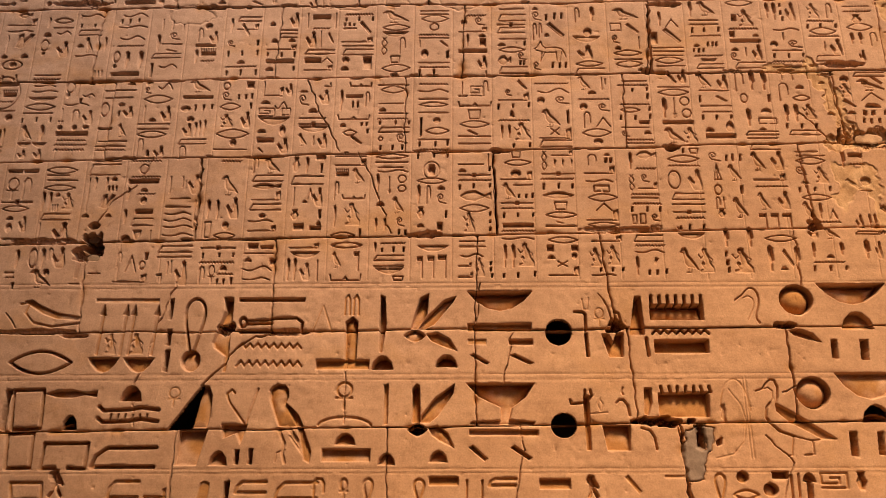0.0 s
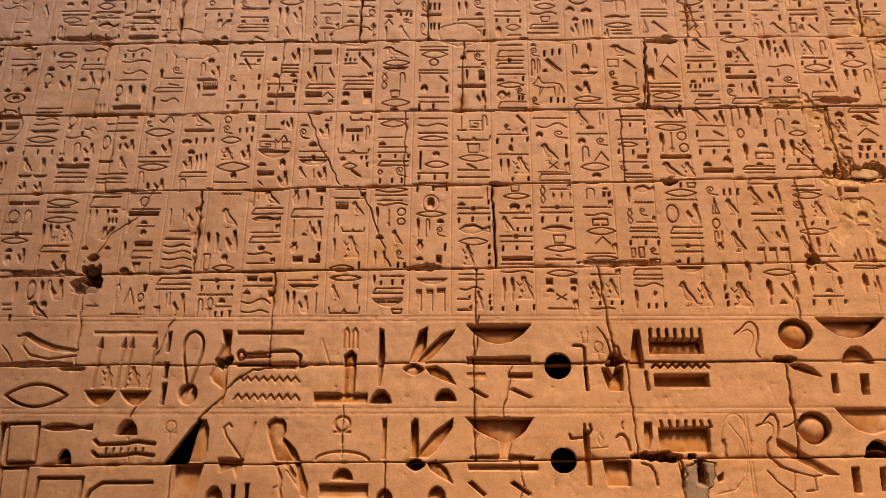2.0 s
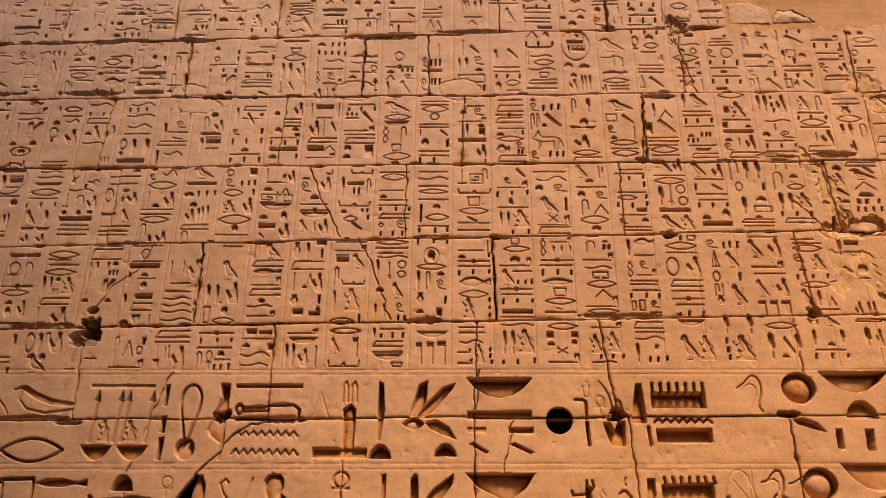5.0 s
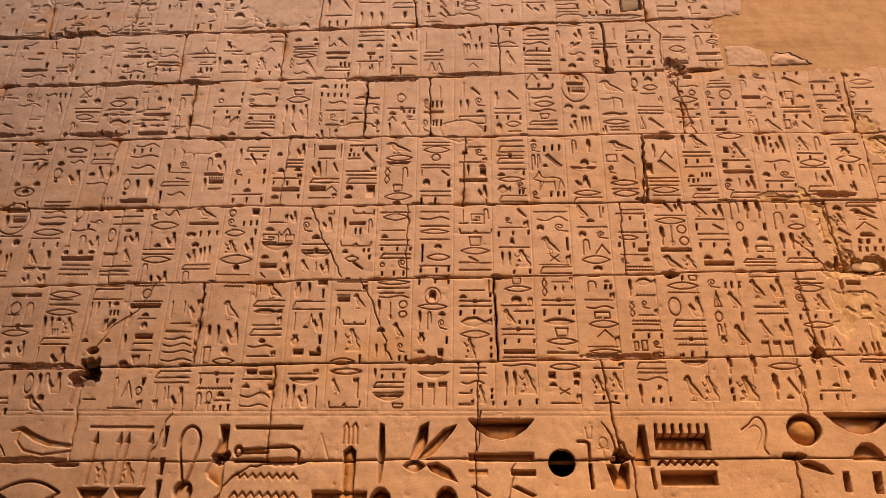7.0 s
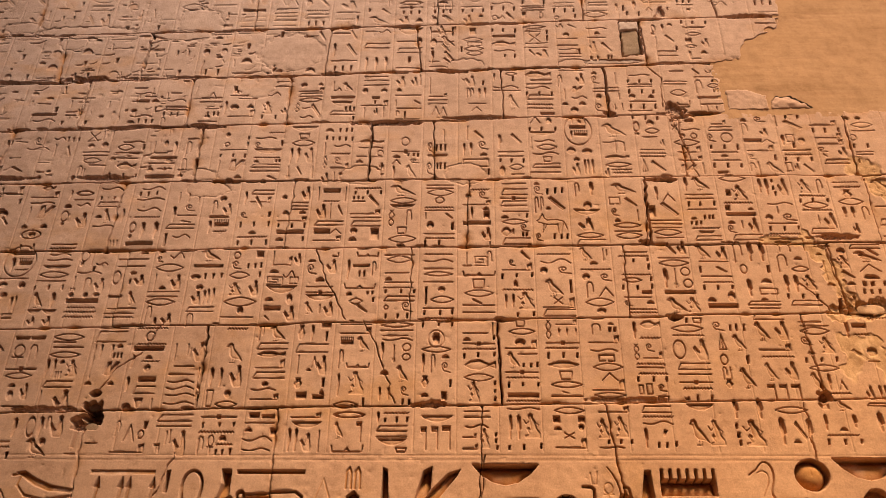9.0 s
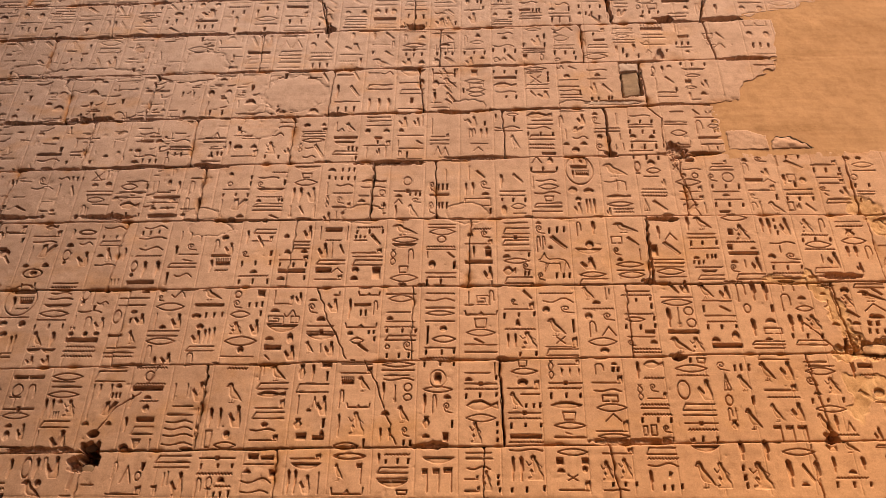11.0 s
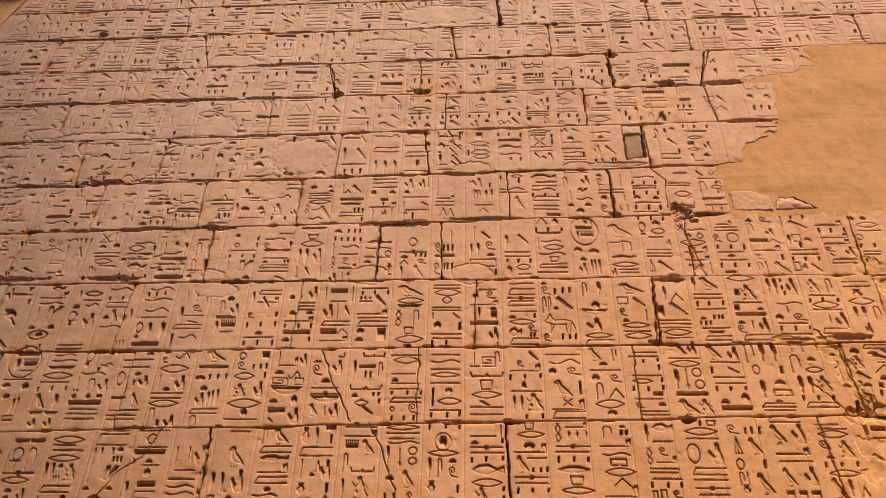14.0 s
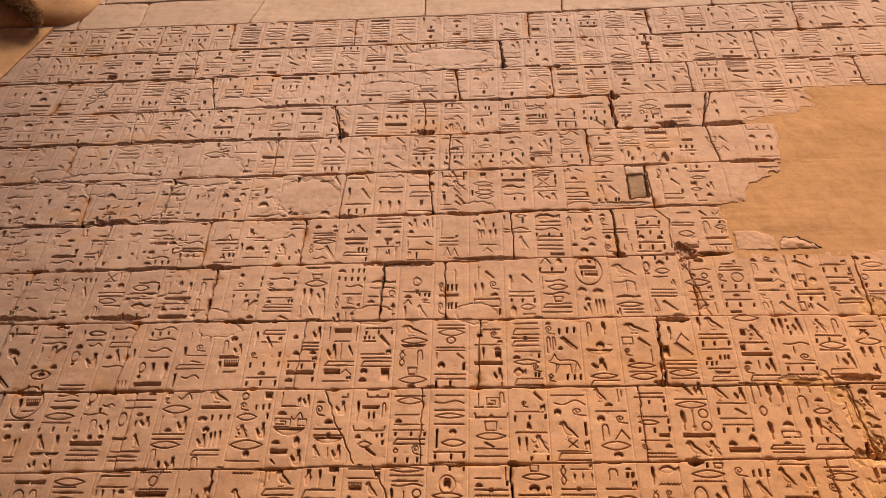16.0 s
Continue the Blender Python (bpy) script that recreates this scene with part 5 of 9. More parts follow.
sign("-", -2.57, 6.75, 0.20, 0.02)
sign("-", -2.58, 6.7, 0.22, 0.02)
sign("A", -2.51, 6.62, 0.16, 0.04)
sign("i", -2.49, 6.54, 0.02, 0.04)
sign("i", -2.43, 6.54, 0.02, 0.04)
sign("i", -2.39, 6.54, 0.02, 0.04)
sign("-", -2.56, 6.46, 0.18, 0.02)
sign("O", -4.54, 6.21, 0.06, 0.06)
sign("i", -4.36, 6.22, 0.02, 0.05)
sign("i", -4.32, 6.22, 0.02, 0.05)
sign("-", -4.58, 6.16, 0.13, 0.02)
sign("i", -4.36, 5.93, 0.02, 0.04)
sign("i", -4.34, 5.93, 0.02, 0.04)
sign("i", -4.39, 5.87, 0.02, 0.05)
sign("i", -4.36, 5.87, 0.02, 0.04)
sign("c", -4.09, 6.21, 0.08, 0.09)
sign("m", -4.14, 6.13, 0.21, 0.07)
sign("-", -4.21, 5.83, 0.20, 0.02)
sign("l", -4.24, 5.9, 0.12, 0.07)
sign("1", -3.89, 6.08, 0.04, 0.13)
sign("m", -3.9, 6.25, 0.10, 0.06)
sign("i", -3.78, 6.25, 0.02, 0.05)
sign("i", -3.73, 6.25, 0.02, 0.04)
sign("i", -3.68, 6.25, 0.02, 0.04)
sign("l", -3.76, 6.07, 0.05, 0.13)
sign("X", -3.57, 6.25, 0.09, 0.10)
sign("1", -3.45, 6.26, 0.03, 0.10)
sign("1", -3.37, 6.25, 0.04, 0.11)
sign("o", -3.56, 6.17, 0.06, 0.04)
sign("o", -3.43, 6.17, 0.06, 0.06)
sign("-", -3.59, 6.11, 0.25, 0.02)
sign("-", -3.58, 6.07, 0.23, 0.02)
sign("r", -3.57, 5.99, 0.17, 0.06)
sign("-", -3.5, 5.96, 0.15, 0.02)
sign("s", -3.6, 5.83, 0.05, 0.13)
sign("1", -3.55, 5.84, 0.03, 0.09)
sign("m", -3.23, 6.22, 0.20, 0.03)
sign("r", -3.27, 6.14, 0.15, 0.07)
sign("i", -3.04, 6.15, 0.02, 0.06)
sign("-", -3.28, 6.1, 0.25, 0.02)
sign("-", -3.27, 6.04, 0.21, 0.02)
sign("F", -3.24, 5.92, 0.18, 0.08)
sign("i", -3.3, 5.84, 0.02, 0.04)
sign("i", -3.17, 5.84, 0.02, 0.04)
sign("i", -3.05, 5.84, 0.02, 0.03)
sign("1", -2.94, 6.1, 0.03, 0.14)
sign("o", -2.84, 6.19, 0.04, 0.06)
sign("f", -2.75, 6.09, 0.05, 0.15)
sign("-", -2.91, 6.1, 0.12, 0.02)
sign("h", -2.94, 6.03, 0.25, 0.04)
sign("-", -2.94, 5.98, 0.24, 0.02)
sign("o", -2.95, 5.89, 0.06, 0.05)
sign("z", -2.85, 5.91, 0.13, 0.03)
sign("h", -2.95, 5.81, 0.27, 0.05)
sign("s", -2.63, 6.06, 0.06, 0.18)
sign("s", -2.64, 5.86, 0.06, 0.18)
sign("-", -2.62, 6.26, 0.15, 0.02)
sign("t", -2.65, 5.83, 0.05, 0.04)
sign("p", -2.27, 6.82, 0.05, 0.09)
sign("h", -2.14, 6.83, 0.12, 0.05)
sign("-", -2.29, 6.78, 0.17, 0.02)
sign("-", -2.2, 6.74, 0.18, 0.02)
sign("o", -2.27, 6.61, 0.08, 0.06)
sign("t", -2.11, 6.62, 0.07, 0.05)
sign("A", -2.28, 6.52, 0.25, 0.09)
sign("f", -2.34, 6.56, 0.04, 0.16)
sign("=", -1.93, 6.9, 0.24, 0.06)
sign("m", -1.92, 6.76, 0.12, 0.07)
sign("1", -1.74, 6.63, 0.03, 0.19)
sign("e", -1.96, 6.56, 0.10, 0.15)
sign("q", -1.78, 6.56, 0.06, 0.07)
sign("i", -1.96, 6.5, 0.02, 0.04)
sign("i", -1.83, 6.5, 0.02, 0.04)
sign("i", -1.72, 6.49, 0.02, 0.05)
sign("o", -1.61, 6.89, 0.06, 0.05)
sign("t", -1.44, 6.9, 0.05, 0.04)
sign("A", -1.62, 6.83, 0.24, 0.05)
sign("=", -1.62, 6.77, 0.23, 0.04)
sign("r", -1.61, 6.7, 0.22, 0.05)
sign("x", -1.64, 6.58, 0.04, 0.11)
sign("m", -1.57, 6.61, 0.11, 0.03)
sign("l", -1.49, 6.5, 0.11, 0.18)
sign("m", -1.58, 6.49, 0.12, 0.05)
sign("1", -1.3, 6.84, 0.03, 0.11)
sign("B", -1.2, 6.83, 0.10, 0.11)
sign("m", -1.28, 6.81, 0.07, 0.07)
sign("h", -1.3, 6.73, 0.23, 0.04)
sign("k", -1.29, 6.64, 0.20, 0.06)
sign("i", -1.16, 6.59, 0.02, 0.05)
sign("i", -1.12, 6.59, 0.02, 0.05)
sign("i", -1.08, 6.59, 0.02, 0.04)
sign("=", -1.3, 6.54, 0.24, 0.04)
sign("i", -1.08, 6.47, 0.02, 0.05)
sign("-", -0.99, 7.0, 0.23, 0.02)
sign("-", -0.99, 6.95, 0.24, 0.02)
sign("-", -0.99, 6.89, 0.24, 0.02)
sign("o", -1.0, 6.8, 0.05, 0.06)
sign("o", -0.82, 6.8, 0.06, 0.05)
sign("h", -0.9, 6.72, 0.07, 0.04)
sign("i", -0.88, 6.67, 0.02, 0.04)
sign("A", -1.0, 6.64, 0.25, 0.07)
sign("1", -0.98, 6.5, 0.02, 0.12)
sign("q", -0.88, 6.54, 0.04, 0.07)
sign("1", -0.8, 6.51, 0.03, 0.12)
sign("q", -0.68, 6.88, 0.09, 0.13)
sign("q", -0.53, 6.89, 0.06, 0.11)
sign("1", -0.45, 6.9, 0.02, 0.12)
sign("t", -0.67, 6.82, 0.05, 0.04)
sign("-", -0.68, 6.76, 0.25, 0.02)
sign("l", -0.5, 6.66, 0.07, 0.05)
sign("1", -0.68, 6.64, 0.02, 0.07)
sign("-", -0.66, 6.6, 0.23, 0.02)
sign("s", -0.67, 6.52, 0.04, 0.06)
sign("i", -0.59, 6.49, 0.02, 0.08)
sign("-", -0.67, 6.47, 0.23, 0.02)
sign("1", -0.36, 6.79, 0.03, 0.20)
sign("A", -0.35, 6.75, 0.17, 0.04)
sign("-", -0.36, 6.7, 0.18, 0.02)
sign("-", -0.36, 6.65, 0.18, 0.02)
sign("v", -0.32, 6.53, 0.07, 0.10)
sign("v", -0.25, 6.52, 0.07, 0.10)
sign("o", -2.26, 6.28, 0.04, 0.05)
sign("O", -2.26, 6.17, 0.05, 0.05)
sign("i", -2.05, 6.17, 0.02, 0.05)
sign("i", -2.05, 6.25, 0.02, 0.04)
sign("-", -2.29, 6.12, 0.25, 0.02)
sign("i", -2.29, 6.05, 0.02, 0.03)
sign("i", -2.17, 6.05, 0.02, 0.03)
sign("i", -2.06, 6.04, 0.02, 0.04)
sign("1", -2.3, 5.87, 0.04, 0.14)
sign("V", -2.19, 5.89, 0.15, 0.13)
sign("t", -2.12, 5.81, 0.07, 0.03)
sign("h", -2.26, 5.75, 0.21, 0.04)
sign("n", -1.85, 6.32, 0.15, 0.02)
sign("m", -1.97, 6.25, 0.19, 0.03)
sign("c", -1.97, 6.15, 0.07, 0.07)
sign("i", -1.73, 6.18, 0.02, 0.06)
sign("k", -1.97, 6.09, 0.26, 0.05)
sign("n", -1.96, 6.03, 0.24, 0.02)
sign("t", -1.96, 5.98, 0.05, 0.03)
sign("i", -1.76, 5.99, 0.02, 0.03)
sign("i", -1.73, 5.99, 0.02, 0.03)
sign("=", -1.98, 5.93, 0.27, 0.03)
sign("-", -1.98, 5.88, 0.27, 0.02)
sign("l", -1.82, 5.79, 0.10, 0.05)
sign("o", -1.87, 5.75, 0.05, 0.04)
sign("k", -1.64, 6.34, 0.25, 0.06)
sign("u", -1.56, 6.26, 0.09, 0.05)
sign("r", -1.62, 6.17, 0.21, 0.07)
sign("f", -1.64, 5.97, 0.04, 0.18)
sign("f", -1.58, 5.98, 0.05, 0.17)
sign("q", -1.49, 5.98, 0.08, 0.17)
sign("S", -1.65, 5.81, 0.05, 0.13)
sign("l", -1.55, 5.84, 0.05, 0.10)
sign("1", -1.41, 5.81, 0.02, 0.13)
sign("t", -1.32, 6.33, 0.08, 0.04)
sign("i", -1.19, 6.33, 0.02, 0.04)
sign("i", -1.13, 6.33, 0.02, 0.04)
sign("i", -1.08, 6.33, 0.02, 0.04)
sign("i", -1.31, 6.24, 0.02, 0.04)
sign("i", -1.25, 6.23, 0.02, 0.04)
sign("i", -1.19, 6.23, 0.02, 0.04)
sign("i", -1.13, 6.23, 0.02, 0.04)
sign("i", -1.07, 6.23, 0.02, 0.04)
sign("1", -1.32, 6.07, 0.03, 0.13)
sign("x", -1.31, 5.92, 0.03, 0.13)
sign("m", -1.22, 6.14, 0.15, 0.05)
sign("n", -1.25, 6.06, 0.18, 0.03)
sign("c", -1.21, 5.96, 0.07, 0.08)
sign("A", -1.24, 5.91, 0.16, 0.06)
sign("q", -1.32, 5.75, 0.07, 0.11)
sign("1", -1.21, 5.77, 0.02, 0.10)
sign("B", -1.16, 5.76, 0.08, 0.11)
sign("F", -0.99, 6.19, 0.23, 0.05)
sign("m", -0.99, 6.13, 0.22, 0.03)
sign("O", -0.82, 6.05, 0.06, 0.07)
sign("-", -1.0, 6.03, 0.23, 0.02)
sign("t", -1.01, 5.97, 0.07, 0.03)
sign("i", -0.78, 5.92, 0.02, 0.05)
sign("A", -1.0, 5.9, 0.25, 0.05)
sign("-", -1.01, 5.84, 0.26, 0.02)
sign("c", -1.01, 5.76, 0.05, 0.07)
sign("O", -0.6, 6.17, 0.08, 0.10)
sign("z", -0.68, 6.08, 0.25, 0.04)
sign("t", -0.67, 6.03, 0.07, 0.03)
sign("i", -0.54, 6.05, 0.02, 0.03)
sign("i", -0.49, 6.05, 0.02, 0.03)
sign("i", -0.45, 6.04, 0.02, 0.04)
sign("c", -0.51, 5.97, 0.08, 0.05)
sign("v", -0.67, 5.96, 0.07, 0.05)
sign("f", -0.67, 5.8, 0.03, 0.14)
sign("B", -0.55, 5.79, 0.10, 0.16)
sign("c", -0.35, 6.1, 0.06, 0.11)
sign("h", -0.35, 6.04, 0.18, 0.03)
sign("c", -0.36, 5.84, 0.07, 0.14)
sign("1", -0.21, 6.21, 0.02, 0.14)
sign("i", -0.28, 6.11, 0.02, 0.07)
sign("i", -0.24, 6.11, 0.02, 0.07)
sign("i", -0.2, 6.11, 0.02, 0.07)
sign("i", -0.27, 5.9, 0.02, 0.07)
sign("i", -0.24, 5.9, 0.02, 0.07)
sign("i", -0.2, 5.9, 0.02, 0.07)
sign("q", 0.0, 6.88, 0.09, 0.13)
sign("m", -0.03, 6.94, 0.05, 0.04)
sign("i", 0.16, 6.89, 0.02, 0.05)
sign("s", 0.01, 6.74, 0.03, 0.11)
sign("s", 0.04, 6.75, 0.04, 0.10)
sign("f", 0.11, 6.73, 0.04, 0.12)
sign("f", 0.17, 6.73, 0.03, 0.13)
sign("-", 0.03, 6.65, 0.16, 0.02)
sign("v", 0.06, 6.57, 0.09, 0.05)
sign("f", 0.26, 6.94, 0.03, 0.10)
sign("r", 0.39, 7.01, 0.11, 0.04)
sign("i", 0.45, 6.94, 0.02, 0.06)
sign("m", 0.27, 6.83, 0.24, 0.06)
sign("B", 0.41, 6.59, 0.09, 0.18)
sign("-", 0.27, 6.81, 0.26, 0.02)
sign("F", 0.58, 6.98, 0.25, 0.08)
sign("-", 0.63, 6.94, 0.20, 0.02)
sign("-", 0.59, 6.89, 0.24, 0.02)
sign("m", 0.58, 6.82, 0.23, 0.06)
sign("i", 0.58, 6.76, 0.02, 0.04)
sign("i", 0.7, 6.76, 0.02, 0.04)
sign("i", 0.82, 6.76, 0.02, 0.04)
sign("=", 0.59, 6.71, 0.25, 0.05)
sign("n", 0.59, 6.63, 0.24, 0.03)
sign("n", 0.59, 6.59, 0.24, 0.02)
sign("h", 0.71, 6.51, 0.13, 0.05)
sign("-", 0.91, 7.06, 0.24, 0.02)
sign("q", 1.07, 6.9, 0.08, 0.13)
sign("s", 0.89, 6.87, 0.05, 0.14)
sign("V", 1.02, 6.8, 0.11, 0.07)
sign("1", 0.94, 6.71, 0.03, 0.12)
sign("m", 1.02, 6.7, 0.14, 0.06)
sign("t", 0.92, 6.64, 0.06, 0.03)
sign("t", 1.08, 6.64, 0.07, 0.04)
sign("o", 1.0, 6.55, 0.07, 0.06)
sign("t", 1.22, 7.01, 0.06, 0.04)
sign("c", 1.22, 6.9, 0.07, 0.10)
sign("1", 1.43, 6.89, 0.04, 0.14)
sign("n", 1.23, 6.83, 0.24, 0.02)
sign("-", 1.23, 6.79, 0.24, 0.02)
sign("o", 1.25, 6.71, 0.05, 0.06)
sign("c", 1.23, 6.56, 0.09, 0.10)
sign("1", 1.46, 6.7, 0.02, 0.07)
sign("1", 1.41, 6.58, 0.02, 0.06)
sign("1", 1.48, 6.57, 0.02, 0.08)
sign("m", 1.58, 6.98, 0.20, 0.03)
sign("i", 1.56, 6.91, 0.02, 0.03)
sign("i", 1.67, 6.9, 0.02, 0.04)
sign("i", 1.78, 6.9, 0.02, 0.04)
sign("-", 1.56, 6.87, 0.23, 0.02)
sign("-", 1.56, 6.84, 0.23, 0.02)
sign("i", 1.56, 6.77, 0.02, 0.05)
sign("i", 1.68, 6.77, 0.02, 0.04)
sign("i", 1.79, 6.77, 0.02, 0.04)
sign("o", 1.56, 6.7, 0.06, 0.06)
sign("t", 1.74, 6.71, 0.06, 0.04)
sign("-", 1.56, 6.66, 0.25, 0.02)
sign("i", 1.56, 6.59, 0.02, 0.05)
sign("i", 1.68, 6.58, 0.02, 0.06)
sign("i", 1.79, 6.58, 0.02, 0.06)
sign("-", 1.54, 6.55, 0.22, 0.02)
sign("1", 0.0, 6.23, 0.03, 0.16)
sign("l", 0.08, 6.24, 0.09, 0.10)
sign("f", -0.03, 6.05, 0.03, 0.14)
sign("f", 0.03, 6.06, 0.04, 0.14)
sign("c", 0.12, 6.12, 0.09, 0.10)
sign("t", 0.13, 6.05, 0.07, 0.03)
sign("N", -0.02, 5.93, 0.23, 0.08)
sign("i", 0.2, 5.84, 0.02, 0.06)
sign("f", 0.29, 6.13, 0.05, 0.16)
sign("l", 0.42, 6.18, 0.10, 0.12)
sign("-", 0.3, 6.08, 0.23, 0.02)
sign("n", 0.3, 6.03, 0.23, 0.02)
sign("i", 0.31, 5.98, 0.02, 0.03)
sign("i", 0.41, 5.97, 0.02, 0.04)
sign("i", 0.52, 5.97, 0.02, 0.04)
sign("o", 0.31, 5.83, 0.05, 0.10)
sign("r", 0.4, 5.89, 0.13, 0.06)
sign("-", 0.42, 5.83, 0.11, 0.02)
sign("v", 0.61, 6.42, 0.09, 0.07)
sign("t", 0.75, 6.42, 0.06, 0.07)
sign("i", 0.59, 6.33, 0.02, 0.04)
sign("i", 0.7, 6.33, 0.02, 0.04)
sign("i", 0.83, 6.33, 0.02, 0.04)
sign("k", 0.59, 6.28, 0.25, 0.04)
sign("S", 0.59, 6.11, 0.04, 0.14)
sign("m", 0.64, 6.19, 0.18, 0.04)
sign("r", 0.66, 6.11, 0.18, 0.06)
sign("m", 0.62, 6.04, 0.23, 0.05)
sign("u", 0.71, 5.98, 0.08, 0.05)
sign("=", 0.61, 5.91, 0.25, 0.04)
sign("-", 0.59, 5.85, 0.27, 0.02)
sign("O", 0.92, 6.16, 0.26, 0.35)
sign("1", 0.99, 6.42, 0.02, 0.08)
sign("q", 1.05, 6.4, 0.08, 0.10)
sign("h", 0.97, 6.34, 0.15, 0.06)
sign("g", 1.01, 6.26, 0.12, 0.07)
sign("f", 0.97, 6.24, 0.03, 0.09)
sign("o", 0.93, 6.06, 0.08, 0.07)
sign("o", 1.07, 6.06, 0.09, 0.06)
sign("o", 0.99, 5.97, 0.05, 0.05)
sign("q", 0.97, 5.83, 0.07, 0.13)
sign("f", 1.07, 5.84, 0.03, 0.16)
sign("f", 1.1, 5.84, 0.03, 0.16)
sign("f", 1.14, 5.84, 0.03, 0.16)
sign("B", 1.26, 6.25, 0.23, 0.16)
sign("m", 1.27, 6.17, 0.19, 0.04)
sign("1", 1.37, 6.07, 0.02, 0.14)
sign("1", 1.44, 6.09, 0.04, 0.09)
sign("F", 1.27, 6.0, 0.22, 0.04)
sign("r", 1.27, 5.91, 0.23, 0.05)
sign("n", 1.32, 5.87, 0.18, 0.02)
sign("n", 1.33, 5.83, 0.17, 0.03)
sign("q", 1.26, 5.81, 0.04, 0.09)
sign("i", 1.56, 6.46, 0.02, 0.04)
sign("i", 1.68, 6.45, 0.02, 0.05)
sign("i", 1.79, 6.45, 0.02, 0.04)
sign("O", 1.56, 6.31, 0.06, 0.12)
sign("o", 1.57, 6.27, 0.04, 0.03)
sign("o", 1.69, 6.37, 0.07, 0.07)
sign("r", 1.67, 6.29, 0.13, 0.06)
sign("-", 1.64, 6.24, 0.13, 0.02)
sign("q", 1.79, 6.14, 0.04, 0.08)
sign("n", 1.6, 6.09, 0.22, 0.02)
sign("n", 1.59, 6.05, 0.24, 0.02)
sign("n", 1.59, 6.01, 0.23, 0.03)
sign("D", 1.59, 5.86, 0.06, 0.13)
sign("l", 1.68, 5.85, 0.13, 0.13)
sign("-", 1.98, 7.03, 0.13, 0.02)
sign("-", 1.91, 6.9, 0.22, 0.02)
sign("-", 1.91, 6.87, 0.21, 0.02)
sign("r", 1.96, 6.74, 0.15, 0.07)
sign("w", 1.89, 6.62, 0.24, 0.06)
sign("h", 2.03, 6.59, 0.09, 0.03)
sign("l", 2.2, 7.0, 0.07, 0.08)
sign("m", 2.33, 6.99, 0.12, 0.10)
sign("-", 2.21, 6.96, 0.23, 0.02)
sign("t", 2.36, 6.9, 0.07, 0.04)
sign("s", 2.2, 6.77, 0.08, 0.16)
sign("r", 2.32, 6.83, 0.11, 0.05)
sign("i", 2.37, 6.78, 0.02, 0.04)
sign("i", 2.4, 6.78, 0.02, 0.04)
sign("h", 2.21, 6.69, 0.23, 0.04)
sign("1", 2.27, 6.56, 0.03, 0.05)
sign("1", 2.36, 6.56, 0.02, 0.04)
sign("-", 2.23, 6.62, 0.21, 0.02)
sign("h", 1.91, 6.42, 0.07, 0.04)
sign("p", 2.05, 6.42, 0.08, 0.04)
sign("X", 1.92, 6.33, 0.05, 0.06)
sign("m", 2.01, 6.32, 0.16, 0.03)
sign("o", 1.98, 6.23, 0.05, 0.06)
sign("O", 2.08, 6.23, 0.06, 0.06)
sign("r", 1.92, 6.15, 0.23, 0.07)
sign("A", 1.94, 6.07, 0.21, 0.07)
sign("1", 2.03, 6.04, 0.02, 0.09)
sign("A", 1.94, 5.98, 0.21, 0.05)
sign("V", 1.93, 5.83, 0.16, 0.11)
sign("1", 2.14, 5.83, 0.02, 0.12)
sign("A", 2.29, 6.39, 0.13, 0.05)
sign("=", 2.25, 6.32, 0.22, 0.04)
sign("c", 2.23, 6.19, 0.07, 0.09)
sign("O", 2.35, 6.18, 0.11, 0.11)
sign("i", 2.24, 6.11, 0.02, 0.04)
sign("i", 2.36, 6.11, 0.02, 0.04)
sign("i", 2.48, 6.1, 0.02, 0.05)
sign("n", 2.24, 6.06, 0.24, 0.02)
sign("t", 2.32, 6.02, 0.07, 0.02)
sign("n", 2.24, 5.97, 0.25, 0.02)
sign("i", 2.24, 5.9, 0.02, 0.05)
sign("i", 2.36, 5.9, 0.02, 0.05)
sign("i", 2.48, 5.9, 0.02, 0.04)
sign("h", 2.27, 5.83, 0.09, 0.03)
sign("t", 2.56, 6.42, 0.06, 0.04)
sign("c", 2.69, 6.42, 0.10, 0.06)
sign("s", 2.55, 6.27, 0.07, 0.13)
sign("q", 2.72, 6.26, 0.07, 0.08)
sign("h", 2.56, 6.17, 0.16, 0.06)
sign("v", 2.71, 6.17, 0.12, 0.05)
sign("A", 2.57, 6.08, 0.24, 0.07)
sign("c", 2.57, 5.99, 0.06, 0.06)
sign("i", 2.8, 5.98, 0.02, 0.06)
sign("s", 2.56, 5.86, 0.06, 0.09)
sign("1", 2.63, 5.81, 0.03, 0.15)
sign("B", 2.71, 5.82, 0.14, 0.14)
sign("i", 2.98, 6.46, 0.02, 0.04)
sign("i", 3.09, 6.46, 0.02, 0.04)
sign("1", 2.86, 6.37, 0.06, 0.12)
sign("l", 2.95, 6.33, 0.17, 0.11)
sign("f", 2.89, 6.15, 0.05, 0.12)
sign("N", 2.95, 6.19, 0.07, 0.08)
sign("i", 2.99, 6.12, 0.03, 0.06)
sign("o", 3.05, 6.16, 0.06, 0.07)
sign("-", 2.89, 6.08, 0.25, 0.02)
sign("n", 2.9, 6.03, 0.24, 0.02)
sign("i", 2.89, 5.97, 0.02, 0.04)
sign("i", 3.0, 5.97, 0.02, 0.04)
sign("i", 3.12, 5.97, 0.02, 0.04)
sign("N", 2.89, 5.86, 0.05, 0.09)
sign("q", 2.96, 5.87, 0.04, 0.07)
sign("l", 3.04, 5.84, 0.09, 0.10)
sign("A", 3.19, 6.37, 0.24, 0.06)
sign("i", 3.2, 6.29, 0.02, 0.05)
sign("i", 3.31, 6.29, 0.02, 0.05)
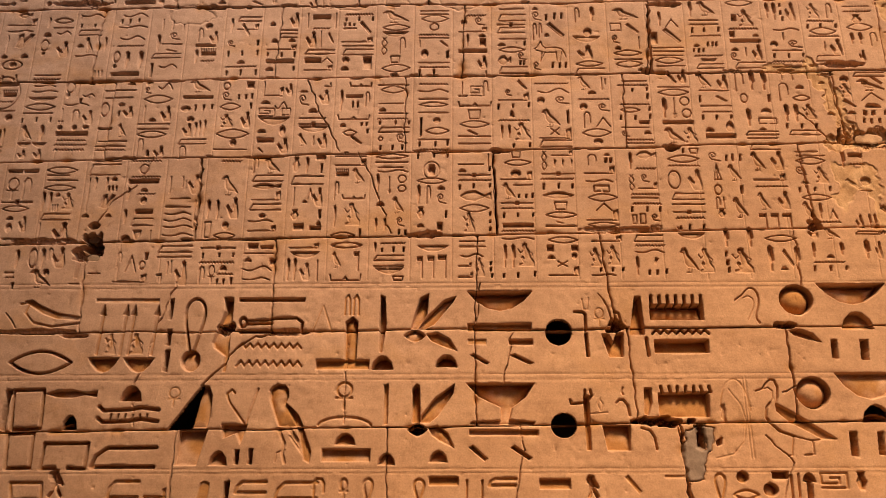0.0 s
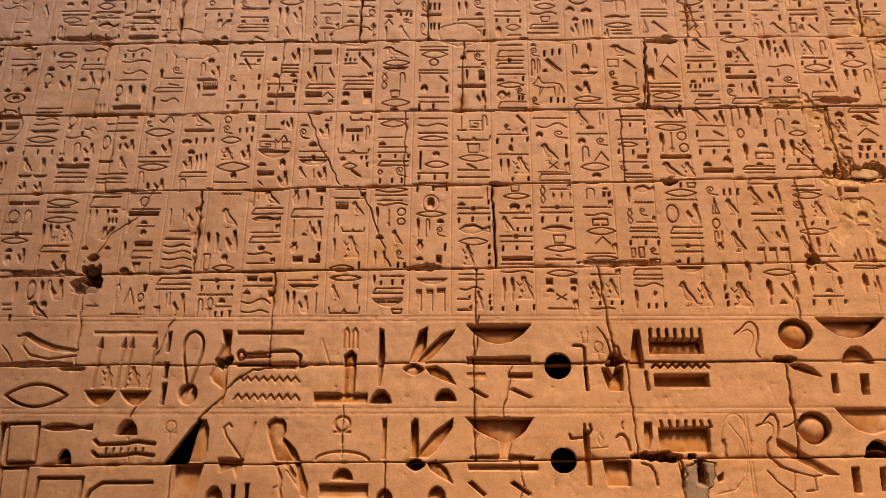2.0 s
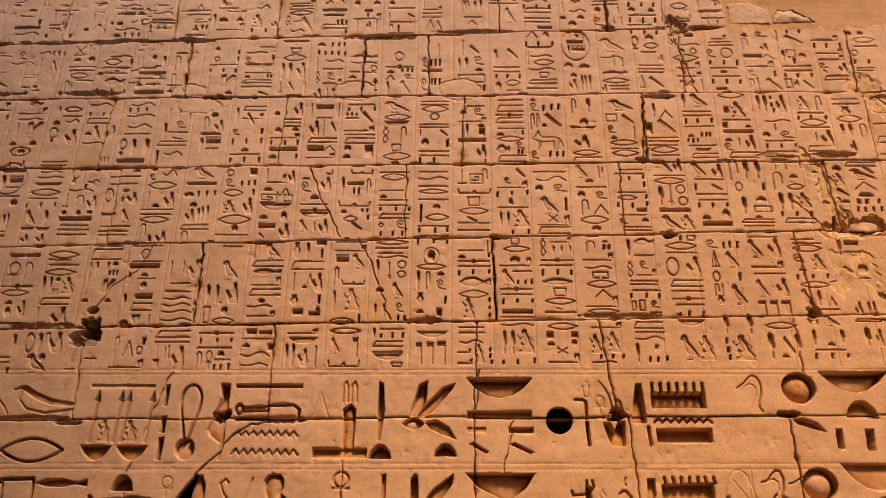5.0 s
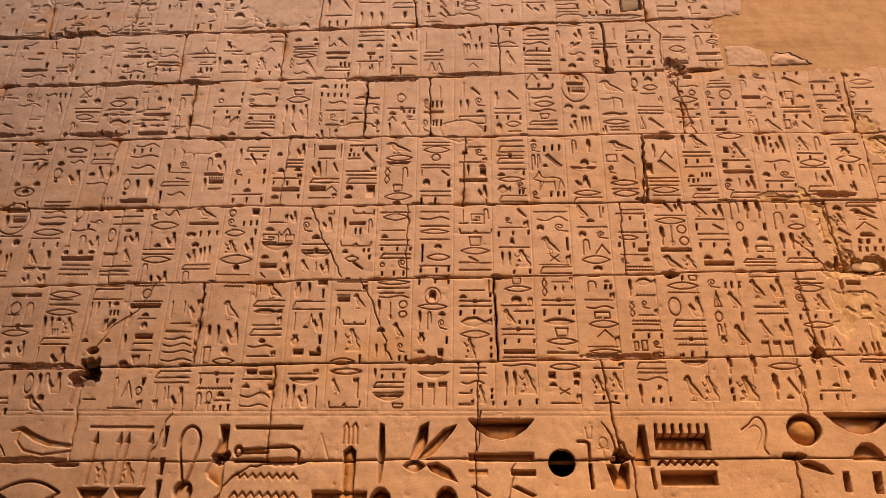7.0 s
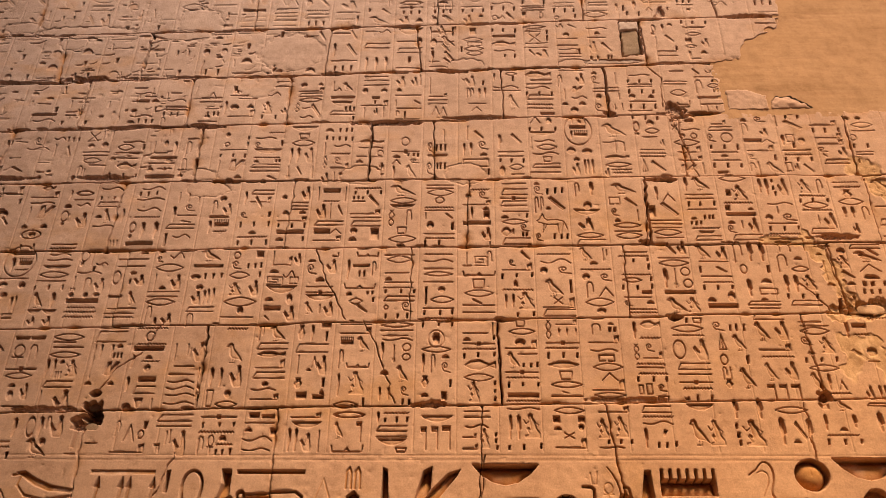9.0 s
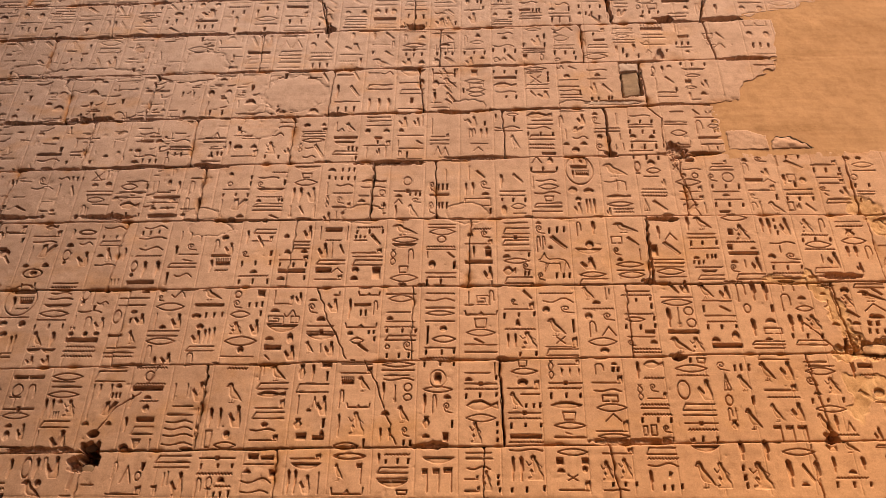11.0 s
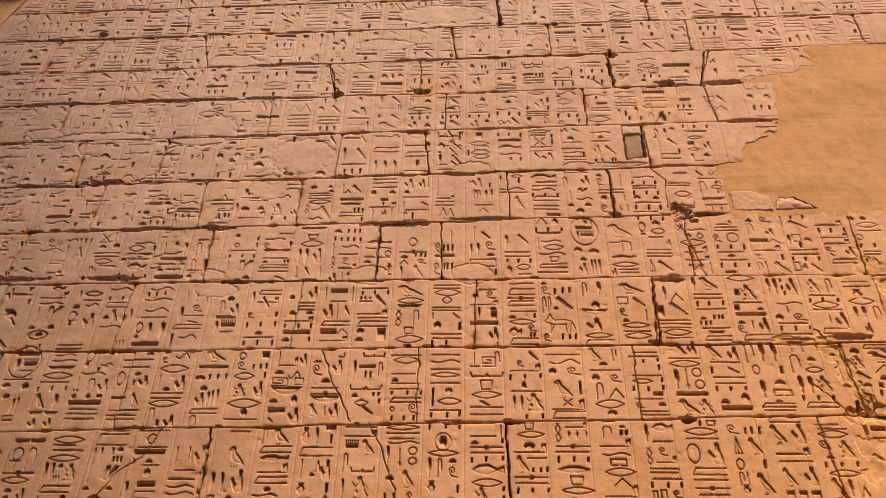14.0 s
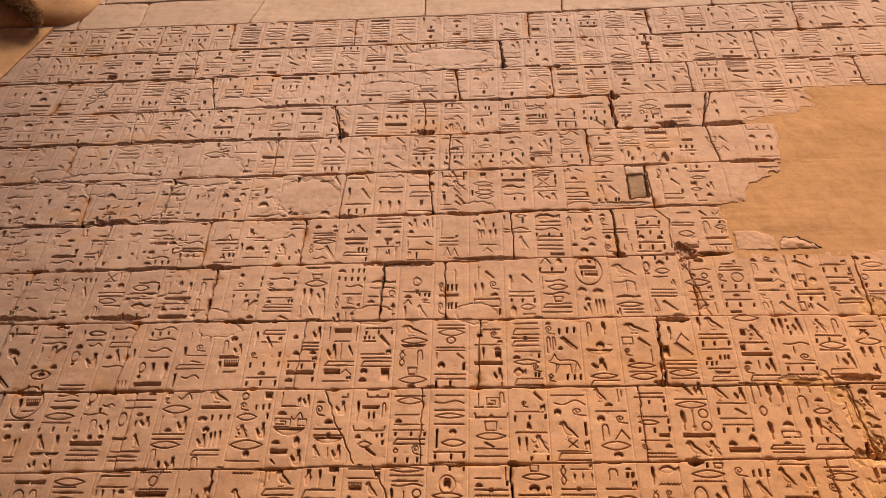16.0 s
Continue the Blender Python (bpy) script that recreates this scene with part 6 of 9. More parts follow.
sign("i", 3.43, 6.29, 0.02, 0.05)
sign("A", 3.21, 6.22, 0.24, 0.06)
sign("A", 3.22, 6.15, 0.23, 0.06)
sign("c", 3.21, 6.07, 0.08, 0.05)
sign("q", 3.38, 6.01, 0.08, 0.11)
sign("=", 3.24, 5.94, 0.22, 0.04)
sign("l", 3.24, 6.01, 0.04, 0.04)
sign("o", 3.51, 6.42, 0.05, 0.05)
sign("o", 3.62, 6.43, 0.05, 0.04)
sign("r", 3.56, 6.34, 0.20, 0.06)
sign("-", 3.56, 6.29, 0.20, 0.02)
sign("O", 3.52, 6.19, 0.06, 0.07)
sign("i", 3.53, 6.11, 0.02, 0.04)
sign("i", 3.65, 6.11, 0.02, 0.04)
sign("-", 3.54, 6.05, 0.15, 0.02)
sign("-", 3.54, 6.02, 0.14, 0.02)
sign("i", 3.54, 5.95, 0.02, 0.04)

sign("F", -0.35, 8.75, 0.19, 0.04)
sign("-", -0.36, 8.67, 0.20, 0.03)
sign("m", -0.35, 8.5, 0.11, 0.03)
sign("l", -0.22, 8.49, 0.08, 0.09)
sign("q", -0.34, 8.32, 0.07, 0.11)
sign("e", -0.25, 8.3, 0.10, 0.15)
sign("o", -0.02, 8.65, 0.04, 0.08)
sign("i", 0.1, 8.67, 0.02, 0.04)
sign("i", 0.14, 8.66, 0.02, 0.05)
sign("-", -0.04, 8.55, 0.20, 0.02)
sign("i", 0.16, 8.57, 0.02, 0.05)
sign("q", 0.01, 8.36, 0.08, 0.16)
sign("1", 0.28, 8.68, 0.02, 0.13)
sign("i", 0.33, 8.68, 0.02, 0.07)
sign("i", 0.36, 8.68, 0.02, 0.07)
sign("u", 0.42, 8.67, 0.06, 0.12)
sign("-", 0.26, 8.63, 0.23, 0.02)
sign("-", 0.25, 8.56, 0.23, 0.02)
sign("t", 0.27, 8.46, 0.06, 0.05)
sign("t", 0.43, 8.48, 0.06, 0.04)
sign("A", 0.26, 8.39, 0.22, 0.06)
sign("=", 0.26, 8.33, 0.22, 0.04)
sign("w", 0.56, 8.7, 0.23, 0.06)
sign("m", 0.57, 8.64, 0.19, 0.05)
sign("h", 0.56, 8.53, 0.12, 0.04)
sign("i", 0.7, 8.52, 0.02, 0.05)
sign("i", 0.74, 8.51, 0.02, 0.06)
sign("i", 0.77, 8.51, 0.02, 0.06)
sign("=", 0.56, 8.45, 0.24, 0.05)
sign("-", 0.56, 8.4, 0.23, 0.02)
sign("-", 0.92, 8.82, 0.17, 0.03)
sign("m", 0.96, 8.59, 0.14, 0.07)
sign("t", 0.88, 8.53, 0.07, 0.04)
sign("-", 0.88, 8.47, 0.22, 0.02)
sign("i", 1.09, 8.52, 0.02, 0.07)
sign("i", 0.9, 8.34, 0.02, 0.08)
sign("i", 0.98, 8.34, 0.02, 0.08)
sign("i", 1.09, 8.34, 0.02, 0.07)
sign("-", 0.89, 8.42, 0.22, 0.02)
sign("-", 1.18, 8.71, 0.25, 0.03)
sign("n", 1.19, 8.65, 0.25, 0.03)
sign("i", 1.2, 8.56, 0.02, 0.05)
sign("i", 1.32, 8.56, 0.02, 0.05)
sign("i", 1.43, 8.56, 0.02, 0.05)
sign("o", 1.19, 8.45, 0.04, 0.05)
sign("i", 1.27, 8.45, 0.02, 0.05)
sign("i", 1.33, 8.45, 0.02, 0.05)
sign("l", 1.3, 8.33, 0.13, 0.13)
sign("i", 1.41, 8.38, 0.02, 0.06)
sign("A", 1.55, 8.66, 0.20, 0.07)
sign("n", 1.59, 8.6, 0.15, 0.03)
sign("-", 1.59, 8.55, 0.14, 0.02)
sign("V", 1.6, 8.41, 0.12, 0.11)
sign("s", 1.5, 8.4, 0.04, 0.13)
sign("m", 1.83, 8.72, 0.21, 0.06)
sign("r", 1.83, 8.61, 0.19, 0.07)
sign("O", 1.82, 8.52, 0.05, 0.07)
sign("u", 1.94, 8.52, 0.11, 0.08)
sign("i", 1.88, 8.46, 0.02, 0.04)
sign("i", 1.95, 8.45, 0.02, 0.05)
sign("i", 2.04, 8.45, 0.02, 0.04)
sign("o", 1.85, 8.38, 0.04, 0.05)
sign("h", 2.11, 8.6, 0.29, 0.08)
sign("t", 2.32, 8.5, 0.06, 0.06)
sign("-", 2.15, 8.43, 0.22, 0.02)
sign("-", 2.16, 8.38, 0.17, 0.02)
sign("s", 2.45, 8.42, 0.05, 0.17)
sign("q", 2.63, 8.66, 0.06, 0.08)
sign("f", 2.64, 8.44, 0.05, 0.14)
sign("-", -0.37, 8.18, 0.23, 0.02)
sign("l", -0.22, 8.07, 0.08, 0.09)
sign("1", -0.34, 7.88, 0.02, 0.13)
sign("f", -0.35, 7.73, 0.02, 0.10)
sign("N", -0.21, 7.9, 0.07, 0.14)
sign("l", -0.24, 7.73, 0.09, 0.10)
sign("h", -0.01, 8.23, 0.15, 0.05)
sign("s", -0.04, 8.0, 0.04, 0.15)
sign("t", 0.08, 8.12, 0.06, 0.05)
sign("r", 0.03, 8.02, 0.14, 0.05)
sign("-", -0.04, 7.93, 0.21, 0.03)
sign("i", -0.04, 7.87, 0.02, 0.04)
sign("i", 0.06, 7.87, 0.02, 0.04)
sign("i", 0.17, 7.87, 0.02, 0.04)
sign("q", -0.02, 7.7, 0.08, 0.13)
sign("t", 0.13, 7.8, 0.05, 0.03)
sign("-", 0.26, 8.24, 0.23, 0.03)
sign("m", 0.32, 8.15, 0.16, 0.05)
sign("t", 0.36, 8.09, 0.06, 0.03)
sign("m", 0.27, 7.96, 0.22, 0.06)
sign("i", 0.26, 7.9, 0.02, 0.05)
sign("i", 0.38, 7.89, 0.02, 0.05)
sign("i", 0.49, 7.89, 0.02, 0.05)
sign("O", 0.27, 7.75, 0.06, 0.07)
sign("m", 0.33, 7.75, 0.07, 0.07)
sign("l", 0.41, 7.75, 0.09, 0.12)
sign("r", 0.62, 8.21, 0.16, 0.04)
sign("q", 0.67, 7.99, 0.10, 0.15)
sign("i", 0.8, 8.09, 0.02, 0.06)
sign("i", 0.58, 7.98, 0.02, 0.05)
sign("i", 0.8, 7.97, 0.02, 0.06)
sign("-", 0.57, 7.93, 0.24, 0.03)
sign("=", 0.57, 7.89, 0.24, 0.03)
sign("p", 0.58, 7.79, 0.04, 0.08)
sign("O", 0.75, 7.77, 0.04, 0.10)
sign("m", 0.9, 8.16, 0.21, 0.12)
sign("t", 0.9, 8.15, 0.05, 0.04)
sign("r", 0.9, 8.05, 0.17, 0.08)
sign("-", 0.9, 7.97, 0.22, 0.03)
sign("n", 0.89, 7.92, 0.22, 0.03)
sign("i", 0.9, 7.85, 0.02, 0.06)
sign("i", 1.01, 7.85, 0.02, 0.05)
sign("i", 1.1, 7.85, 0.02, 0.05)
sign("O", 0.9, 7.75, 0.06, 0.05)
sign("i", 1.11, 7.77, 0.02, 0.05)
sign("A", 1.21, 8.18, 0.24, 0.06)
sign("i", 1.32, 8.13, 0.02, 0.04)
sign("s", 1.2, 7.93, 0.04, 0.15)
sign("h", 1.33, 8.03, 0.11, 0.05)
sign("=", 1.25, 7.95, 0.21, 0.04)
sign("-", 1.21, 7.86, 0.24, 0.02)
sign("r", 1.2, 7.78, 0.25, 0.08)
sign("=", 1.52, 8.16, 0.23, 0.07)
sign("r", 1.55, 8.09, 0.15, 0.05)
sign("-", 1.53, 8.05, 0.22, 0.02)
sign("-", 1.53, 8.01, 0.22, 0.02)
sign("f", 1.53, 7.86, 0.04, 0.11)
sign("i", 1.61, 7.86, 0.02, 0.08)
sign("f", 1.7, 7.88, 0.06, 0.12)
sign("i", 1.64, 7.8, 0.02, 0.05)
sign("i", 1.76, 7.79, 0.02, 0.06)
sign("g", 1.83, 8.18, 0.23, 0.10)
sign("n", 1.83, 8.12, 0.22, 0.02)
sign("-", 1.84, 8.07, 0.23, 0.03)
sign("-", 1.83, 7.97, 0.23, 0.02)
sign("m", 1.81, 7.97, 0.09, 0.08)
sign("v", 1.85, 7.86, 0.06, 0.05)
sign("i", 2.06, 7.87, 0.02, 0.04)
sign("1", 2.18, 8.17, 0.03, 0.12)
sign("h", 2.21, 8.07, 0.11, 0.05)
sign("i", 2.17, 7.98, 0.02, 0.04)
sign("i", 2.23, 7.97, 0.02, 0.05)
sign("i", 2.29, 7.97, 0.02, 0.04)
sign("-", 2.17, 7.93, 0.16, 0.02)
sign("o", 2.26, 7.85, 0.04, 0.04)
sign("u", 2.47, 8.06, 0.10, 0.07)
sign("l", 2.6, 8.04, 0.08, 0.11)
sign("c", 2.48, 7.96, 0.10, 0.07)
sign("m", 2.52, 7.88, 0.15, 0.12)
sign("-", -0.35, 7.45, 0.23, 0.02)
sign("e", -0.29, 7.52, 0.10, 0.16)
sign("i", -0.14, 7.61, 0.02, 0.05)
sign("i", -0.14, 7.55, 0.02, 0.05)
sign("1", -0.36, 7.5, 0.02, 0.15)
sign("o", -0.35, 7.35, 0.03, 0.03)
sign("l", -0.24, 7.3, 0.09, 0.14)
sign("-", -0.36, 7.19, 0.10, 0.02)
sign("l", -0.22, 7.18, 0.07, 0.07)
sign("p", 0.04, 7.56, 0.06, 0.08)
sign("r", -0.03, 7.46, 0.20, 0.05)
sign("N", 0.02, 7.4, 0.14, 0.05)
sign("r", -0.01, 7.33, 0.19, 0.06)
sign("r", 0.01, 7.27, 0.16, 0.06)
sign("i", -0.05, 7.32, 0.02, 0.07)
sign("i", 0.26, 7.59, 0.02, 0.04)
sign("i", 0.37, 7.59, 0.02, 0.04)
sign("i", 0.49, 7.58, 0.02, 0.05)
sign("h", 0.27, 7.5, 0.23, 0.05)
sign("F", 0.26, 7.39, 0.24, 0.07)
sign("m", 0.29, 7.31, 0.20, 0.04)
sign("i", 0.38, 7.25, 0.02, 0.03)
sign("i", 0.48, 7.24, 0.02, 0.04)
sign("r", 0.58, 7.63, 0.23, 0.04)
sign("=", 0.6, 7.59, 0.16, 0.02)
sign("X", 0.64, 7.45, 0.11, 0.11)
sign("i", 0.81, 7.55, 0.02, 0.05)
sign("i", 0.81, 7.46, 0.02, 0.07)
sign("=", 0.58, 7.37, 0.24, 0.06)
sign("l", 0.63, 7.26, 0.06, 0.09)
sign("q", 0.7, 7.23, 0.12, 0.11)
sign("m", 0.92, 7.61, 0.06, 0.09)
sign("l", 1.03, 7.62, 0.09, 0.06)
sign("o", 0.98, 7.5, 0.06, 0.06)
sign("-", 0.92, 7.47, 0.20, 0.02)
sign("-", 0.91, 7.38, 0.21, 0.02)
sign("m", 0.93, 7.32, 0.20, 0.03)
sign("-", 0.93, 7.27, 0.21, 0.02)
sign("-", 0.93, 7.23, 0.21, 0.02)
sign("i", 1.12, 7.28, 0.02, 0.06)
sign("m", 1.22, 7.6, 0.20, 0.03)
sign("t", 1.29, 7.53, 0.06, 0.03)
sign("-", 1.22, 7.48, 0.18, 0.02)
sign("q", 1.23, 7.3, 0.07, 0.14)
sign("l", 1.35, 7.29, 0.10, 0.14)
sign("f", 1.22, 7.14, 0.04, 0.11)
sign("f", 1.29, 7.14, 0.03, 0.11)
sign("i", 1.4, 7.21, 0.02, 0.04)
sign("i", 1.43, 7.21, 0.02, 0.04)
sign("O", 1.87, 7.55, 0.04, 0.11)
sign("o", 1.86, 7.51, 0.03, 0.04)
sign("f", 1.96, 7.57, 0.04, 0.09)
sign("o", 2.03, 7.62, 0.05, 0.05)
sign("l", 1.99, 7.41, 0.09, 0.11)
sign("1", 1.89, 7.39, 0.02, 0.10)
sign("-", 1.9, 7.29, 0.18, 0.02)
sign("i", 2.08, 7.31, 0.02, 0.05)
sign("-", 1.9, 7.23, 0.19, 0.02)
sign("i", 2.17, 7.67, 0.02, 0.04)
sign("i", 2.28, 7.66, 0.02, 0.04)
sign("i", 2.41, 7.66, 0.02, 0.04)
sign("k", 2.18, 7.57, 0.23, 0.05)
sign("r", 2.2, 7.5, 0.15, 0.04)
sign("p", 2.19, 7.4, 0.06, 0.06)
sign("q", 2.34, 7.35, 0.07, 0.11)
sign("r", 2.18, 7.34, 0.11, 0.04)
sign("f", 2.19, 7.19, 0.04, 0.11)
sign("t", 2.32, 7.26, 0.06, 0.04)
sign("-", 2.22, 7.19, 0.09, 0.02)


# ---- the tall signs of the lower register ----
def letter(ch):
    return lambda s: draw(ch, s)


def plain_bar(s):
    s.fill((0, 0), (1, 0.03), (1, 1), (0, 0.97), deep=1.0, bulge=0.15)


def arrow(s):
    s.line((0.25, 0.0), (0.6, 0.85))
    s.fill((0.1, 0.8), (0.65, 1.0), (1.0, 0.78), deep=1.2)


def loop_sign(s):
    s.line((0.38, 0.0), (0.10, 0.52), (0.05, 0.72))
    s.arc(0.49, 0.72, 0.44, 0.28, 180, 0)
    s.line((0.93, 0.72), (0.88, 0.52), (0.56, 0.0))


def wedge(s):
    s.fill((0.25, 0.0), (0.95, 0.0), (1.0, 0.9), (0.7, 1.0), (0.45, 0.9), deep=1.0, bulge=0.3)


def blade(s):
    s.fill((0.35, 1.0), (0.8, 0.97), (1.0, 0.5), (0.6, 0.0), (0.4, 0.0), (0.25, 0.5), deep=1.0, bulge=0.2)


def hand_sign(s):
    s.oval(0.07, 0.55, 0.07, 0.32, deep=1.0, ring=True)
    s.line((0.12, 0.45), (0.52, 0.5))
    s.line((0.52, 0.75), (0.9, 0.8), (1.0, 0.55), (0.98, 0.0))
    s.fill((0.12, 0.4), (0.52, 0.45), (0.52, 0.75), (0.12, 0.7), deep=0.6, bulge=0.8)


def pillar(s):
    s.fill((0.15, 0.0), (0.9, 0.0), (0.95, 0.9), (0.6, 1.0), (0.1, 0.9), deep=1.0, bulge=0.8)


def twin_hooks(s):
    for u in (0.0, 0.55):
        s.line((u + 0.1, 0.0), (u + 0.12, 0.8), (u + 0.28, 1.0), (u + 0.4, 0.75), (u + 0.42, 0.0), wide=0.8)


def wing(s):
    s.fill((0.0, 0.9), (0.35, 1.0), (0.75, 0.65), (1.0, 0.0), (0.55, 0.25), (0.15, 0.55), deep=1.0, bulge=0.6)


def hole(s):
    s.oval(deep=1.0, bulge=0.0)


def bowl_disc(s):
    s.oval(deep=1.0, bulge=0.0)
    cx, cz = s.at(0.5, 0.5)
    q = np.hypot((s.xs - cx) / (0.5 * s.w), (s.zs - cz) / (0.5 * s.h))
    dome = s.depth * (0.12 + 0.95 * np.clip(q / 0.98, 0, 1) ** 3)
    part_of = relief[s.ks, s.is_]
    part_of[:] = np.where(q < 0.97, np.minimum(part_of, dome), part_of)


def trident(s):
    s.fill((0.72, 0.0), (0.95, 0.0), (0.88, 0.68), (0.65, 0.7), deep=1.0, bulge=0.1)
    s.line((0.75, 0.65), (0.62, 1.0)), s.line((0.82, 0.65), (0.95, 0.98)), s.line((0.78, 0.65), (0.78, 0.9))
    s.line((0.0, 0.76), (0.35, 0.72), (0.75, 0.66), wide=1.3)


def neck(s):
    s.line((0.02, 0.58), (0.12, 0.64), (0.24, 0.70), (0.33, 0.79), (0.43, 0.86), (0.53, 0.87), (0.62, 0.82), (0.68, 0.72), (0.70, 0.60), (0.68, 0.46), (0.63, 0.34), (0.58, 0.24), (0.58, 0.14), (0.66, 0.04), wide=0.5, deep=0.6)
    s.line((0.24, 0.62), (0.34, 0.66), (0.44, 0.66), (0.52, 0.62), (0.55, 0.52), (0.52, 0.40), (0.44, 0.26), (0.34, 0.12), wide=0.3, deep=0.25)


def box_sign(s):
    s.line((0.1, 0), (0, 0.98), (0.95, 1), (1, 0.02), (0.1, 0), wide=1.2)


def house(s):
    s.line((0.35, 0.02), (0.02, 0.0), (0.05, 0.98), (1, 1), (0.98, 0.0), (0.62, 0.02), wide=1.2)


def big_rib(s):
    s.line((1, 0.95), (0.22, 0.92), (0.06, 0.55), (0.0, 0.02), (0.98, 0.05), wide=1.2)


def tray(s):
    for v in (0.15, 0.75):
        s.line((0, v + 0.15), (0.08, v - 0.05), (0.5, v), (0.7, v + 0.12), (1, v), wide=1.3)
    for k in range(6):
        s.line((0.2 + 0.12 * k, 0.22), (0.22 + 0.12 * k, 0.5), wide=0.5)


def staff(s):
    s.line((0.68, 0.0), (1.0, 1.0), wide=0.8)
    s.line((0.66, 0.0), (0.1, 0.62), (0.0, 0.85), (0.15, 0.98), (0.25, 0.88), wide=0.8)


def owl(s):
    s.fill((0.05, 0.85), (0.2, 1.0), (0.55, 0.97), (0.6, 0.8), (0.85, 0.62), (1.0, 0.45), (0.6, 0.47), (0.25, 0.5), (0.1, 0.7), deep=1.5, bulge=0.8)
    s.line((0.1, 0.7), (0.05, 0.85), (0.2, 1.0), (0.55, 0.97), (0.6, 0.8), (0.85, 0.62), (1.0, 0.45), wide=0.9)
    s.line((0.3, 0.48), (0.38, 0.2), (0.15, 0.0), wide=1.0)
    s.line((0.5, 0.45), (0.95, 0.02), wide=1.2)


def bow(s):
    s.arc(0.5, 0.0, 0.5, 0.95, 172, 8)


def cup(s):
    s.fill((0, 1), (1, 1), (0.88, 0.68), (0.68, 0.42), (0.63, 0.12), (1.0, 0.06), (0.98, 0.0), (0.05, 0.0), (0.08, 0.06), (0.5, 0.1), (0.5, 0.42), (0.18, 0.68), deep=1.0, bulge=0.4)


def duck(s):
    s.fill((0.27, 0.64), (0.49, 0.52), (0.75, 0.35), (0.98, 0.21), (0.8, 0.21), (0.62, 0.31), (0.43, 0.41), (0.28, 0.54), deep=1.0, bulge=0.35)
    s.line((0.05, 0.78), (0.14, 0.81), (0.17, 0.86), (0.24, 0.92), (0.29, 0.91), (0.32, 0.82), (0.31, 0.71), (0.28, 0.64), wide=0.55, deep=0.7)
    s.line((0.1, 0.79), (0.2, 0.82), (0.25, 0.78), (0.25, 0.69), (0.2, 0.62), wide=0.3, deep=0.3)
    s.line((0.21, 0.64), (0.16, 0.58), (0.14, 0.46), (0.19, 0.39), (0.29, 0.3), (0.46, 0.24), wide=0.8, deep=0.5)
    s.line((0.46, 0.24), (0.66, 0.19), (0.83, 0.21), (0.97, 0.21), wide=0.35, deep=0.4)
    s.line((0.45, 0.24), (0.41, 0.02), (0.36, 0.01), wide=0.45, deep=0.4)
    s.line((0.68, 0.19), (0.68, 0.03), (0.56, 0.02), wide=0.45, deep=0.4)


def goose(s):
    s.fill((0.05, 0.95), (0.18, 1.0), (0.34, 0.80), (0.62, 0.55), (1.0, 0.42), (0.96, 0.30), (0.60, 0.36), (0.38, 0.52), deep=1.8, bulge=0.5)
    s.line((0.0, 0.86), (0.14, 0.9), (0.10, 0.55), (0.25, 0.22), (0.55, 0.08), (0.98, 0.20), wide=0.8)


BIG = {"goose": goose, "bar": plain_bar, "arrow": arrow, "loop": loop_sign, "wedge": wedge, "blade": blade, "hand": hand_sign,
       "pillar": pillar, "cc": twin_hooks, "wing": wing, "hole": hole, "disc": bowl_disc, "trident": trident, "neck": neck, "box": box_sign,
       "house": house, "rib": big_rib, "tray": tray, "staff": staff, "owl": owl, "bow": bow, "cup": cup, "duck": duck}
for ch in "rekionvtVRlKgFpsAUT":
    BIG[ch] = letter(ch)


def carve(kind, x, z, w, h, depth):
    BIG[kind](Sign(x, z, w, h, depth * (1.15 if depth > 0.02 else 1.0), 0.019 if depth > 0.01 else 0.01, big=True))


carve("goose", -3.41, 2.92, 0.49, 0.23, 0.014)
carve("r", -3.42, 2.58, 0.47, 0.17, 0.045)
carve("bar", -2.82, 3.13, 0.49, 0.03, 0.014)
carve("arrow", -2.78, 2.73, 0.05, 0.38, 0.03)
carve("arrow", -2.60, 2.73, 0.05, 0.38, 0.03)
carve("arrow", -2.54, 2.73, 0.05, 0.38, 0.03)
carve("arrow", -2.36, 2.73, 0.05, 0.38, 0.03)
carve("e", -2.71, 2.73, 0.09, 0.16, 0.014)
carve("e", -2.53, 2.73, 0.12, 0.16, 0.014)
carve("k", -2.82, 2.59, 0.23, 0.11, 0.048)
carve("k", -2.55, 2.59, 0.23, 0.11, 0.048)
carve("i", -2.25, 3.00, 0.04, 0.16, 0.13)
carve("i", -2.25, 2.80, 0.05, 0.12, 0.13)
carve("i", -2.25, 2.60, 0.05, 0.16, 0.13)
carve("loop", -2.12, 2.75, 0.17, 0.41, 0.045)
carve("o", -2.11, 2.60, 0.14, 0.16, 0.048)
carve("bar", -1.71, 3.14, 0.51, 0.03, 0.048)
carve("hand", -1.70, 2.90, 0.49, 0.14, 0.045)
carve("bar", -1.69, 2.89, 0.25, 0.03, 0.042)
carve("n", -1.69, 2.76, 0.48, 0.07, 0.015)
carve("n", -1.69, 2.62, 0.49, 0.08, 0.017)
carve("v", -1.13, 2.90, 0.15, 0.21, 0.006)
carve("pillar", -0.89, 2.63, 0.11, 0.39, 0.065)
carve("bar", -1.09, 2.62, 0.40, 0.07, 0.042)
carve("cc", -0.90, 3.04, 0.12, 0.15, 0.014)
carve("blade", -0.64, 2.75, 0.07, 0.44, 0.13)
carve("t", -0.67, 2.62, 0.16, 0.10, 0.1)
carve("R", -0.43, 2.83, 0.16, 0.09, 0.048)
carve("wing", -0.26, 2.76, 0.23, 0.14, 0.048)
carve("t", -0.19, 2.64, 0.16, 0.09, 0.1)
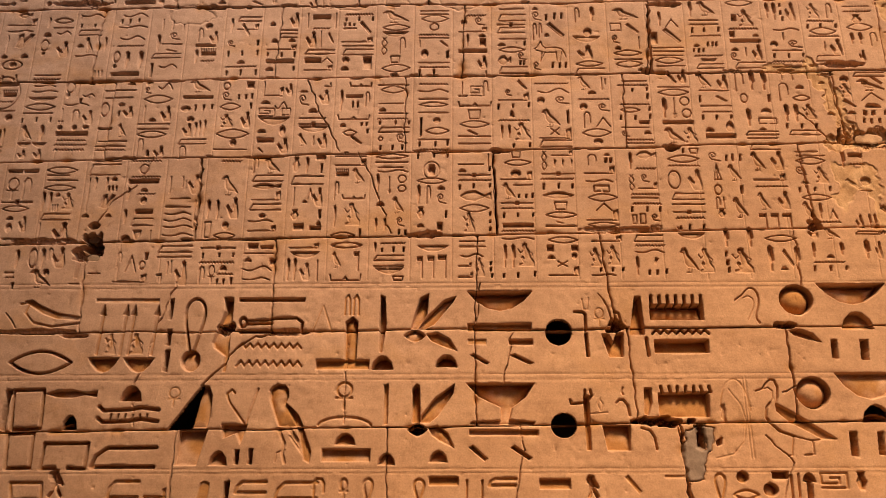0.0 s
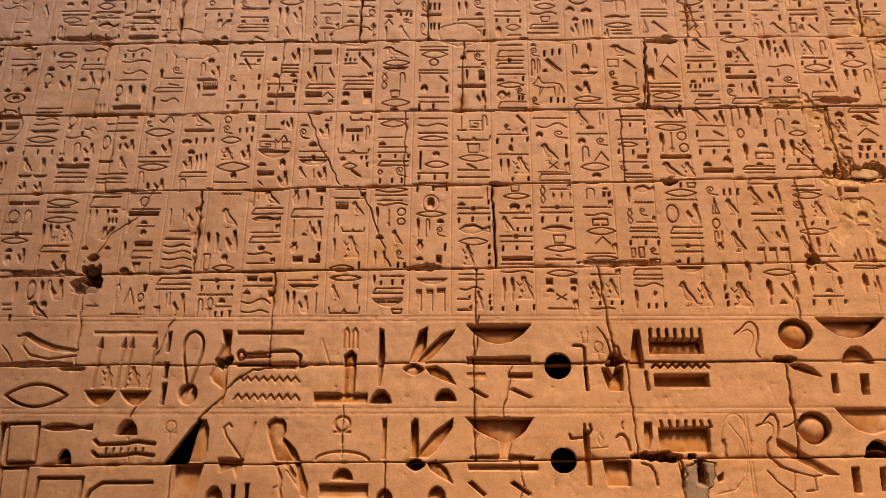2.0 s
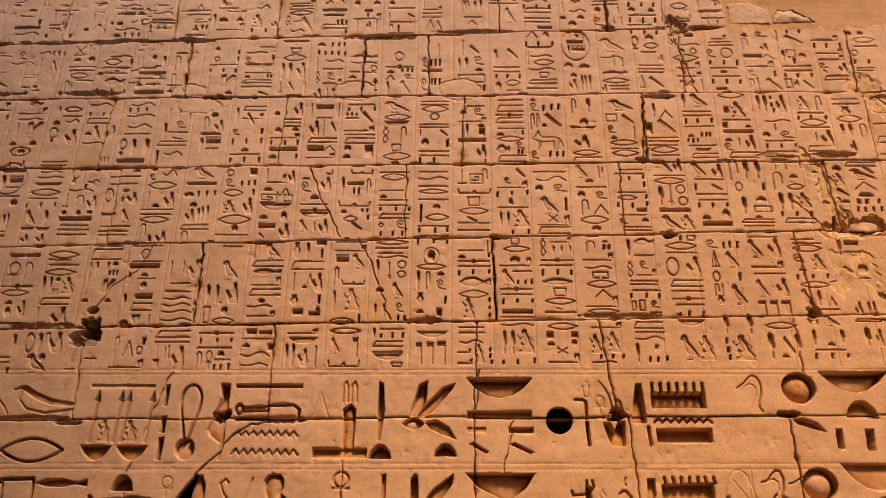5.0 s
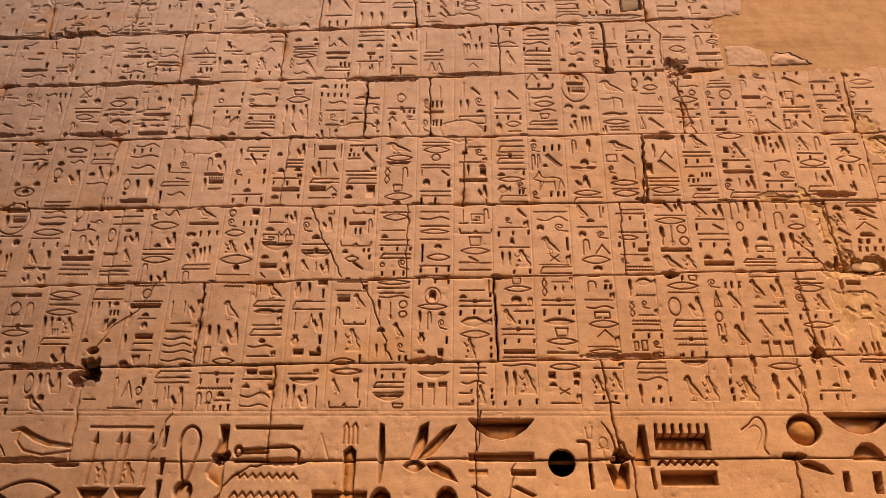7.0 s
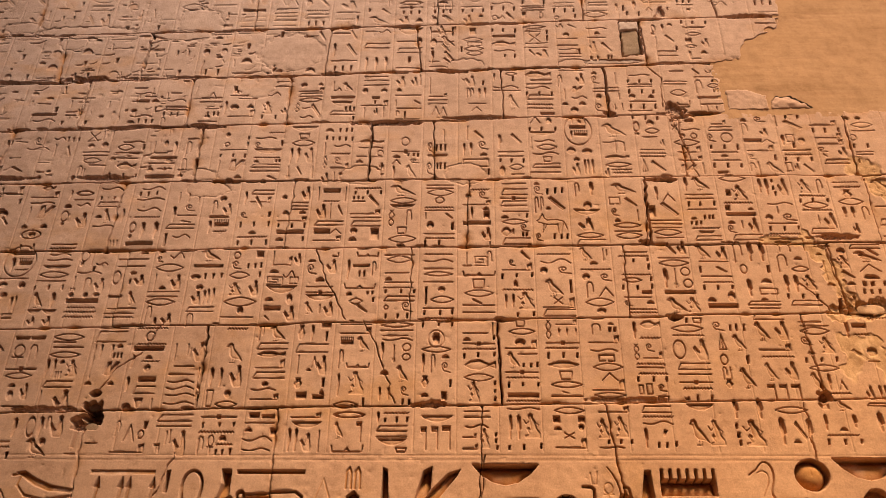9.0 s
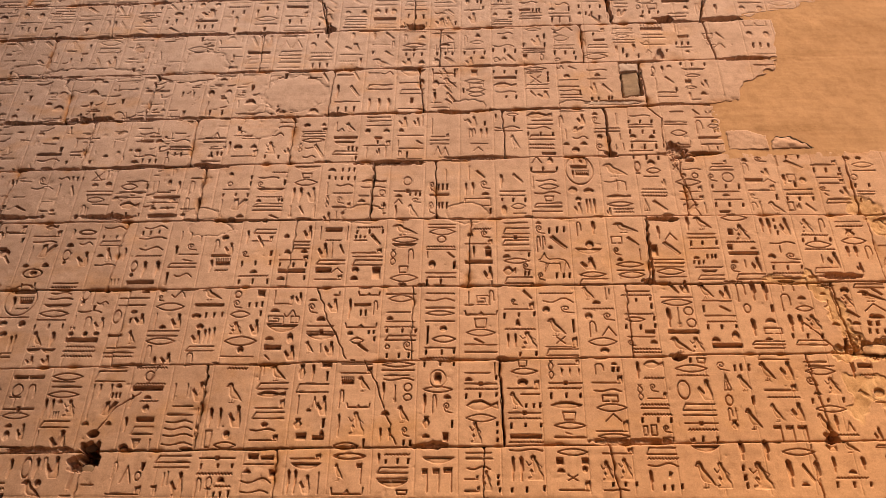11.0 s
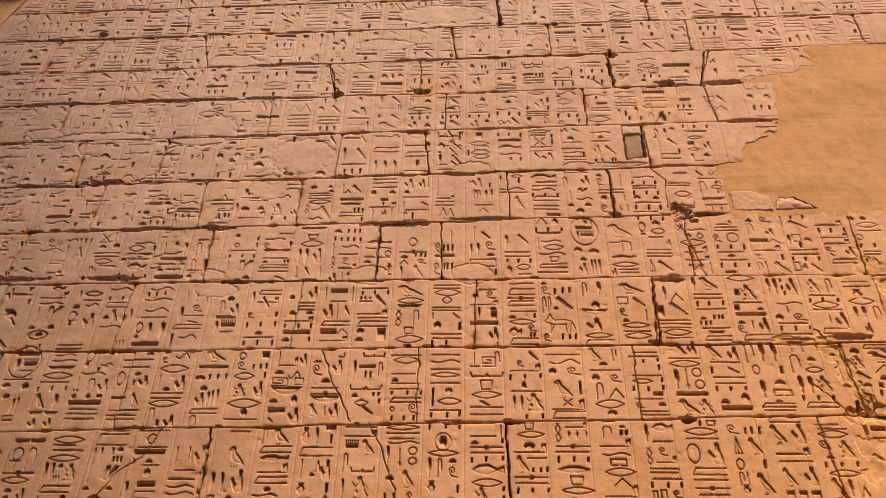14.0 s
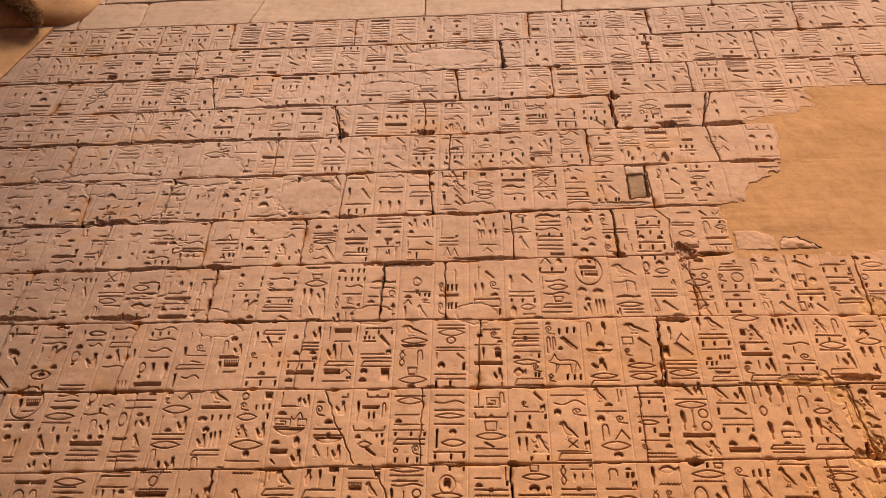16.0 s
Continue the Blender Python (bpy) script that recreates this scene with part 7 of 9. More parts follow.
carve("k", 0.05, 3.07, 0.49, 0.15, 0.1)
carve("bar", 0.05, 2.91, 0.48, 0.06, 0.042)
carve("bar", 0.05, 2.81, 0.14, 0.04, 0.014)
carve("bar", 0.36, 2.81, 0.18, 0.04, 0.048)
carve("l", 0.07, 2.66, 0.14, 0.08, 0.048)
carve("l", 0.37, 2.66, 0.17, 0.08, 0.048)
carve("hole", 0.64, 2.81, 0.19, 0.19, 0.6)
carve("K", 1.00, 2.95, 0.09, 0.14, 0.006)
carve("g", 1.43, 3.00, 0.40, 0.19, 0.1)
carve("n", 1.44, 2.88, 0.42, 0.06, 0.045)
carve("bar", 1.45, 2.75, 0.40, 0.10, 0.1)
carve("neck", 2.072, 2.961, 0.26, 0.33, 0.042)
carve("disc", 2.41, 3.04, 0.25, 0.23, 0.085)
carve("k", 2.70, 3.12, 0.51, 0.16, 0.1)
carve("t", 2.85, 2.93, 0.23, 0.13, 0.048)
carve("wing", 2.45, 2.83, 0.23, 0.10, 0.1)
carve("i", 2.74, 2.71, 0.06, 0.14, 0.13)
carve("i", 2.95, 2.70, 0.08, 0.15, 0.13)
carve("i", -3.42, 2.16, 0.06, 0.30, 0.13)
carve("box", -3.35, 2.17, 0.24, 0.29, 0.048)
carve("box", -3.34, 1.89, 0.20, 0.25, 0.045)
carve("F", -3.10, 2.40, 0.38, 0.06, 0.048)
carve("t", -2.95, 2.17, 0.11, 0.10, 0.26)
carve("t", -2.54, 2.38, 0.16, 0.11, 0.1)
carve("tray", -2.69, 2.21, 0.45, 0.14, 0.042)
carve("K", -2.19, 2.34, 0.11, 0.14, 0.006)
carve("staff", -1.74, 2.21, 0.23, 0.26, 0.014)
carve("t", -1.83, 1.92, 0.13, 0.10, 0.048)
carve("i", -1.65, 1.93, 0.04, 0.10, 0.13)
carve("i", -1.55, 1.93, 0.04, 0.11, 0.13)
carve("house", -3.07, 1.89, 0.34, 0.18, 0.048)
carve("rib", -2.69, 1.90, 0.47, 0.15, 0.048)
carve("K", -0.94, 2.33, 0.15, 0.19, 0.014)
carve("bow", -1.05, 2.20, 0.39, 0.07, 0.014)
carve("t", -0.92, 2.07, 0.15, 0.08, 0.048)
carve("bar", -1.01, 1.95, 0.35, 0.09, 0.048)
carve("bar", -0.57, 2.21, 0.03, 0.30, 0.042)
carve("R", -0.39, 2.14, 0.14, 0.08, 0.26)
carve("wing", -0.24, 2.05, 0.19, 0.16, 0.048)
carve("t", -0.23, 1.95, 0.13, 0.08, 0.048)
carve("t", -0.60, 1.93, 0.12, 0.08, 0.048)
carve("cup", 0.04, 2.22, 0.50, 0.30, 0.1)
carve("bar", 0.06, 2.14, 0.50, 0.04, 0.042)
carve("l", 0.06, 1.96, 0.13, 0.11, 0.048)
carve("l", 0.36, 1.97, 0.15, 0.10, 0.048)
carve("hole", 0.66, 2.13, 0.18, 0.17, 0.6)
carve("i", 1.70, 2.06, 0.06, 0.17, 0.13)
carve("bow", 1.89, 2.29, 0.22, 0.28, 0.006)
carve("duck", 2.132, 2.001, 0.58, 0.60, 0.042)
carve("disc", 2.45, 2.34, 0.24, 0.23, 0.085)
carve("k", 2.74, 2.41, 0.50, 0.19, 0.048)
carve("t", 2.90, 2.25, 0.21, 0.12, 0.26)
carve("i", 2.78, 2.01, 0.07, 0.17, 0.13)
carve("i", 2.98, 2.02, 0.06, 0.16, 0.13)
carve("box", -3.26, 1.67, 0.24, 0.12, 0.014)
carve("owl", -2.98, 1.70, 0.10, 0.18, 0.048)
carve("rib", -2.54, 1.69, 0.22, 0.12, 0.014)
carve("A", -2.27, 1.69, 0.15, 0.07, 0.014)
carve("wedge", -1.93, 1.68, 0.12, 0.13, 0.014)
carve("i", -1.71, 1.68, 0.05, 0.13, 0.13)
carve("rib", -1.62, 1.73, 0.22, 0.08, 0.014)
carve("rib", -1.33, 1.69, 0.30, 0.12, 0.014)
carve("s", -1.07, 1.69, 0.10, 0.14, 0.014)
carve("K", -0.87, 1.69, 0.06, 0.14, 0.014)
carve("loop", -0.70, 1.69, 0.07, 0.14, 0.014)
carve("loop", -0.34, 1.69, 0.08, 0.14, 0.014)
carve("bar", -0.23, 1.79, 0.21, 0.06, 0.042)
carve("i", 0.03, 1.69, 0.02, 0.14, 0.014)
carve("i", 0.14, 1.69, 0.02, 0.14, 0.014)
carve("rib", 0.20, 1.79, 0.19, 0.05, 0.014)
carve("bar", 0.56, 1.77, 0.22, 0.07, 0.042)
carve("owl", 0.90, 1.72, 0.07, 0.14, 0.042)
carve("l", 1.17, 1.74, 0.11, 0.13, 0.014)
carve("bar", 1.45, 1.85, 0.14, 0.02, 0.014)
carve("loop", 1.80, 1.71, 0.08, 0.17, 0.014)
carve("o", 1.96, 1.82, 0.08, 0.08, 0.042)
carve("r", 1.93, 1.71, 0.17, 0.06, 0.014)
carve("p", 2.21, 1.85, 0.11, 0.05, 0.042)
carve("o", 2.14, 1.73, 0.10, 0.09, 0.048)
carve("i", 2.33, 1.71, 0.02, 0.17, 0.014)
carve("i", 2.38, 1.72, 0.02, 0.17, 0.014)
carve("t", 2.42, 1.83, 0.09, 0.06, 0.048)
carve("i", 2.44, 1.72, 0.05, 0.12, 0.13)
carve("U", 2.55, 1.79, 0.18, 0.10, 0.014)
carve("T", 2.79, 1.78, 0.08, 0.12, 0.042)

# a deep-cut beetle in its ring, and a few signs cut deeper than the rest
beetle = Sign(-0.275, 4.175, 0.075, 0.105, 0.05, 0.008)
beetle.fill((0.2, 0.1), (0.8, 0.1), (0.9, 0.6), (0.75, 0.95), (0.25, 0.95), (0.1, 0.6), deep=1.0, bulge=0.1)
Sign(-0.305, 4.150, 0.135, 0.155, 0.012, 0.007).oval(ring=True)

# the ruled lines between the registers
for z, slope in ((3.285, 0.004), (3.25, 0.004), (2.585, 0.006), (2.545, 0.006), (1.905, 0.008), (1.875, 0.008)):
    s = Sign(-4.2, z, 8.0, 0.01, 0.0035, 0.008)
    s.line((0, -4.0 * slope / 0.01), (1, 4.0 * slope / 0.01))

def scratch(points, wide=0.008, deep=0.006):
    """A faint incised line, all that is left of a worn sign."""
    xs0, zs0 = [p[0] for p in points], [p[1] for p in points]
    s = Sign(min(xs0), min(zs0), max(xs0) - min(xs0) + 0.01, max(zs0) - min(zs0) + 0.01, deep, wide)
    s.line(*[((x - s.x) / s.w, (z - s.z) / s.h) for x, z in points])


scratch(((1.96, 2.48), (2.04, 2.37), (2.07, 2.25), (2.04, 2.11), (1.96, 2.02), (1.83, 1.99)))
scratch(((2.07, 2.56), (2.08, 1.99)))
scratch(((2.09, 2.57), (2.10, 1.99)))


def gouge(points, deep, bulge):
    """A sign of simple outline sunk into the stone."""
    xs0, zs0 = [p[0] for p in points], [p[1] for p in points]
    s = Sign(min(xs0), min(zs0), max(xs0) - min(xs0), max(zs0) - min(zs0), deep * 1.3, 0.019, big=True)
    s.fill(*[((x - s.x) / s.w, (z - s.z) / s.h) for x, z in points], deep=1.0, bulge=bulge)


# the broken blade beside the long crack: a black cleft, the hollowed blade, and its stump below the joint
gouge(((-1.92, 2.50), (-1.95, 2.38), (-1.98, 2.18), (-2.16, 2.17), (-2.08, 2.28), (-1.98, 2.43)), 0.42, 0.0)
gouge(((-1.95, 2.44), (-1.92, 2.49), (-1.88, 2.49), (-1.85, 2.42), (-1.85, 2.28), (-1.87, 2.185), (-1.99, 2.185), (-1.97, 2.29)), 0.050, 0.62)
gouge(((-2.07, 2.165), (-1.86, 2.17), (-1.89, 2.05), (-1.92, 1.92), (-2.08, 1.92)), 0.065, 0.3)
gouge(((-1.76, 2.21), (-1.57, 2.21), (-1.59, 2.14), (-1.61, 2.07), (-1.65, 2.15), (-1.74, 2.11)), 0.045, 0.35)
gouge(((-1.825, 3.17), (-1.755, 3.17), (-1.75, 2.96), (-1.84, 2.96), (-1.81, 3.07)), 0.085, 0.2)
gouge(((-1.86, 2.91), (-1.76, 2.91), (-1.755, 2.72), (-1.77, 2.60), (-1.79, 2.60), (-1.785, 2.72), (-1.87, 2.78), (-1.885, 2.82)), 0.040, 0.5)
gouge(((1.32, 3.18), (1.36, 3.18), (1.38, 2.89), (1.27, 2.89)), 0.1, 0.25)
scratch(((1.39, 2.86), (1.40, 2.73)), 0.02, 0.07)
gouge(((1.06, 2.89), (1.11, 2.89), (1.14, 2.82), (1.17, 2.90), (1.22, 2.90), (1.21, 2.72), (1.11, 2.72)), 0.085, 0.3)
scratch(((1.16, 3.06), (1.19, 3.05), (1.21, 2.97), (1.23, 2.95)), 0.016, 0.02)
scratch(((0.86, 3.06), (0.92, 3.06), (0.94, 3.04), (0.94, 2.92)), 0.018, 0.05)
gouge(((0.93, 2.90), (0.95, 2.90), (0.96, 2.72), (0.94, 2.72)), 0.1, 0.0)
scratch(((0.92, 3.16), (0.93, 3.08), (0.96, 3.08), (0.97, 3.17)), 0.01, 0.008)
scratch(((1.14, 2.38), (1.16, 2.40), (1.19, 2.40), (1.22, 2.36), (1.23, 2.29)), 0.016, 0.025)
scratch(((1.19, 2.49), (1.18, 2.46), (1.19, 2.44)), 0.012, 0.015)
gouge(((1.03, 2.22), (1.23, 2.22), (1.22, 2.04), (1.06, 2.04)), 0.07, 0.3)
gouge(((1.35, 2.49), (1.40, 2.49), (1.40, 2.38), (1.37, 2.29), (1.34, 2.30)), 0.05, 0.35)
gouge(((1.45, 2.45), (1.82, 2.46), (1.81, 2.28), (1.45, 2.28)), 0.075, 0.3)
scratch(((1.47, 2.50), (1.48, 2.45)), 0.017, 0.05)
scratch(((1.53, 2.50), (1.54, 2.45)), 0.017, 0.05)
scratch(((1.59, 2.50), (1.59, 2.45)), 0.017, 0.05)
scratch(((1.65, 2.50), (1.65, 2.45)), 0.017, 0.05)
scratch(((1.71, 2.50), (1.71, 2.46)), 0.017, 0.05)
scratch(((1.76, 2.50), (1.77, 2.46)), 0.017, 0.05)
scratch(((1.82, 2.50), (1.83, 2.46)), 0.017, 0.05)
scratch(((1.31, 2.20), (1.37, 2.18), (1.40, 2.13), (1.41, 2.05)), 0.014, 0.03)
gouge(((0.90, 2.43), (0.94, 2.43), (0.94, 2.04), (0.91, 2.04)), 0.07, 0.1)
scratch(((0.91, 2.47), (0.91, 2.38)), 0.014, 0.05)
scratch(((0.95, 2.47), (0.96, 2.43), (0.93, 2.38)), 0.014, 0.04)
scratch(((0.80, 2.40), (0.81, 2.37), (0.91, 2.38)), 0.015, 0.04)
scratch(((1.02, 2.41), (1.00, 2.37), (1.02, 2.32), (1.04, 2.37), (1.02, 2.40)), 0.009, 0.007)
scratch(((0.95, 2.30), (1.07, 2.31)), 0.009, 0.007)
gouge(((-0.38, 2.93), (-0.35, 3.04), (-0.31, 3.17), (-0.25, 3.2), (-0.26, 3.04), (-0.33, 2.93)), 0.09, 0.45)
gouge(((-0.33, 2.93), (-0.25, 3.03), (-0.13, 3.15), (-0.04, 3.18), (-0.06, 3.14), (-0.2, 2.97), (-0.27, 2.93)), 0.07, 0.5)
gouge(((-0.36, 2.23), (-0.36, 2.47), (-0.33, 2.51), (-0.31, 2.5), (-0.3, 2.28), (-0.3, 2.23)), 0.1, 0.2)
gouge(((-0.3, 2.23), (-0.29, 2.28), (-0.19, 2.41), (-0.05, 2.51), (-0.06, 2.44), (-0.17, 2.28), (-0.23, 2.23)), 0.07, 0.5)
gouge(((-1.42, 2.46), (-1.40, 2.49), (-1.37, 2.505), (-1.31, 2.50), (-1.285, 2.47), (-1.28, 2.41), (-1.30, 2.37), (-1.25, 2.33), (-1.20, 2.28), (-1.16, 2.20), (-1.26, 2.195), (-1.34, 2.20), (-1.385, 2.31), (-1.415, 2.39)), 0.040, 0.78)
gouge(((-1.30, 2.37), (-1.25, 2.33), (-1.20, 2.28), (-1.16, 2.20), (-1.21, 2.20), (-1.27, 2.31)), 0.055, 0.4)
scratch(((-1.34, 2.18), (-1.29, 2.08), (-1.30, 2.01), (-1.28, 1.94)), 0.022, 0.014)
scratch(((-1.26, 2.18), (-1.18, 2.08), (-1.11, 1.97)), 0.030, 0.016)
gouge(((-1.2, 2.19), (-1.16, 2.19), (-1.09, 2.02), (-1.1, 1.94), (-1.14, 1.96)), 0.035, 0.4)
scratch(((-1.25, 2.13), (-1.11, 1.95)), 0.014, 0.014)
scratch(((-1.28, 2.03), (-1.34, 2.01), (-1.35, 1.95)), 0.01, 0.008)


# ---- age: rubbed-out discs, cracks, holes and crumbled places ----
def rub_out(x, z, rx, rz, leave=0.004):
    ks, is_, xs, zs = window(x - 1.2 * rx, z - 1.2 * rz, x + 1.2 * rx, z + 1.2 * rz)
    q = np.hypot((xs - x) / rx, (zs - z) / rz) + 0.25 * small[ks, is_]
    k = np.clip((1 - q) * 9, 0, 1)
    part = relief[ks, is_]
    part[:] = part * (1 - k) + leave * k
    part += 0.009 * np.exp(-((q - 1.0) / 0.06) ** 2).astype(np.float32)
    pigment_shade[ks, is_] *= (1 - k)


def abrade(x0, z0, x1, z1, count, seed):
    """Short shallow scars and pits left of signs that the weather has all but taken."""
    g = np.random.default_rng(seed)
    for _ in range(count):
        x, z = g.uniform(x0, x1), g.uniform(z0, z1)
        j = np.round((x - MIDDLE) / PITCH) * PITCH + MIDDLE
        x = j + np.clip(x - j, -0.11, 0.11)
        w, h = g.uniform(0.02, 0.13), g.uniform(0.012, 0.05)
        s = Sign(x - w / 2, z, w, h, g.uniform(0.006, 0.016), g.uniform(0.005, 0.011), soft=0.009)
        kind = g.integers(0, 5)
        if kind < 2:
            s.line((0, g.uniform(0.3, 0.7)), (1, g.uniform(0.3, 0.7)))
        elif kind == 2:
            s.line((0.5, -0.5), (g.uniform(0.3, 0.7), 1.5))
        elif kind == 3:
            s.line((0, 0), (0.6, 0.2), (1, 1))
        else:
            s.oval(ru=0.3, rv=0.5)


abrade(-5.6, 6.5, -2.4, 7.05, 120, 31)
abrade(-5.6, 7.0, -1.6, 7.66, 170, 32)
abrade(-5.6, 7.6, -2.2, 8.2, 90, 33)
abrade(-5.8, 8.2, -2.0, 9.3, 90, 34)
abrade(-4.8, 5.85, -2.6, 6.45, 50, 35)


rub_out(-2.05, 6.93, 0.2, 0.17)
rub_out(-2.75, 7.74, 0.24, 0.23)
rub_out(-4.02, 7.52, 0.15, 0.12)
rub_out(-2.75, 8.86, 0.3, 0.11)
rub_out(0, 7.14, 0.18, 0.09)
rub_out(-0.95, 5.84, 0.19, 0.1)
rub_out(0, 5.85, 0.19, 0.11)
rub_out(-2.45, 5.84, 0.17, 0.08)
rub_out(-2.35, 5.7, 0.2, 0.09)
rub_out(1.05, 7.15, 0.14, 0.06)
rub_out(-4.6, 7.72, 0.2, 0.08)
rub_out(-1.75, 7.35, 0.33, 0.24)
rub_out(-0.35, 9.65, 0.55, 0.17)
rub_out(-1, 9.1, 0.33, 0.1)
rub_out(2.9, 7.02, 0.5, 0.2)
rub_out(-2.9, 7.6, 0.3, 0.07)
rub_out(-3.9, 7.65, 0.5, 0.09)


def crack(points, wide=0.0045, deep=0.05, seed=0):
    g = np.random.default_rng(seed)
    line = []
    for (ax, az), (bx, bz) in zip(points, points[1:]):
        n = max(2, int(math.hypot(bx - ax, bz - az) / 0.05))
        for k in range(n):
            line.append((ax + (bx - ax) * k / n + g.normal(0, 0.008), az + (bz - az) * k / n + g.normal(0, 0.006)))
    line.append(points[-1])
    for a, b in zip(line, line[1:]):
        ks, is_, xs, zs = window(min(a[0], b[0]) - 0.03, min(a[1], b[1]) - 0.03, max(a[0], b[0]) + 0.03, max(a[1], b[1]) + 0.03)
        d = d_seg(xs, zs, *a, *b) - wide * g.uniform(0.25, 0.8)
        part = relief[ks, is_]
        np.maximum(part, (deep * np.clip(0.5 - d / 0.005, 0, 1)).astype(np.float32), out=part)


crack(((-1.29, 5.05), (-1.21, 4.86), (-0.99, 4.4)), seed=0)
crack(((-0.84, 4.38), (-0.73, 4.19), (-0.55, 3.69)), seed=1)
crack(((-2.92, 3.77), (-2.8, 3.98), (-2.63, 4.1), (-2.5, 4.36)), seed=2)
crack(((0.13, 3.3), (0.14, 3.1), (0.1, 2.92)), seed=3)
crack(((-2.21, 3.3), (-2.26, 3.1), (-2.33, 2.91), (-2.45, 2.46), (-2.42, 2.2)), seed=4)
crack(((-0.86, 2.9), (-0.86, 2.22)), seed=5)
crack(((0.4, 2.91), (0.31, 2.51), (0.3, 2.24)), seed=6)
crack(((0.43, 2.21), (0.46, 2.03), (0.42, 1.9), (0.4, 1.6)), seed=7)
crack(((2.21, 2.16), (2.37, 1.96), (2.26, 1.65)), seed=8)
crack(((2.59, 3.7), (2.59, 3.27)), seed=9)
crack(((1.78, 7.11), (1.89, 6.95), (1.87, 6.6)), seed=10)
crack(((1.92, 6.5), (2.03, 6.1), (2.1, 5.8)), seed=11)
crack(((2.71, 4.41), (2.77, 3.75)), seed=12)
crack(((2.75, 4.75), (3.0, 4.45)), seed=13)
crack(((2.347, 2.466), (2.452, 2.506)), seed=14)
crack(((-3.5, 3.05), (-3.42, 2.93)), seed=15)
crack(((1.05, 3.2), (1.17, 2.95)), seed=16)
crack(((3.05, 5.1), (3.12, 4.5)), seed=17)
crack(((-1.41, 2.89), (-1.56, 2.86), (-1.69, 2.79), (-1.75, 2.72), (-1.77, 2.67), (-1.86, 2.58), (-1.94, 2.49)), 0.008, 0.10, seed=40)
# joints that have opened
crack(((0.305, 9.9), (0.33, 9.42)), 0.024, 0.13, seed=60)
crack(((1.52, 8.8), (1.54, 8.36)), 0.02, 0.13, seed=61)
crack(((-2.49, 6.4), (-2.5, 5.86)), 0.018, 0.13, seed=62)
crack(((-0.88, 6.43), (-0.89, 5.84)), 0.012, 0.13, seed=63)
crack(((-2.11, 4.34), (-2.11, 3.66)), 0.012, 0.13, seed=64)
crack(((1.6, 5.76), (1.59, 5.13)), 0.013, 0.13, seed=65)
crack(((0.26, 4.38), (0.28, 3.7)), 0.008, 0.13, seed=66)
crack(((-1.58, 8.7), (-1.5, 8.26)), 0.01, 0.13, seed=67)
crack(((-3.72, 6.98), (-3.73, 6.42)), 0.01, 0.13, seed=68)
crack(((-3.21, 7.6), (-3.24, 7.0)), 0.012, 0.13, seed=69)
crack(((1.35, 7.08), (1.36, 6.52)), 0.012, 0.13, seed=70)
crack(((2.47, 8.3), (2.6, 8.85)), 0.012, 0.13, seed=71)
crack(((1.6, 2.22), (1.62, 1.6)), 0.018, 0.13, seed=72)
crack(((-4.35, 9.3), (-4.6, 8.8)), 0.009, 0.10, seed=73)
crack(((2.46, 6.84), (2.45, 6.56)), 0.018, 0.13, seed=74)


def hollow(x, z, rx, rz, deep, rough=None):
    """A broken-out place with a ragged rim; long shallow ones along a joint are smoother."""
    rough = rough or (0.9 if rz > 0.036 else 0.55)
    ks, is_, xs, zs = window(x - rx * 1.5, z - rz * 1.5, x + rx * 1.5, z + rz * 1.5)
    q = np.hypot((xs - x) / rx, (zs - z) / rz) + rough * (1.0 * small[ks, is_] + 0.8 * middle[ks, is_])
    k = np.clip((1 - q) * 4, 0, 1)
    part = relief[ks, is_]
    np.maximum(part, ((1.5 if rz > 0.036 or rx < 0.15 else 0.8) * deep * k * (1 + 0.5 * tiny[ks, is_])).astype(np.float32), out=part)


hollow(-2.93, 3.6, 0.085, 0.13, 0.14)
hollow(-2.93, 3.76, 0.05, 0.04, 0.1)
hollow(-3.02, 3.52, 0.06, 0.06, 0.05)
hollow(0.29, 4.4, 0.07, 0.025, 0.09)
hollow(1.7, 4.42, 0.055, 0.03, 0.09)
hollow(1.55, 5.12, 0.06, 0.03, 0.06)
hollow(1.76, 5.765, 0.14, 0.026, 0.12)
hollow(-1.79, 2.93, 0.085, 0.04, 0.18)
hollow(-3.25, 2.90, 0.32, 0.022, 0.03)
hollow(-2.95, 2.87, 0.10, 0.02, 0.03)
hollow(1.17, 2.96, 0.07, 0.05, 0.1)
hollow(2.43, 2.96, 0.11, 0.03, 0.1)
hollow(1.46, 2.25, 0.20, 0.040, 0.14)
hollow(1.56, 8.85, 0.07, 0.09, 0.1)
hollow(0.33, 9.45, 0.04, 0.06, 0.09)
hollow(-2.43, 6.4, 0.16, 0.022, 0.08)
hollow(1.35, 6.54, 0.06, 0.03, 0.07)
hollow(-0.55, 8.3, 0.12, 0.04, 0.08)
hollow(-1.49, 8.27, 0.05, 0.06, 0.08)
hollow(2.1, 8.36, 0.1, 0.06, 0.07)
hollow(2.75, 8.35, 0.3, 0.03, 0.09)
hollow(3.15, 5.17, 0.22, 0.035, 0.05)
hollow(3.3, 4.5, 0.15, 0.06, 0.03)
hollow(2.76, 3.75, 0.06, 0.06, 0.06)
hollow(-4.4, 9.38, 0.1, 0.06, 0.05)
hollow(0.97, 9.4, 0.06, 0.04, 0.06)
hollow(-0.78, 6.43, 0.35, 0.03, 0.035)
hollow(0.1, 6.49, 0.35, 0.025, 0.03)
hollow(1.3, 3.72, 0.35, 0.03, 0.025)
hollow(-0.3, 3.68, 0.16, 0.03, 0.05)
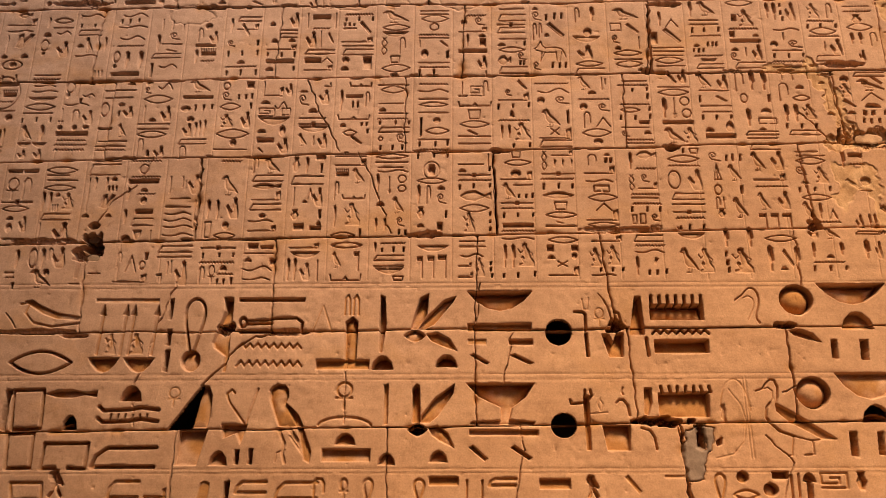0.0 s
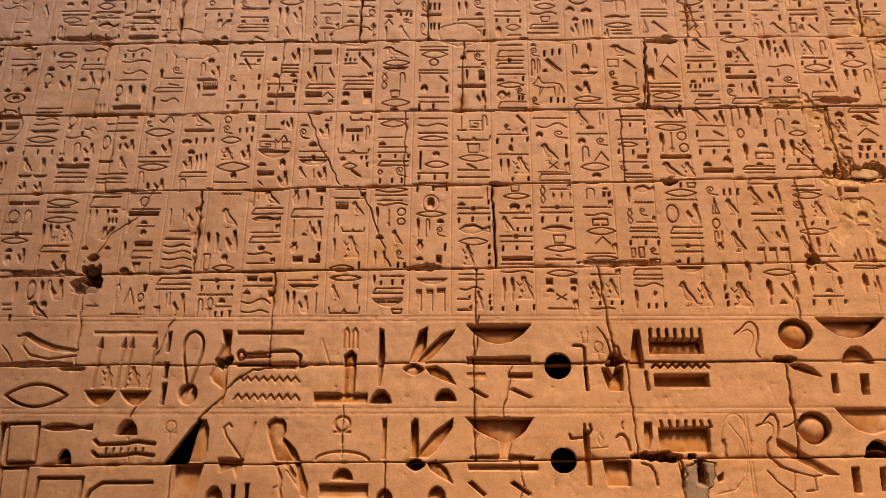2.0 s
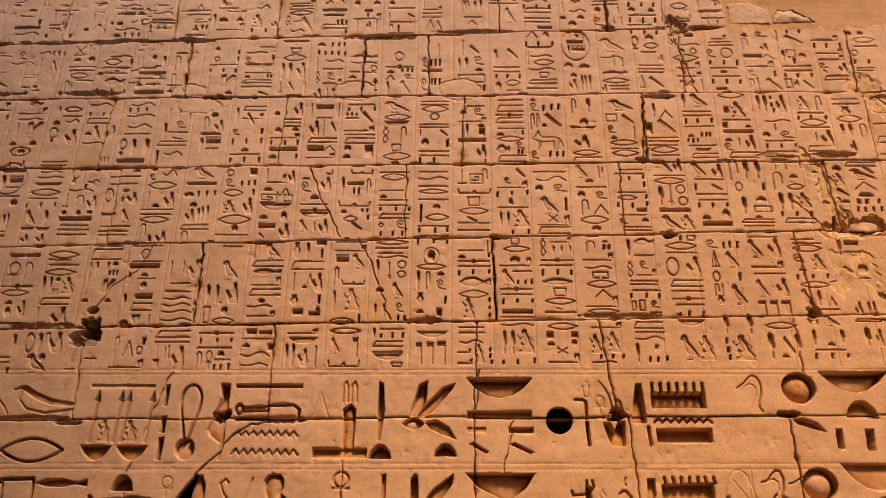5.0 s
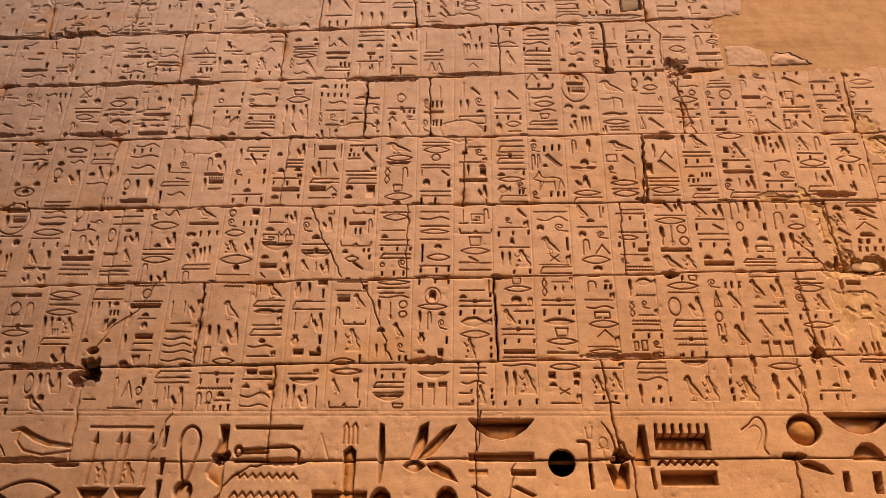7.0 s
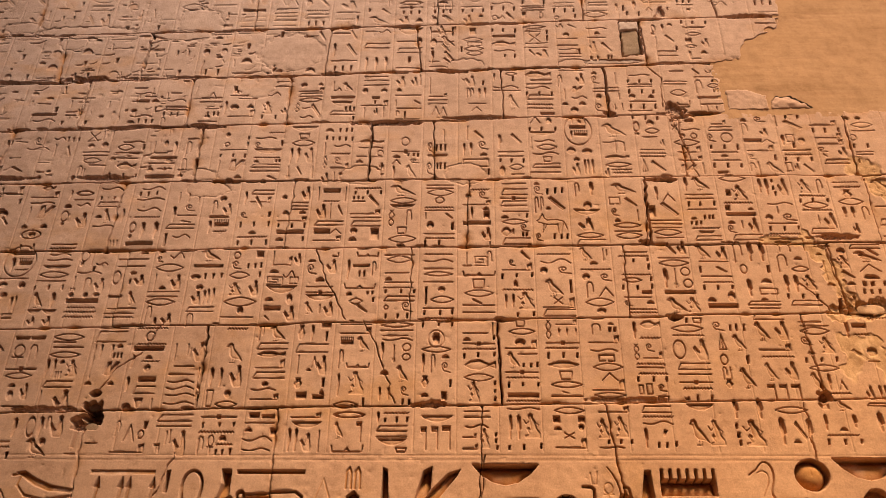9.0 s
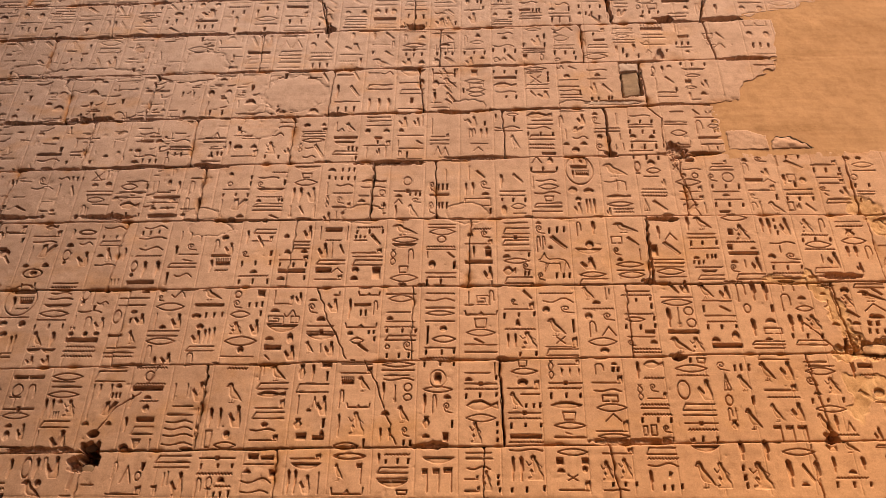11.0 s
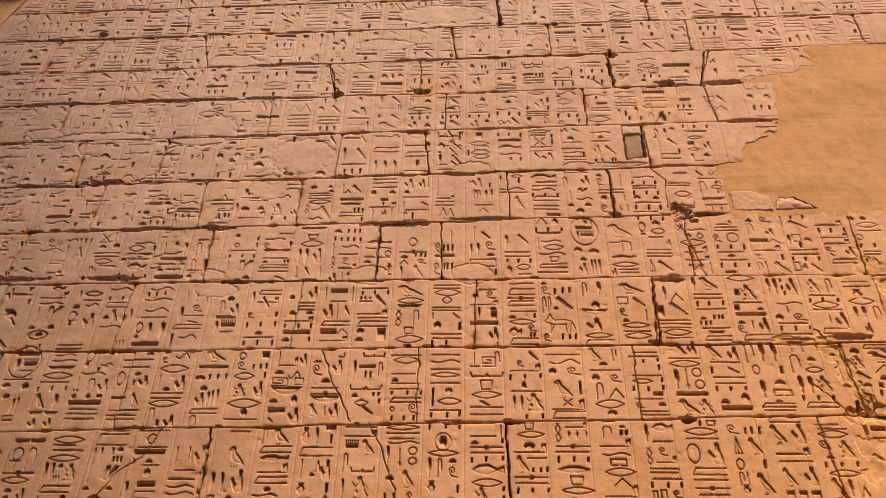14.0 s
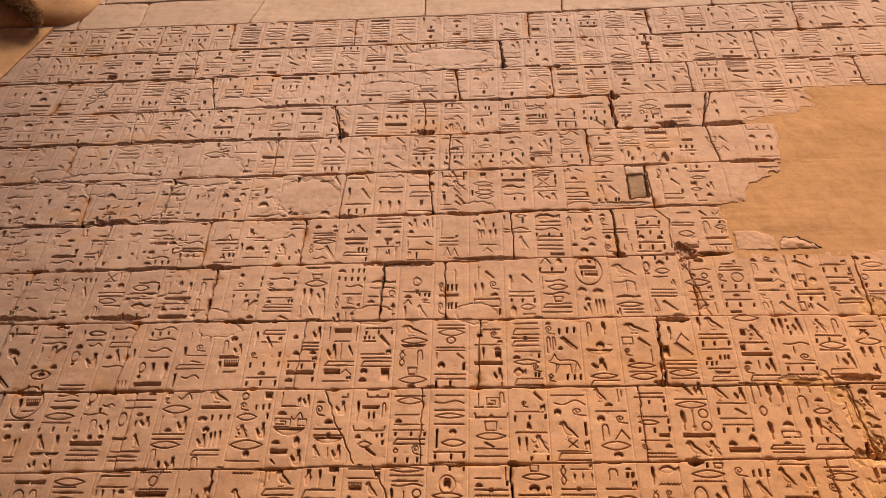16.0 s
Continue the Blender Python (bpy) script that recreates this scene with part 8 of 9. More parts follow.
hollow(-3.3, 3.63, 0.3, 0.025, 0.035)
hollow(-1.35, 2.9, 0.2, 0.03, 0.04)
hollow(2, 6.55, 0.09, 0.1, 0.03)
hollow(-3.75, 7.02, 0.2, 0.03, 0.05)
hollow(-4.3, 5.83, 0.35, 0.03, 0.04)
hollow(-3.3, 5.83, 0.3, 0.03, 0.04)
hollow(-0.6, 8.82, 0.3, 0.022, 0.03)
hollow(-2, 8.8, 0.3, 0.02, 0.03)
hollow(2.9, 9.47, 0.35, 0.02, 0.03)
hollow(-3.3, 8.22, 0.5, 0.025, 0.03)

hollow(1.45, 7.17, 0.33, 0.035, 0.02, rough=0.25)

# small chips all along the bed joints, larger ones higher up
chips = np.random.default_rng(23)
for k in range(2, 13):
    x = -5.8
    while x < 5.0:
        x += chips.uniform(0.12, 0.75)
        size = chips.uniform(0.4, 1.0) ** 2
        hollow(x, bed(k, x) + chips.uniform(-0.012, 0.016), (0.07 if k < 6 else 0.16) * size + 0.012, (0.009 if k < 6 else 0.016) * size + 0.004, chips.uniform(0.01, 0.04))

for k, x0, x1 in ((7, -5.2, -0.6), (8, -5.4, -1.2), (9, -5.6, -2.0), (6, -4.6, -2.6), (10, -5.8, -2.6), (11, -5.9, -3.6)):
    x = x0
    while x < x1:
        x += chips.uniform(0.18, 0.60)
        hollow(x, bed(k, x) + chips.uniform(-0.012, 0.02), chips.uniform(0.05, 0.22), chips.uniform(0.012, 0.026), chips.uniform(0.02, 0.05))

# where the face has flaked away and shows fresh yellow stone
fresh = np.zeros_like(relief)


def flake(points, radius, deep=0.014):
    xs0, zs0 = [p[0] for p in points], [p[1] for p in points]
    ks, is_, xs, zs = window(min(xs0) - 2 * radius, min(zs0) - 2 * radius, max(xs0) + 2 * radius, max(zs0) + 2 * radius)
    d = np.full(np.broadcast(xs, zs).shape, 1e3)
    for a, b in zip(points, points[1:]):
        d = np.minimum(d, d_seg(xs, zs, *a, *b))
    q = d / radius + 1.1 * middle[ks, is_] + 0.7 * small[ks, is_]
    k = np.clip((0.8 - q) * 5, 0, 1).astype(np.float32)
    part_of = relief[ks, is_]
    part_of[:] = np.maximum(part_of * (1 - 0.4 * k), 0) + k * deep * (1.0 + 1.2 * middle[ks, is_] + 0.5 * small[ks, is_] + 0.15 * tiny[ks, is_])
    np.maximum(fresh[ks, is_], 0.8 * k, out=fresh[ks, is_])
    pigment_shade[ks, is_] *= 1 - k


flake(((2.92, 5.14), (3.06, 4.86), (3.16, 4.48)), 0.10)
flake(((3.05, 4.46), (3.42, 4.50)), 0.10, 0.035)
flake(((3.02, 4.20), (3.02, 3.98)), 0.11, 0.010)
flake(((3.24, 4.20), (3.30, 3.78)), 0.10, 0.010)
flake(((3.55, 5.86), (3.75, 5.60)), 0.13, 0.02)
flake(((2.55, 5.14), (2.80, 5.12)), 0.05, 0.012)

CEMENT_FILL = [(1.63, 2.18), (1.70, 2.20), (1.70, 2.05), (1.765, 2.05), (1.765, 2.205), (1.84, 2.21), (1.82, 2.09), (1.75, 1.98), (1.73, 1.84), (1.62, 1.83), (1.60, 2.00)]
CHIP = [(2.89, 6.66), (2.94, 6.72), (3.08, 6.715), (3.16, 6.66), (3.27, 6.575), (2.88, 6.57)]


def sink(outline, deep, soft=0.012):
    """Lowers the face within an outline, to take a fill."""
    xs0, zs0 = [p[0] for p in outline], [p[1] for p in outline]
    ks, is_, xs, zs = window(min(xs0) - 0.05, min(zs0) - 0.05, max(xs0) + 0.05, max(zs0) + 0.05)
    d = d_poly(xs, zs, outline) + 0.016 * small[ks, is_] + 0.008 * tiny[ks, is_]
    np.maximum(relief[ks, is_], (deep * np.clip(0.5 - d / soft, 0, 1)).astype(np.float32), out=relief[ks, is_])


sink(CEMENT_FILL, 0.04)
sink([(1.69, 2.215), (1.77, 2.22), (1.765, 2.05), (1.70, 2.05)], 0.13)
sink([(1.84, 2.11), (1.88, 2.13), (1.87, 2.09), (1.85, 2.08)], 0.06)
sink([(1.895, 2.38), (1.925, 2.37), (1.925, 2.24), (1.90, 2.24)], 0.02)
sink([(1.55, 7.73), (1.76, 7.72), (1.75, 7.26), (1.55, 7.24)], 0.12)
sink([(2.62, 7.765), (2.80, 7.785), (3.02, 7.78), (3.10, 7.745), (2.92, 7.735), (2.66, 7.735)], 0.09)
sink([(1.92, 7.78), (2.03, 7.78), (2.01, 7.91), (1.98, 7.91)], 0.035)

# plaster over the lost stones: its outline, which the blocks break off against
LOSS = [(2.455, 6.53), (2.46, 7.17), (2.68, 7.22), (2.78, 7.42), (3.10, 7.62), (3.20, 7.78), (3.18, 7.98), (3.24, 8.16), (3.24, 8.34), (2.98, 8.37), (3.20, 8.44),
        (3.48, 8.50), (3.74, 8.63), (3.70, 8.84), (3.82, 8.90), (6.5, 8.99), (6.5, 6.58), (2.90, 6.55)]
ks, is_, xs, zs = window(2.2, 6.3, RX1, 9.2)
loss = np.full(relief.shape, 1.0, np.float32)
loss[ks, is_] = d_poly(xs, zs, LOSS) + 0.02 * small[ks, is_] + 0.06 * middle[ks, is_] + 0.006 * tiny[ks, is_]
relief += (0.05 * np.clip(0.5 - loss / 0.02, 0, 1)).astype(np.float32)

# weathering of the whole face
relief += 0.012 * broad + 0.005 * middle + 0.0022 * small * (1 + 2 * np.clip(broad * 2, 0, 1)) + 0.0012 * tiny
pits = np.clip(small - 0.36, 0, 1) * np.clip(middle + 0.1, 0, 1)
relief += (0.10 * pits).astype(np.float32)


def sample(sheet, x, z):
    u, w = np.clip((x - RX0) / CELL, 0, NX - 1.01), np.clip((z - RZ0) / CELL, 0, NZ - 1.01)
    i, k = u.astype(int), w.astype(int)
    a, b = u - i, w - k
    return (sheet[k, i] * (1 - a) + sheet[k, i + 1] * a) * (1 - b) + (sheet[k + 1, i] * (1 - a) + sheet[k + 1, i + 1] * a) * b


# ---- meshes ----
def part(name, bm, material, parent, label=""):
    me = bpy.data.meshes.new(name)
    bm.to_mesh(me)
    bm.free()
    me.materials.append(material)
    ob = new(name, me)
    ob.parent = parent
    if label:
        tagged(ob, label)
    return ob


def grid_mesh(name, X, Y, Z, material, keep=None, smooth=True):
    nz, nx = X.shape
    me = bpy.data.meshes.new(name)
    co = np.stack((X, Y, Z), -1).reshape(-1, 3).astype(np.float32)
    idx = np.arange(nz * nx).reshape(nz, nx)
    quads = np.stack((idx[:-1, :-1], idx[:-1, 1:], idx[1:, 1:], idx[1:, :-1]), -1).reshape(-1, 4)
    if keep is not None:
        quads = quads[keep.reshape(-1)]
    me.vertices.add(len(co))
    me.vertices.foreach_set("co", co.reshape(-1))
    me.loops.add(quads.size)
    me.loops.foreach_set("vertex_index", quads.reshape(-1).astype(np.int32))
    me.polygons.add(len(quads))
    me.polygons.foreach_set("loop_start", np.arange(0, quads.size, 4, dtype=np.int32))
    me.polygons.foreach_set("loop_total", np.full(len(quads), 4, np.int32))
    me.polygons.foreach_set("use_smooth", np.full(len(quads), smooth))
    me.update(calc_edges=True)
    me.materials.append(material)
    return me


def stone_mesh(X, Y, Z, material, extra, lost, flat):
    """A carved face whose cells are fine where it is cut and wide where it is flat, with sides that run back into the joints."""
    nz, nx = X.shape
    index = np.arange(nz * nx).reshape(nz, nx)

    def bent(n):
        """How far each patch of n by n cells departs from the plane through its corners."""
        a, b = (nz - 1) // n, (nx - 1) // n
        worst = np.zeros((a, b))
        c00, c10, c01, c11 = Y[:-1:n, :-1:n], Y[n::n, :-1:n], Y[:-1:n, n::n], Y[n::n, n::n]
        for i in range(n + 1):
            for j in range(n + 1):
                p, q = i / n, j / n
                here = Y[i:nz - n + i:n, j:nx - n + j:n]
                worst = np.maximum(worst, np.abs(here - (c00 * (1 - p) * (1 - q) + c10 * p * (1 - q) + c01 * (1 - p) * q + c11 * p * q)))
        return worst

    wide4 = bent(4) < flat
    wide2 = (bent(2) < flat) & ~np.kron(wide4, np.ones((2, 2), bool))
    fine = ~np.kron(wide4, np.ones((4, 4), bool)) & ~np.kron(wide2, np.ones((2, 2), bool))
    used = np.zeros((nz, nx), bool)
    cells = [(np.argwhere(wide4) * 4, 4), (np.argwhere(wide2) * 2, 2), (np.argwhere(fine), 1)]
    # deep holes open into the hollow core of the wall
    shut, rim_of_hole = [], np.zeros((nz, nx), bool)
    for c, n in cells:
        stays = np.max([Y[c[:, 0] + i, c[:, 1] + j] for i in (0, n) for j in (0, n)], axis=0) < FACE + 0.30
        for i in range(n + 1):
            for j in range(n + 1):
                rim_of_hole[c[~stays, 0] + i, c[~stays, 1] + j] = True
        shut.append((c[stays], n))
    cells = shut
    Y = np.where(rim_of_hole, np.minimum(Y, FACE + 0.05), Y)
    if lost is not None:
        cells = [(c[np.max([lost[c[:, 0] + i, c[:, 1] + j] for i in (0, n) for j in (0, n)], axis=0) > -0.04], n) for c, n in cells]
    for c, n in cells:
        for i in (0, n):
            for j in (0, n):
                used[c[:, 0] + i, c[:, 1] + j] = True
    if not used.any():
        return None
    loops, totals = [], []
    for c, n in cells:
        ring = [(0, j) for j in range(n)] + [(i, n) for i in range(n)] + [(n, j) for j in range(n, 0, -1)] + [(i, 0) for i in range(n, 0, -1)]
        rows, cols = c[:, :1] + np.array([r[0] for r in ring]), c[:, 1:] + np.array([r[1] for r in ring])
        m = used[rows, cols]
        loops.append(index[rows, cols][m])
        totals.append(m.sum(1))
    # the sides
    rim = np.concatenate((index[0, :], index[1:, -1], index[-1, -2::-1], index[-2:0:-1, 0]))
    rim = rim[used.reshape(-1)[rim]]
    back = nz * nx + np.arange(len(rim))
    nxt, back_nxt = np.roll(rim, -1), np.roll(back, -1)
    near = np.abs(X.reshape(-1)[rim] - X.reshape(-1)[nxt]) + np.abs(Z.reshape(-1)[rim] - Z.reshape(-1)[nxt]) < 0.2
    loops.append(np.stack((nxt, rim, back, back_nxt), -1)[near].reshape(-1))
    totals.append(np.full(near.sum(), 4))
    loops, totals = np.concatenate(loops), np.concatenate(totals)
    co = np.stack((X, Y, Z), -1).reshape(-1, 3)
    rear = co[rim].copy()
    rear[:, 1] = FACE + 0.16
    co = np.concatenate((co, rear))
    alive = np.zeros(len(co), bool)
    alive[loops] = True
    order = np.cumsum(alive) - 1
    loops, source = order[loops], np.flatnonzero(alive)
    me = bpy.data.meshes.new("stone_block")
    me.vertices.add(len(source))
    me.vertices.foreach_set("co", co[source].astype(np.float32).reshape(-1))
    me.loops.add(len(loops))
    me.loops.foreach_set("vertex_index", loops.astype(np.int32))
    me.polygons.add(len(totals))
    me.polygons.foreach_set("loop_start", np.concatenate(((0,), np.cumsum(totals)[:-1])).astype(np.int32))
    me.polygons.foreach_set("loop_total", totals.astype(np.int32))
    me.polygons.foreach_set("use_smooth", np.ones(len(totals), bool))
    me.update(calc_edges=True)
    me.materials.append(material)
    for name, sheet in extra.items():
        values = np.concatenate((sheet.reshape(-1), sheet.reshape(-1)[rim]))[source]
        me.attributes.new(name, "FLOAT", "POINT").data.foreach_set("value", values.astype(np.float32))
    return me


def wobble(n, seed, step=0.09, amount=0.005):
    """A gently crooked line of n places."""
    g = np.random.default_rng(seed)
    m = max(4, int(n))
    raw = g.normal(0, 1, m + 8)
    smooth = np.convolve(np.convolve(raw, np.ones(13) / 13, "same"), np.ones(7) / 7, "same") * 3.0 + 0.10 * raw
    return amount * smooth[:n]


# ---- the wall and its blocks ----
wall = tagged(new("wall_north"), "tall sandstone temple wall carved with columns of sunk hieroglyphs", "wall", kind="structure")

# where the upright joints of each course stand, at its foot and at its head
JOINTS = {}
JOINTS[-1] = [(-2.09, -2.09), (-0.54, -0.54), (1.63, 1.58)]
JOINTS[0] = [(0.11, 0.1), (1.29, 1.25), (2.45, 2.43)]
JOINTS[1] = [(-2.92, -2.97), (-1.45, -1.46), (0.1, 0.13), (1.17, 1.08)]
JOINTS[2] = [(-2.11, -2.11), (0.28, 0.26), (2.77, 2.71)]
JOINTS[3] = [(-2.93, -2.92), (-0.46, -0.46), (1.34, 1.35), (3.13, 3.06)]
JOINTS[4] = [(-3.14, -3.11), (-1.58, -1.55), (0.01, 0.03), (1.56, 1.61), (3.53, 3.54)]
JOINTS[5] = [(-4.39, -4.32), (-2.49, -2.49), (-0.89, -0.88), (-0.28, -0.3), (1.99, 2.0), (3.51, 3.51)]
JOINTS[6] = [(-3.73, -3.72), (-2.67, -2.69), (-1.71, -1.71), (0.36, 0.34), (1.36, 1.34), (2.46, 2.48)]
JOINTS[7] = [(-4.05, -4.1), (-3.24, -3.21), (-1.4, -1.36), (-0.43, -0.5), (1.78, 1.76)]
JOINTS[8] = [(-4.47, -4.44), (-2.17, -2.19), (-0.29, -0.28), (1.2, 1.2), (2.55, 2.5)]
JOINTS[9] = [(-3.87, -3.92), (-1.5, -1.62), (-0.57, -0.58), (1.54, 1.51), (2.47, 2.66)]
JOINTS[10] = [(-4.96, -4.9), (-3.03, -3.17), (-0.17, -0.24), (0.89, 0.89), (2.47, 2.48), (4.4, 4.4)]
JOINTS[11] = [(-3.41, -3.46), (0.33, 0.3), (2.07, 2.07), (3.35, 3.35)]
JOINTS[12] = [(-4.0, -4.01), (-3.08, -3.1), (-1.51, -1.53), (0.67, 0.66), (2.16, 2.15), (3.95, 3.98)]
JOINTS[13] = [(-4.37, -4.38), (-2.93, -2.79), (-0.65, -0.67), (1.11, 1.13), (3.0, 3.02)]
JOINTS[14] = [(-5.0, -5.0), (-3.3, -3.3), (-1.6, -1.6), (0.2, 0.2), (2.1, 2.1), (4.0, 4.0)]
LEFT = {-1: -3.55, 0: -3.65, 1: -3.8, 2: -3.95, 3: -4.1, 4: -4.3, 5: -4.65, 6: -5.2, 7: -5.4, 8: -5.6, 9: -5.9, 10: -6.1, 11: -6.1, 12: -6.0, 13: -5.2, 14: -6.2}
RIGHT = {-1: 3.2, 0: 3.3, 1: 3.4, 2: 3.55, 3: 3.7, 4: 3.95, 5: 4.15, 6: 4.2, 7: 4.3, 8: 4.5, 9: 4.7, 10: 4.8, 11: 5.0, 12: 5.2, 13: 5.4, 14: 5.4}


def block(course, jl, jr, seed):
    """One stone of the wall: its carved face, with worn arrises that run back into the joints."""
    plain = course >= 13
    res = 0.0048 if course < 1 else 0.0042 if course < 5 else 0.0052 if course < 8 else 0.0062
    tall = res if course < 8 else 0.0066
    if plain:
        res, tall = 0.012, 0.012
    wide = 0.5 * (jr[0] + jr[1] - jl[0] - jl[1])
    nx, nz = 4 * max(2, round(wide / res / 4)) + 1, 4 * max(2, round((BED[course + 1][0] - BED[course][0]) / tall / 4)) + 1
    u, t = np.linspace(0, 1, nx)[None, :], np.linspace(0, 1, nz)[:, None]
    xl, xr = jl[0] + (jl[1] - jl[0]) * t, jr[0] + (jr[1] - jr[0]) * t
    gap = 0.0026
    side_gap = gap if course < 5 else 0.0045
    xl = xl + side_gap + wobble(nz, int(1000 * (jl[0] + 20)) + course)[:, None]
    xr = xr - side_gap + wobble(nz, int(1000 * (jr[0] + 20)) + course)[:, None]
    X = xl + (xr - xl) * u
    lean = lambda k, s: BED[k][0] + BED[k][1] * X + s * gap + np.interp(X, np.linspace(-7, 6, 400), wobble(400, 77 + k, amount=0.005))
    z0, z1 = lean(course, 1), lean(course + 1, -1)
    Z = z0 + (z1 - z0) * t
    D = sample(relief, X, Z)
    g = np.random.default_rng(seed + 5)
    ex, ez = np.minimum(X - xl, xr - X), np.minimum(Z - z0, z1 - Z)
    edge = np.minimum(ex, ez)
    # the corners are knocked off, each by its own amount
    for near_x, near_z in ((X - xl, Z - z0), (X - xl, z1 - Z), (xr - X, Z - z0), (xr - X, z1 - Z)):
        R = g.uniform(0.004, 0.03) if course < 5 else g.uniform(0.01, 0.07)
        at_corner = (near_x < R) & (near_z < R)
        edge = np.where(at_corner, np.minimum(edge, R - np.hypot(R - near_x, R - near_z)), edge)
    n1, n2 = sample(small, X, Z), sample(middle, X, Z)
    worn = np.clip(0.0035 + 0.008 * n1 + (0.045 if course < 4 else 0.06) * np.maximum(n2 - 0.12, 0) + 0.02 * np.maximum(sample(broad, X, Z) - 0.1, 0), 0.0018, 0.034)
    D = D + ((0.018 if course < 5 else 0.011) + 0.9 * np.maximum(worn - 0.008, 0)) * np.exp(-np.maximum(edge, 0) / np.maximum(worn * 0.55, 0.002)) * (0.8 + 0.8 * np.abs(n2))
    D = D + np.clip(-edge * 8, 0, 0.14)
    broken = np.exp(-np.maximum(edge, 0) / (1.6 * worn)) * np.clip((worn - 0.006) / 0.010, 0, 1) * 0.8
    # the cuts' ochre traces and painted shade join the worn edges' orange
    broken = np.maximum(broken, 0.85 * sample(pigment_shade, X, Z) * np.clip(0.75 + 1.6 * n2 + 0.8 * n1 + 1.0 * sample(broad, X, Z), 0, 1))
    shift = np.random.default_rng(seed).normal(0, 0.004)
    D = D + shift
    fresh_here = sample(fresh, X, Z)
    lo = sample(loss, X, Z) if 5 <= course <= 9 and jr[0] > 2.3 else None
    me = stone_mesh(X, FACE + D, Z, PLAIN_STONE if plain else SANDSTONE, {} if plain else {"edge_cut_tint": broken, "fresh": fresh_here}, lo, 0.0012 if course < 5 else 0.0019)
    if me is None:
        return
    ob = new("stone_block", me)
    ob.parent = wall


for course, joints in JOINTS.items():
    edges = [(LEFT[course], LEFT[course])] + joints + [(RIGHT[course], RIGHT[course])]
    for n, (jl, jr) in enumerate(zip(edges, edges[1:])):
        if jr[0] - jl[0] > 0.1:
            block(course, jl, jr, 100 * (course + 2) + n)


def box(bm, x0, y0, z0, x1, y1, z1):
    m = Matrix.Translation(((x0 + x1) / 2, (y0 + y1) / 2, (z0 + z1) / 2)) @ Matrix.Diagonal((x1 - x0, y1 - y0, z1 - z0, 1))
    bmesh.ops.create_cube(bm, size=1, matrix=m)


bm = bmesh.new()
box(bm, -14, FACE + 0.84, -0.3, 16, FACE + 1.6, 12.2)
part("core", bm, MORTAR, wall, "dark earth mortar behind the stone blocks")
# the parts of the wall to both sides and at the foot
bm = bmesh.new()
box(bm, -14, FACE, -0.3, 16, FACE + 0.83, 1.50)
box(bm, 5.42, FACE, 1.51, 16, FACE + 0.83, 12.2)
box(bm, -14, FACE, 1.51, -6.22, FACE + 0.83, 12.2)
for k in range(-1, 14):
    za, zb = bed(k, RIGHT[k]) + 0.01, bed(k + 1, RIGHT[k]) - 0.01
    box(bm, RIGHT[k] + 0.01, FACE, za, 5.41, FACE + 0.83, zb)
    za, zb = bed(k, LEFT[k]) + 0.01, bed(k + 1, LEFT[k]) - 0.01
    if LEFT[k] > -6.1:
        box(bm, -6.21, FACE, za, LEFT[k] - 0.01, FACE + 0.83, zb)
part("plain_masonry", bm, PLAIN_STONE, wall, "plain sandstone masonry round the carved blocks")

# smooth plaster where the stones are lost
u, t = np.meshgrid(np.linspace(2.3, 5.41, 312), np.linspace(6.45, 9.12, 268))
wav = sample(broad, u, t) * 0.012 + sample(middle, u, t) * 0.006 + sample(small, u, t) * 0.002
clear = d_poly(u, t, CHIP) + 0.016 * sample(small, u, t) > 0.004
plaster = new("plaster_patch", grid_mesh("plaster_patch", u, FACE + 0.004 + wav, t, PLASTER, (sample(loss, u, t)[:-1, :-1] < 0.07) & clear[:-1, :-1]))
plaster.parent = wall
tagged(plaster, "smooth ochre plaster repair with hand-smeared streaks")



def mortar_patch(x, z, rx, rz, back, material, label, seed):
    """A lumpy fill in a broken-out place of the wall."""
    bm = bmesh.new()
    rings, spokes = 7, 22
    grid = []
    for r in range(rings + 1):
        row = []
        for a in range(spokes):
            ang = 2 * math.pi * a / spokes
            q = r / rings * (1 + 0.18 * noise.noise(Vector((math.cos(ang) * 2, math.sin(ang) * 2, seed))))
            p = Vector((x + q * rx * math.cos(ang), FACE + back, z + q * rz * math.sin(ang)))
            p.y += 0.008 * noise.noise(p * 14) + 0.03 * max(0, q - 0.8)
            row.append(bm.verts.new(p))
        grid.append(row)
    for r in range(rings):
        for a in range(spokes):
            b = (a + 1) % spokes
            bm.faces.new((grid[r][a], grid[r + 1][a], grid[r + 1][b], grid[r][b])).smooth = True
    bmesh.ops.remove_doubles(bm, verts=bm.verts, dist=1e-5)
    bmesh.ops.recalc_face_normals(bm, faces=bm.faces)
    return part("mortar_patch", bm, material, wall, label)


def shaped_patch(outline, back, material, label, name="mortar_patch", dome=0.0):
    """A fill or a loose slab of irregular outline set into the face."""
    xs0, zs0 = [p[0] for p in outline], [p[1] for p in outline]
    u, t = np.meshgrid(np.arange(min(xs0) - 0.03, max(xs0) + 0.03, 0.009), np.arange(min(zs0) - 0.03, max(zs0) + 0.03, 0.009))
    d = d_poly(u, t, outline) + 0.016 * sample(small, u, t) + 0.008 * sample(tiny, u, t)
    y = FACE + back + 0.012 * sample(middle, u, t) + 0.006 * sample(small, u, t) - dome * np.clip(-d / 0.06, 0, 1) + 0.05 * np.clip((d + 0.006) / 0.018, 0, 1)
    ob = new(name, grid_mesh(name, u, y, t, material, d[:-1, :-1] < 0.012))
    ob.parent = wall
    tagged(ob, label)


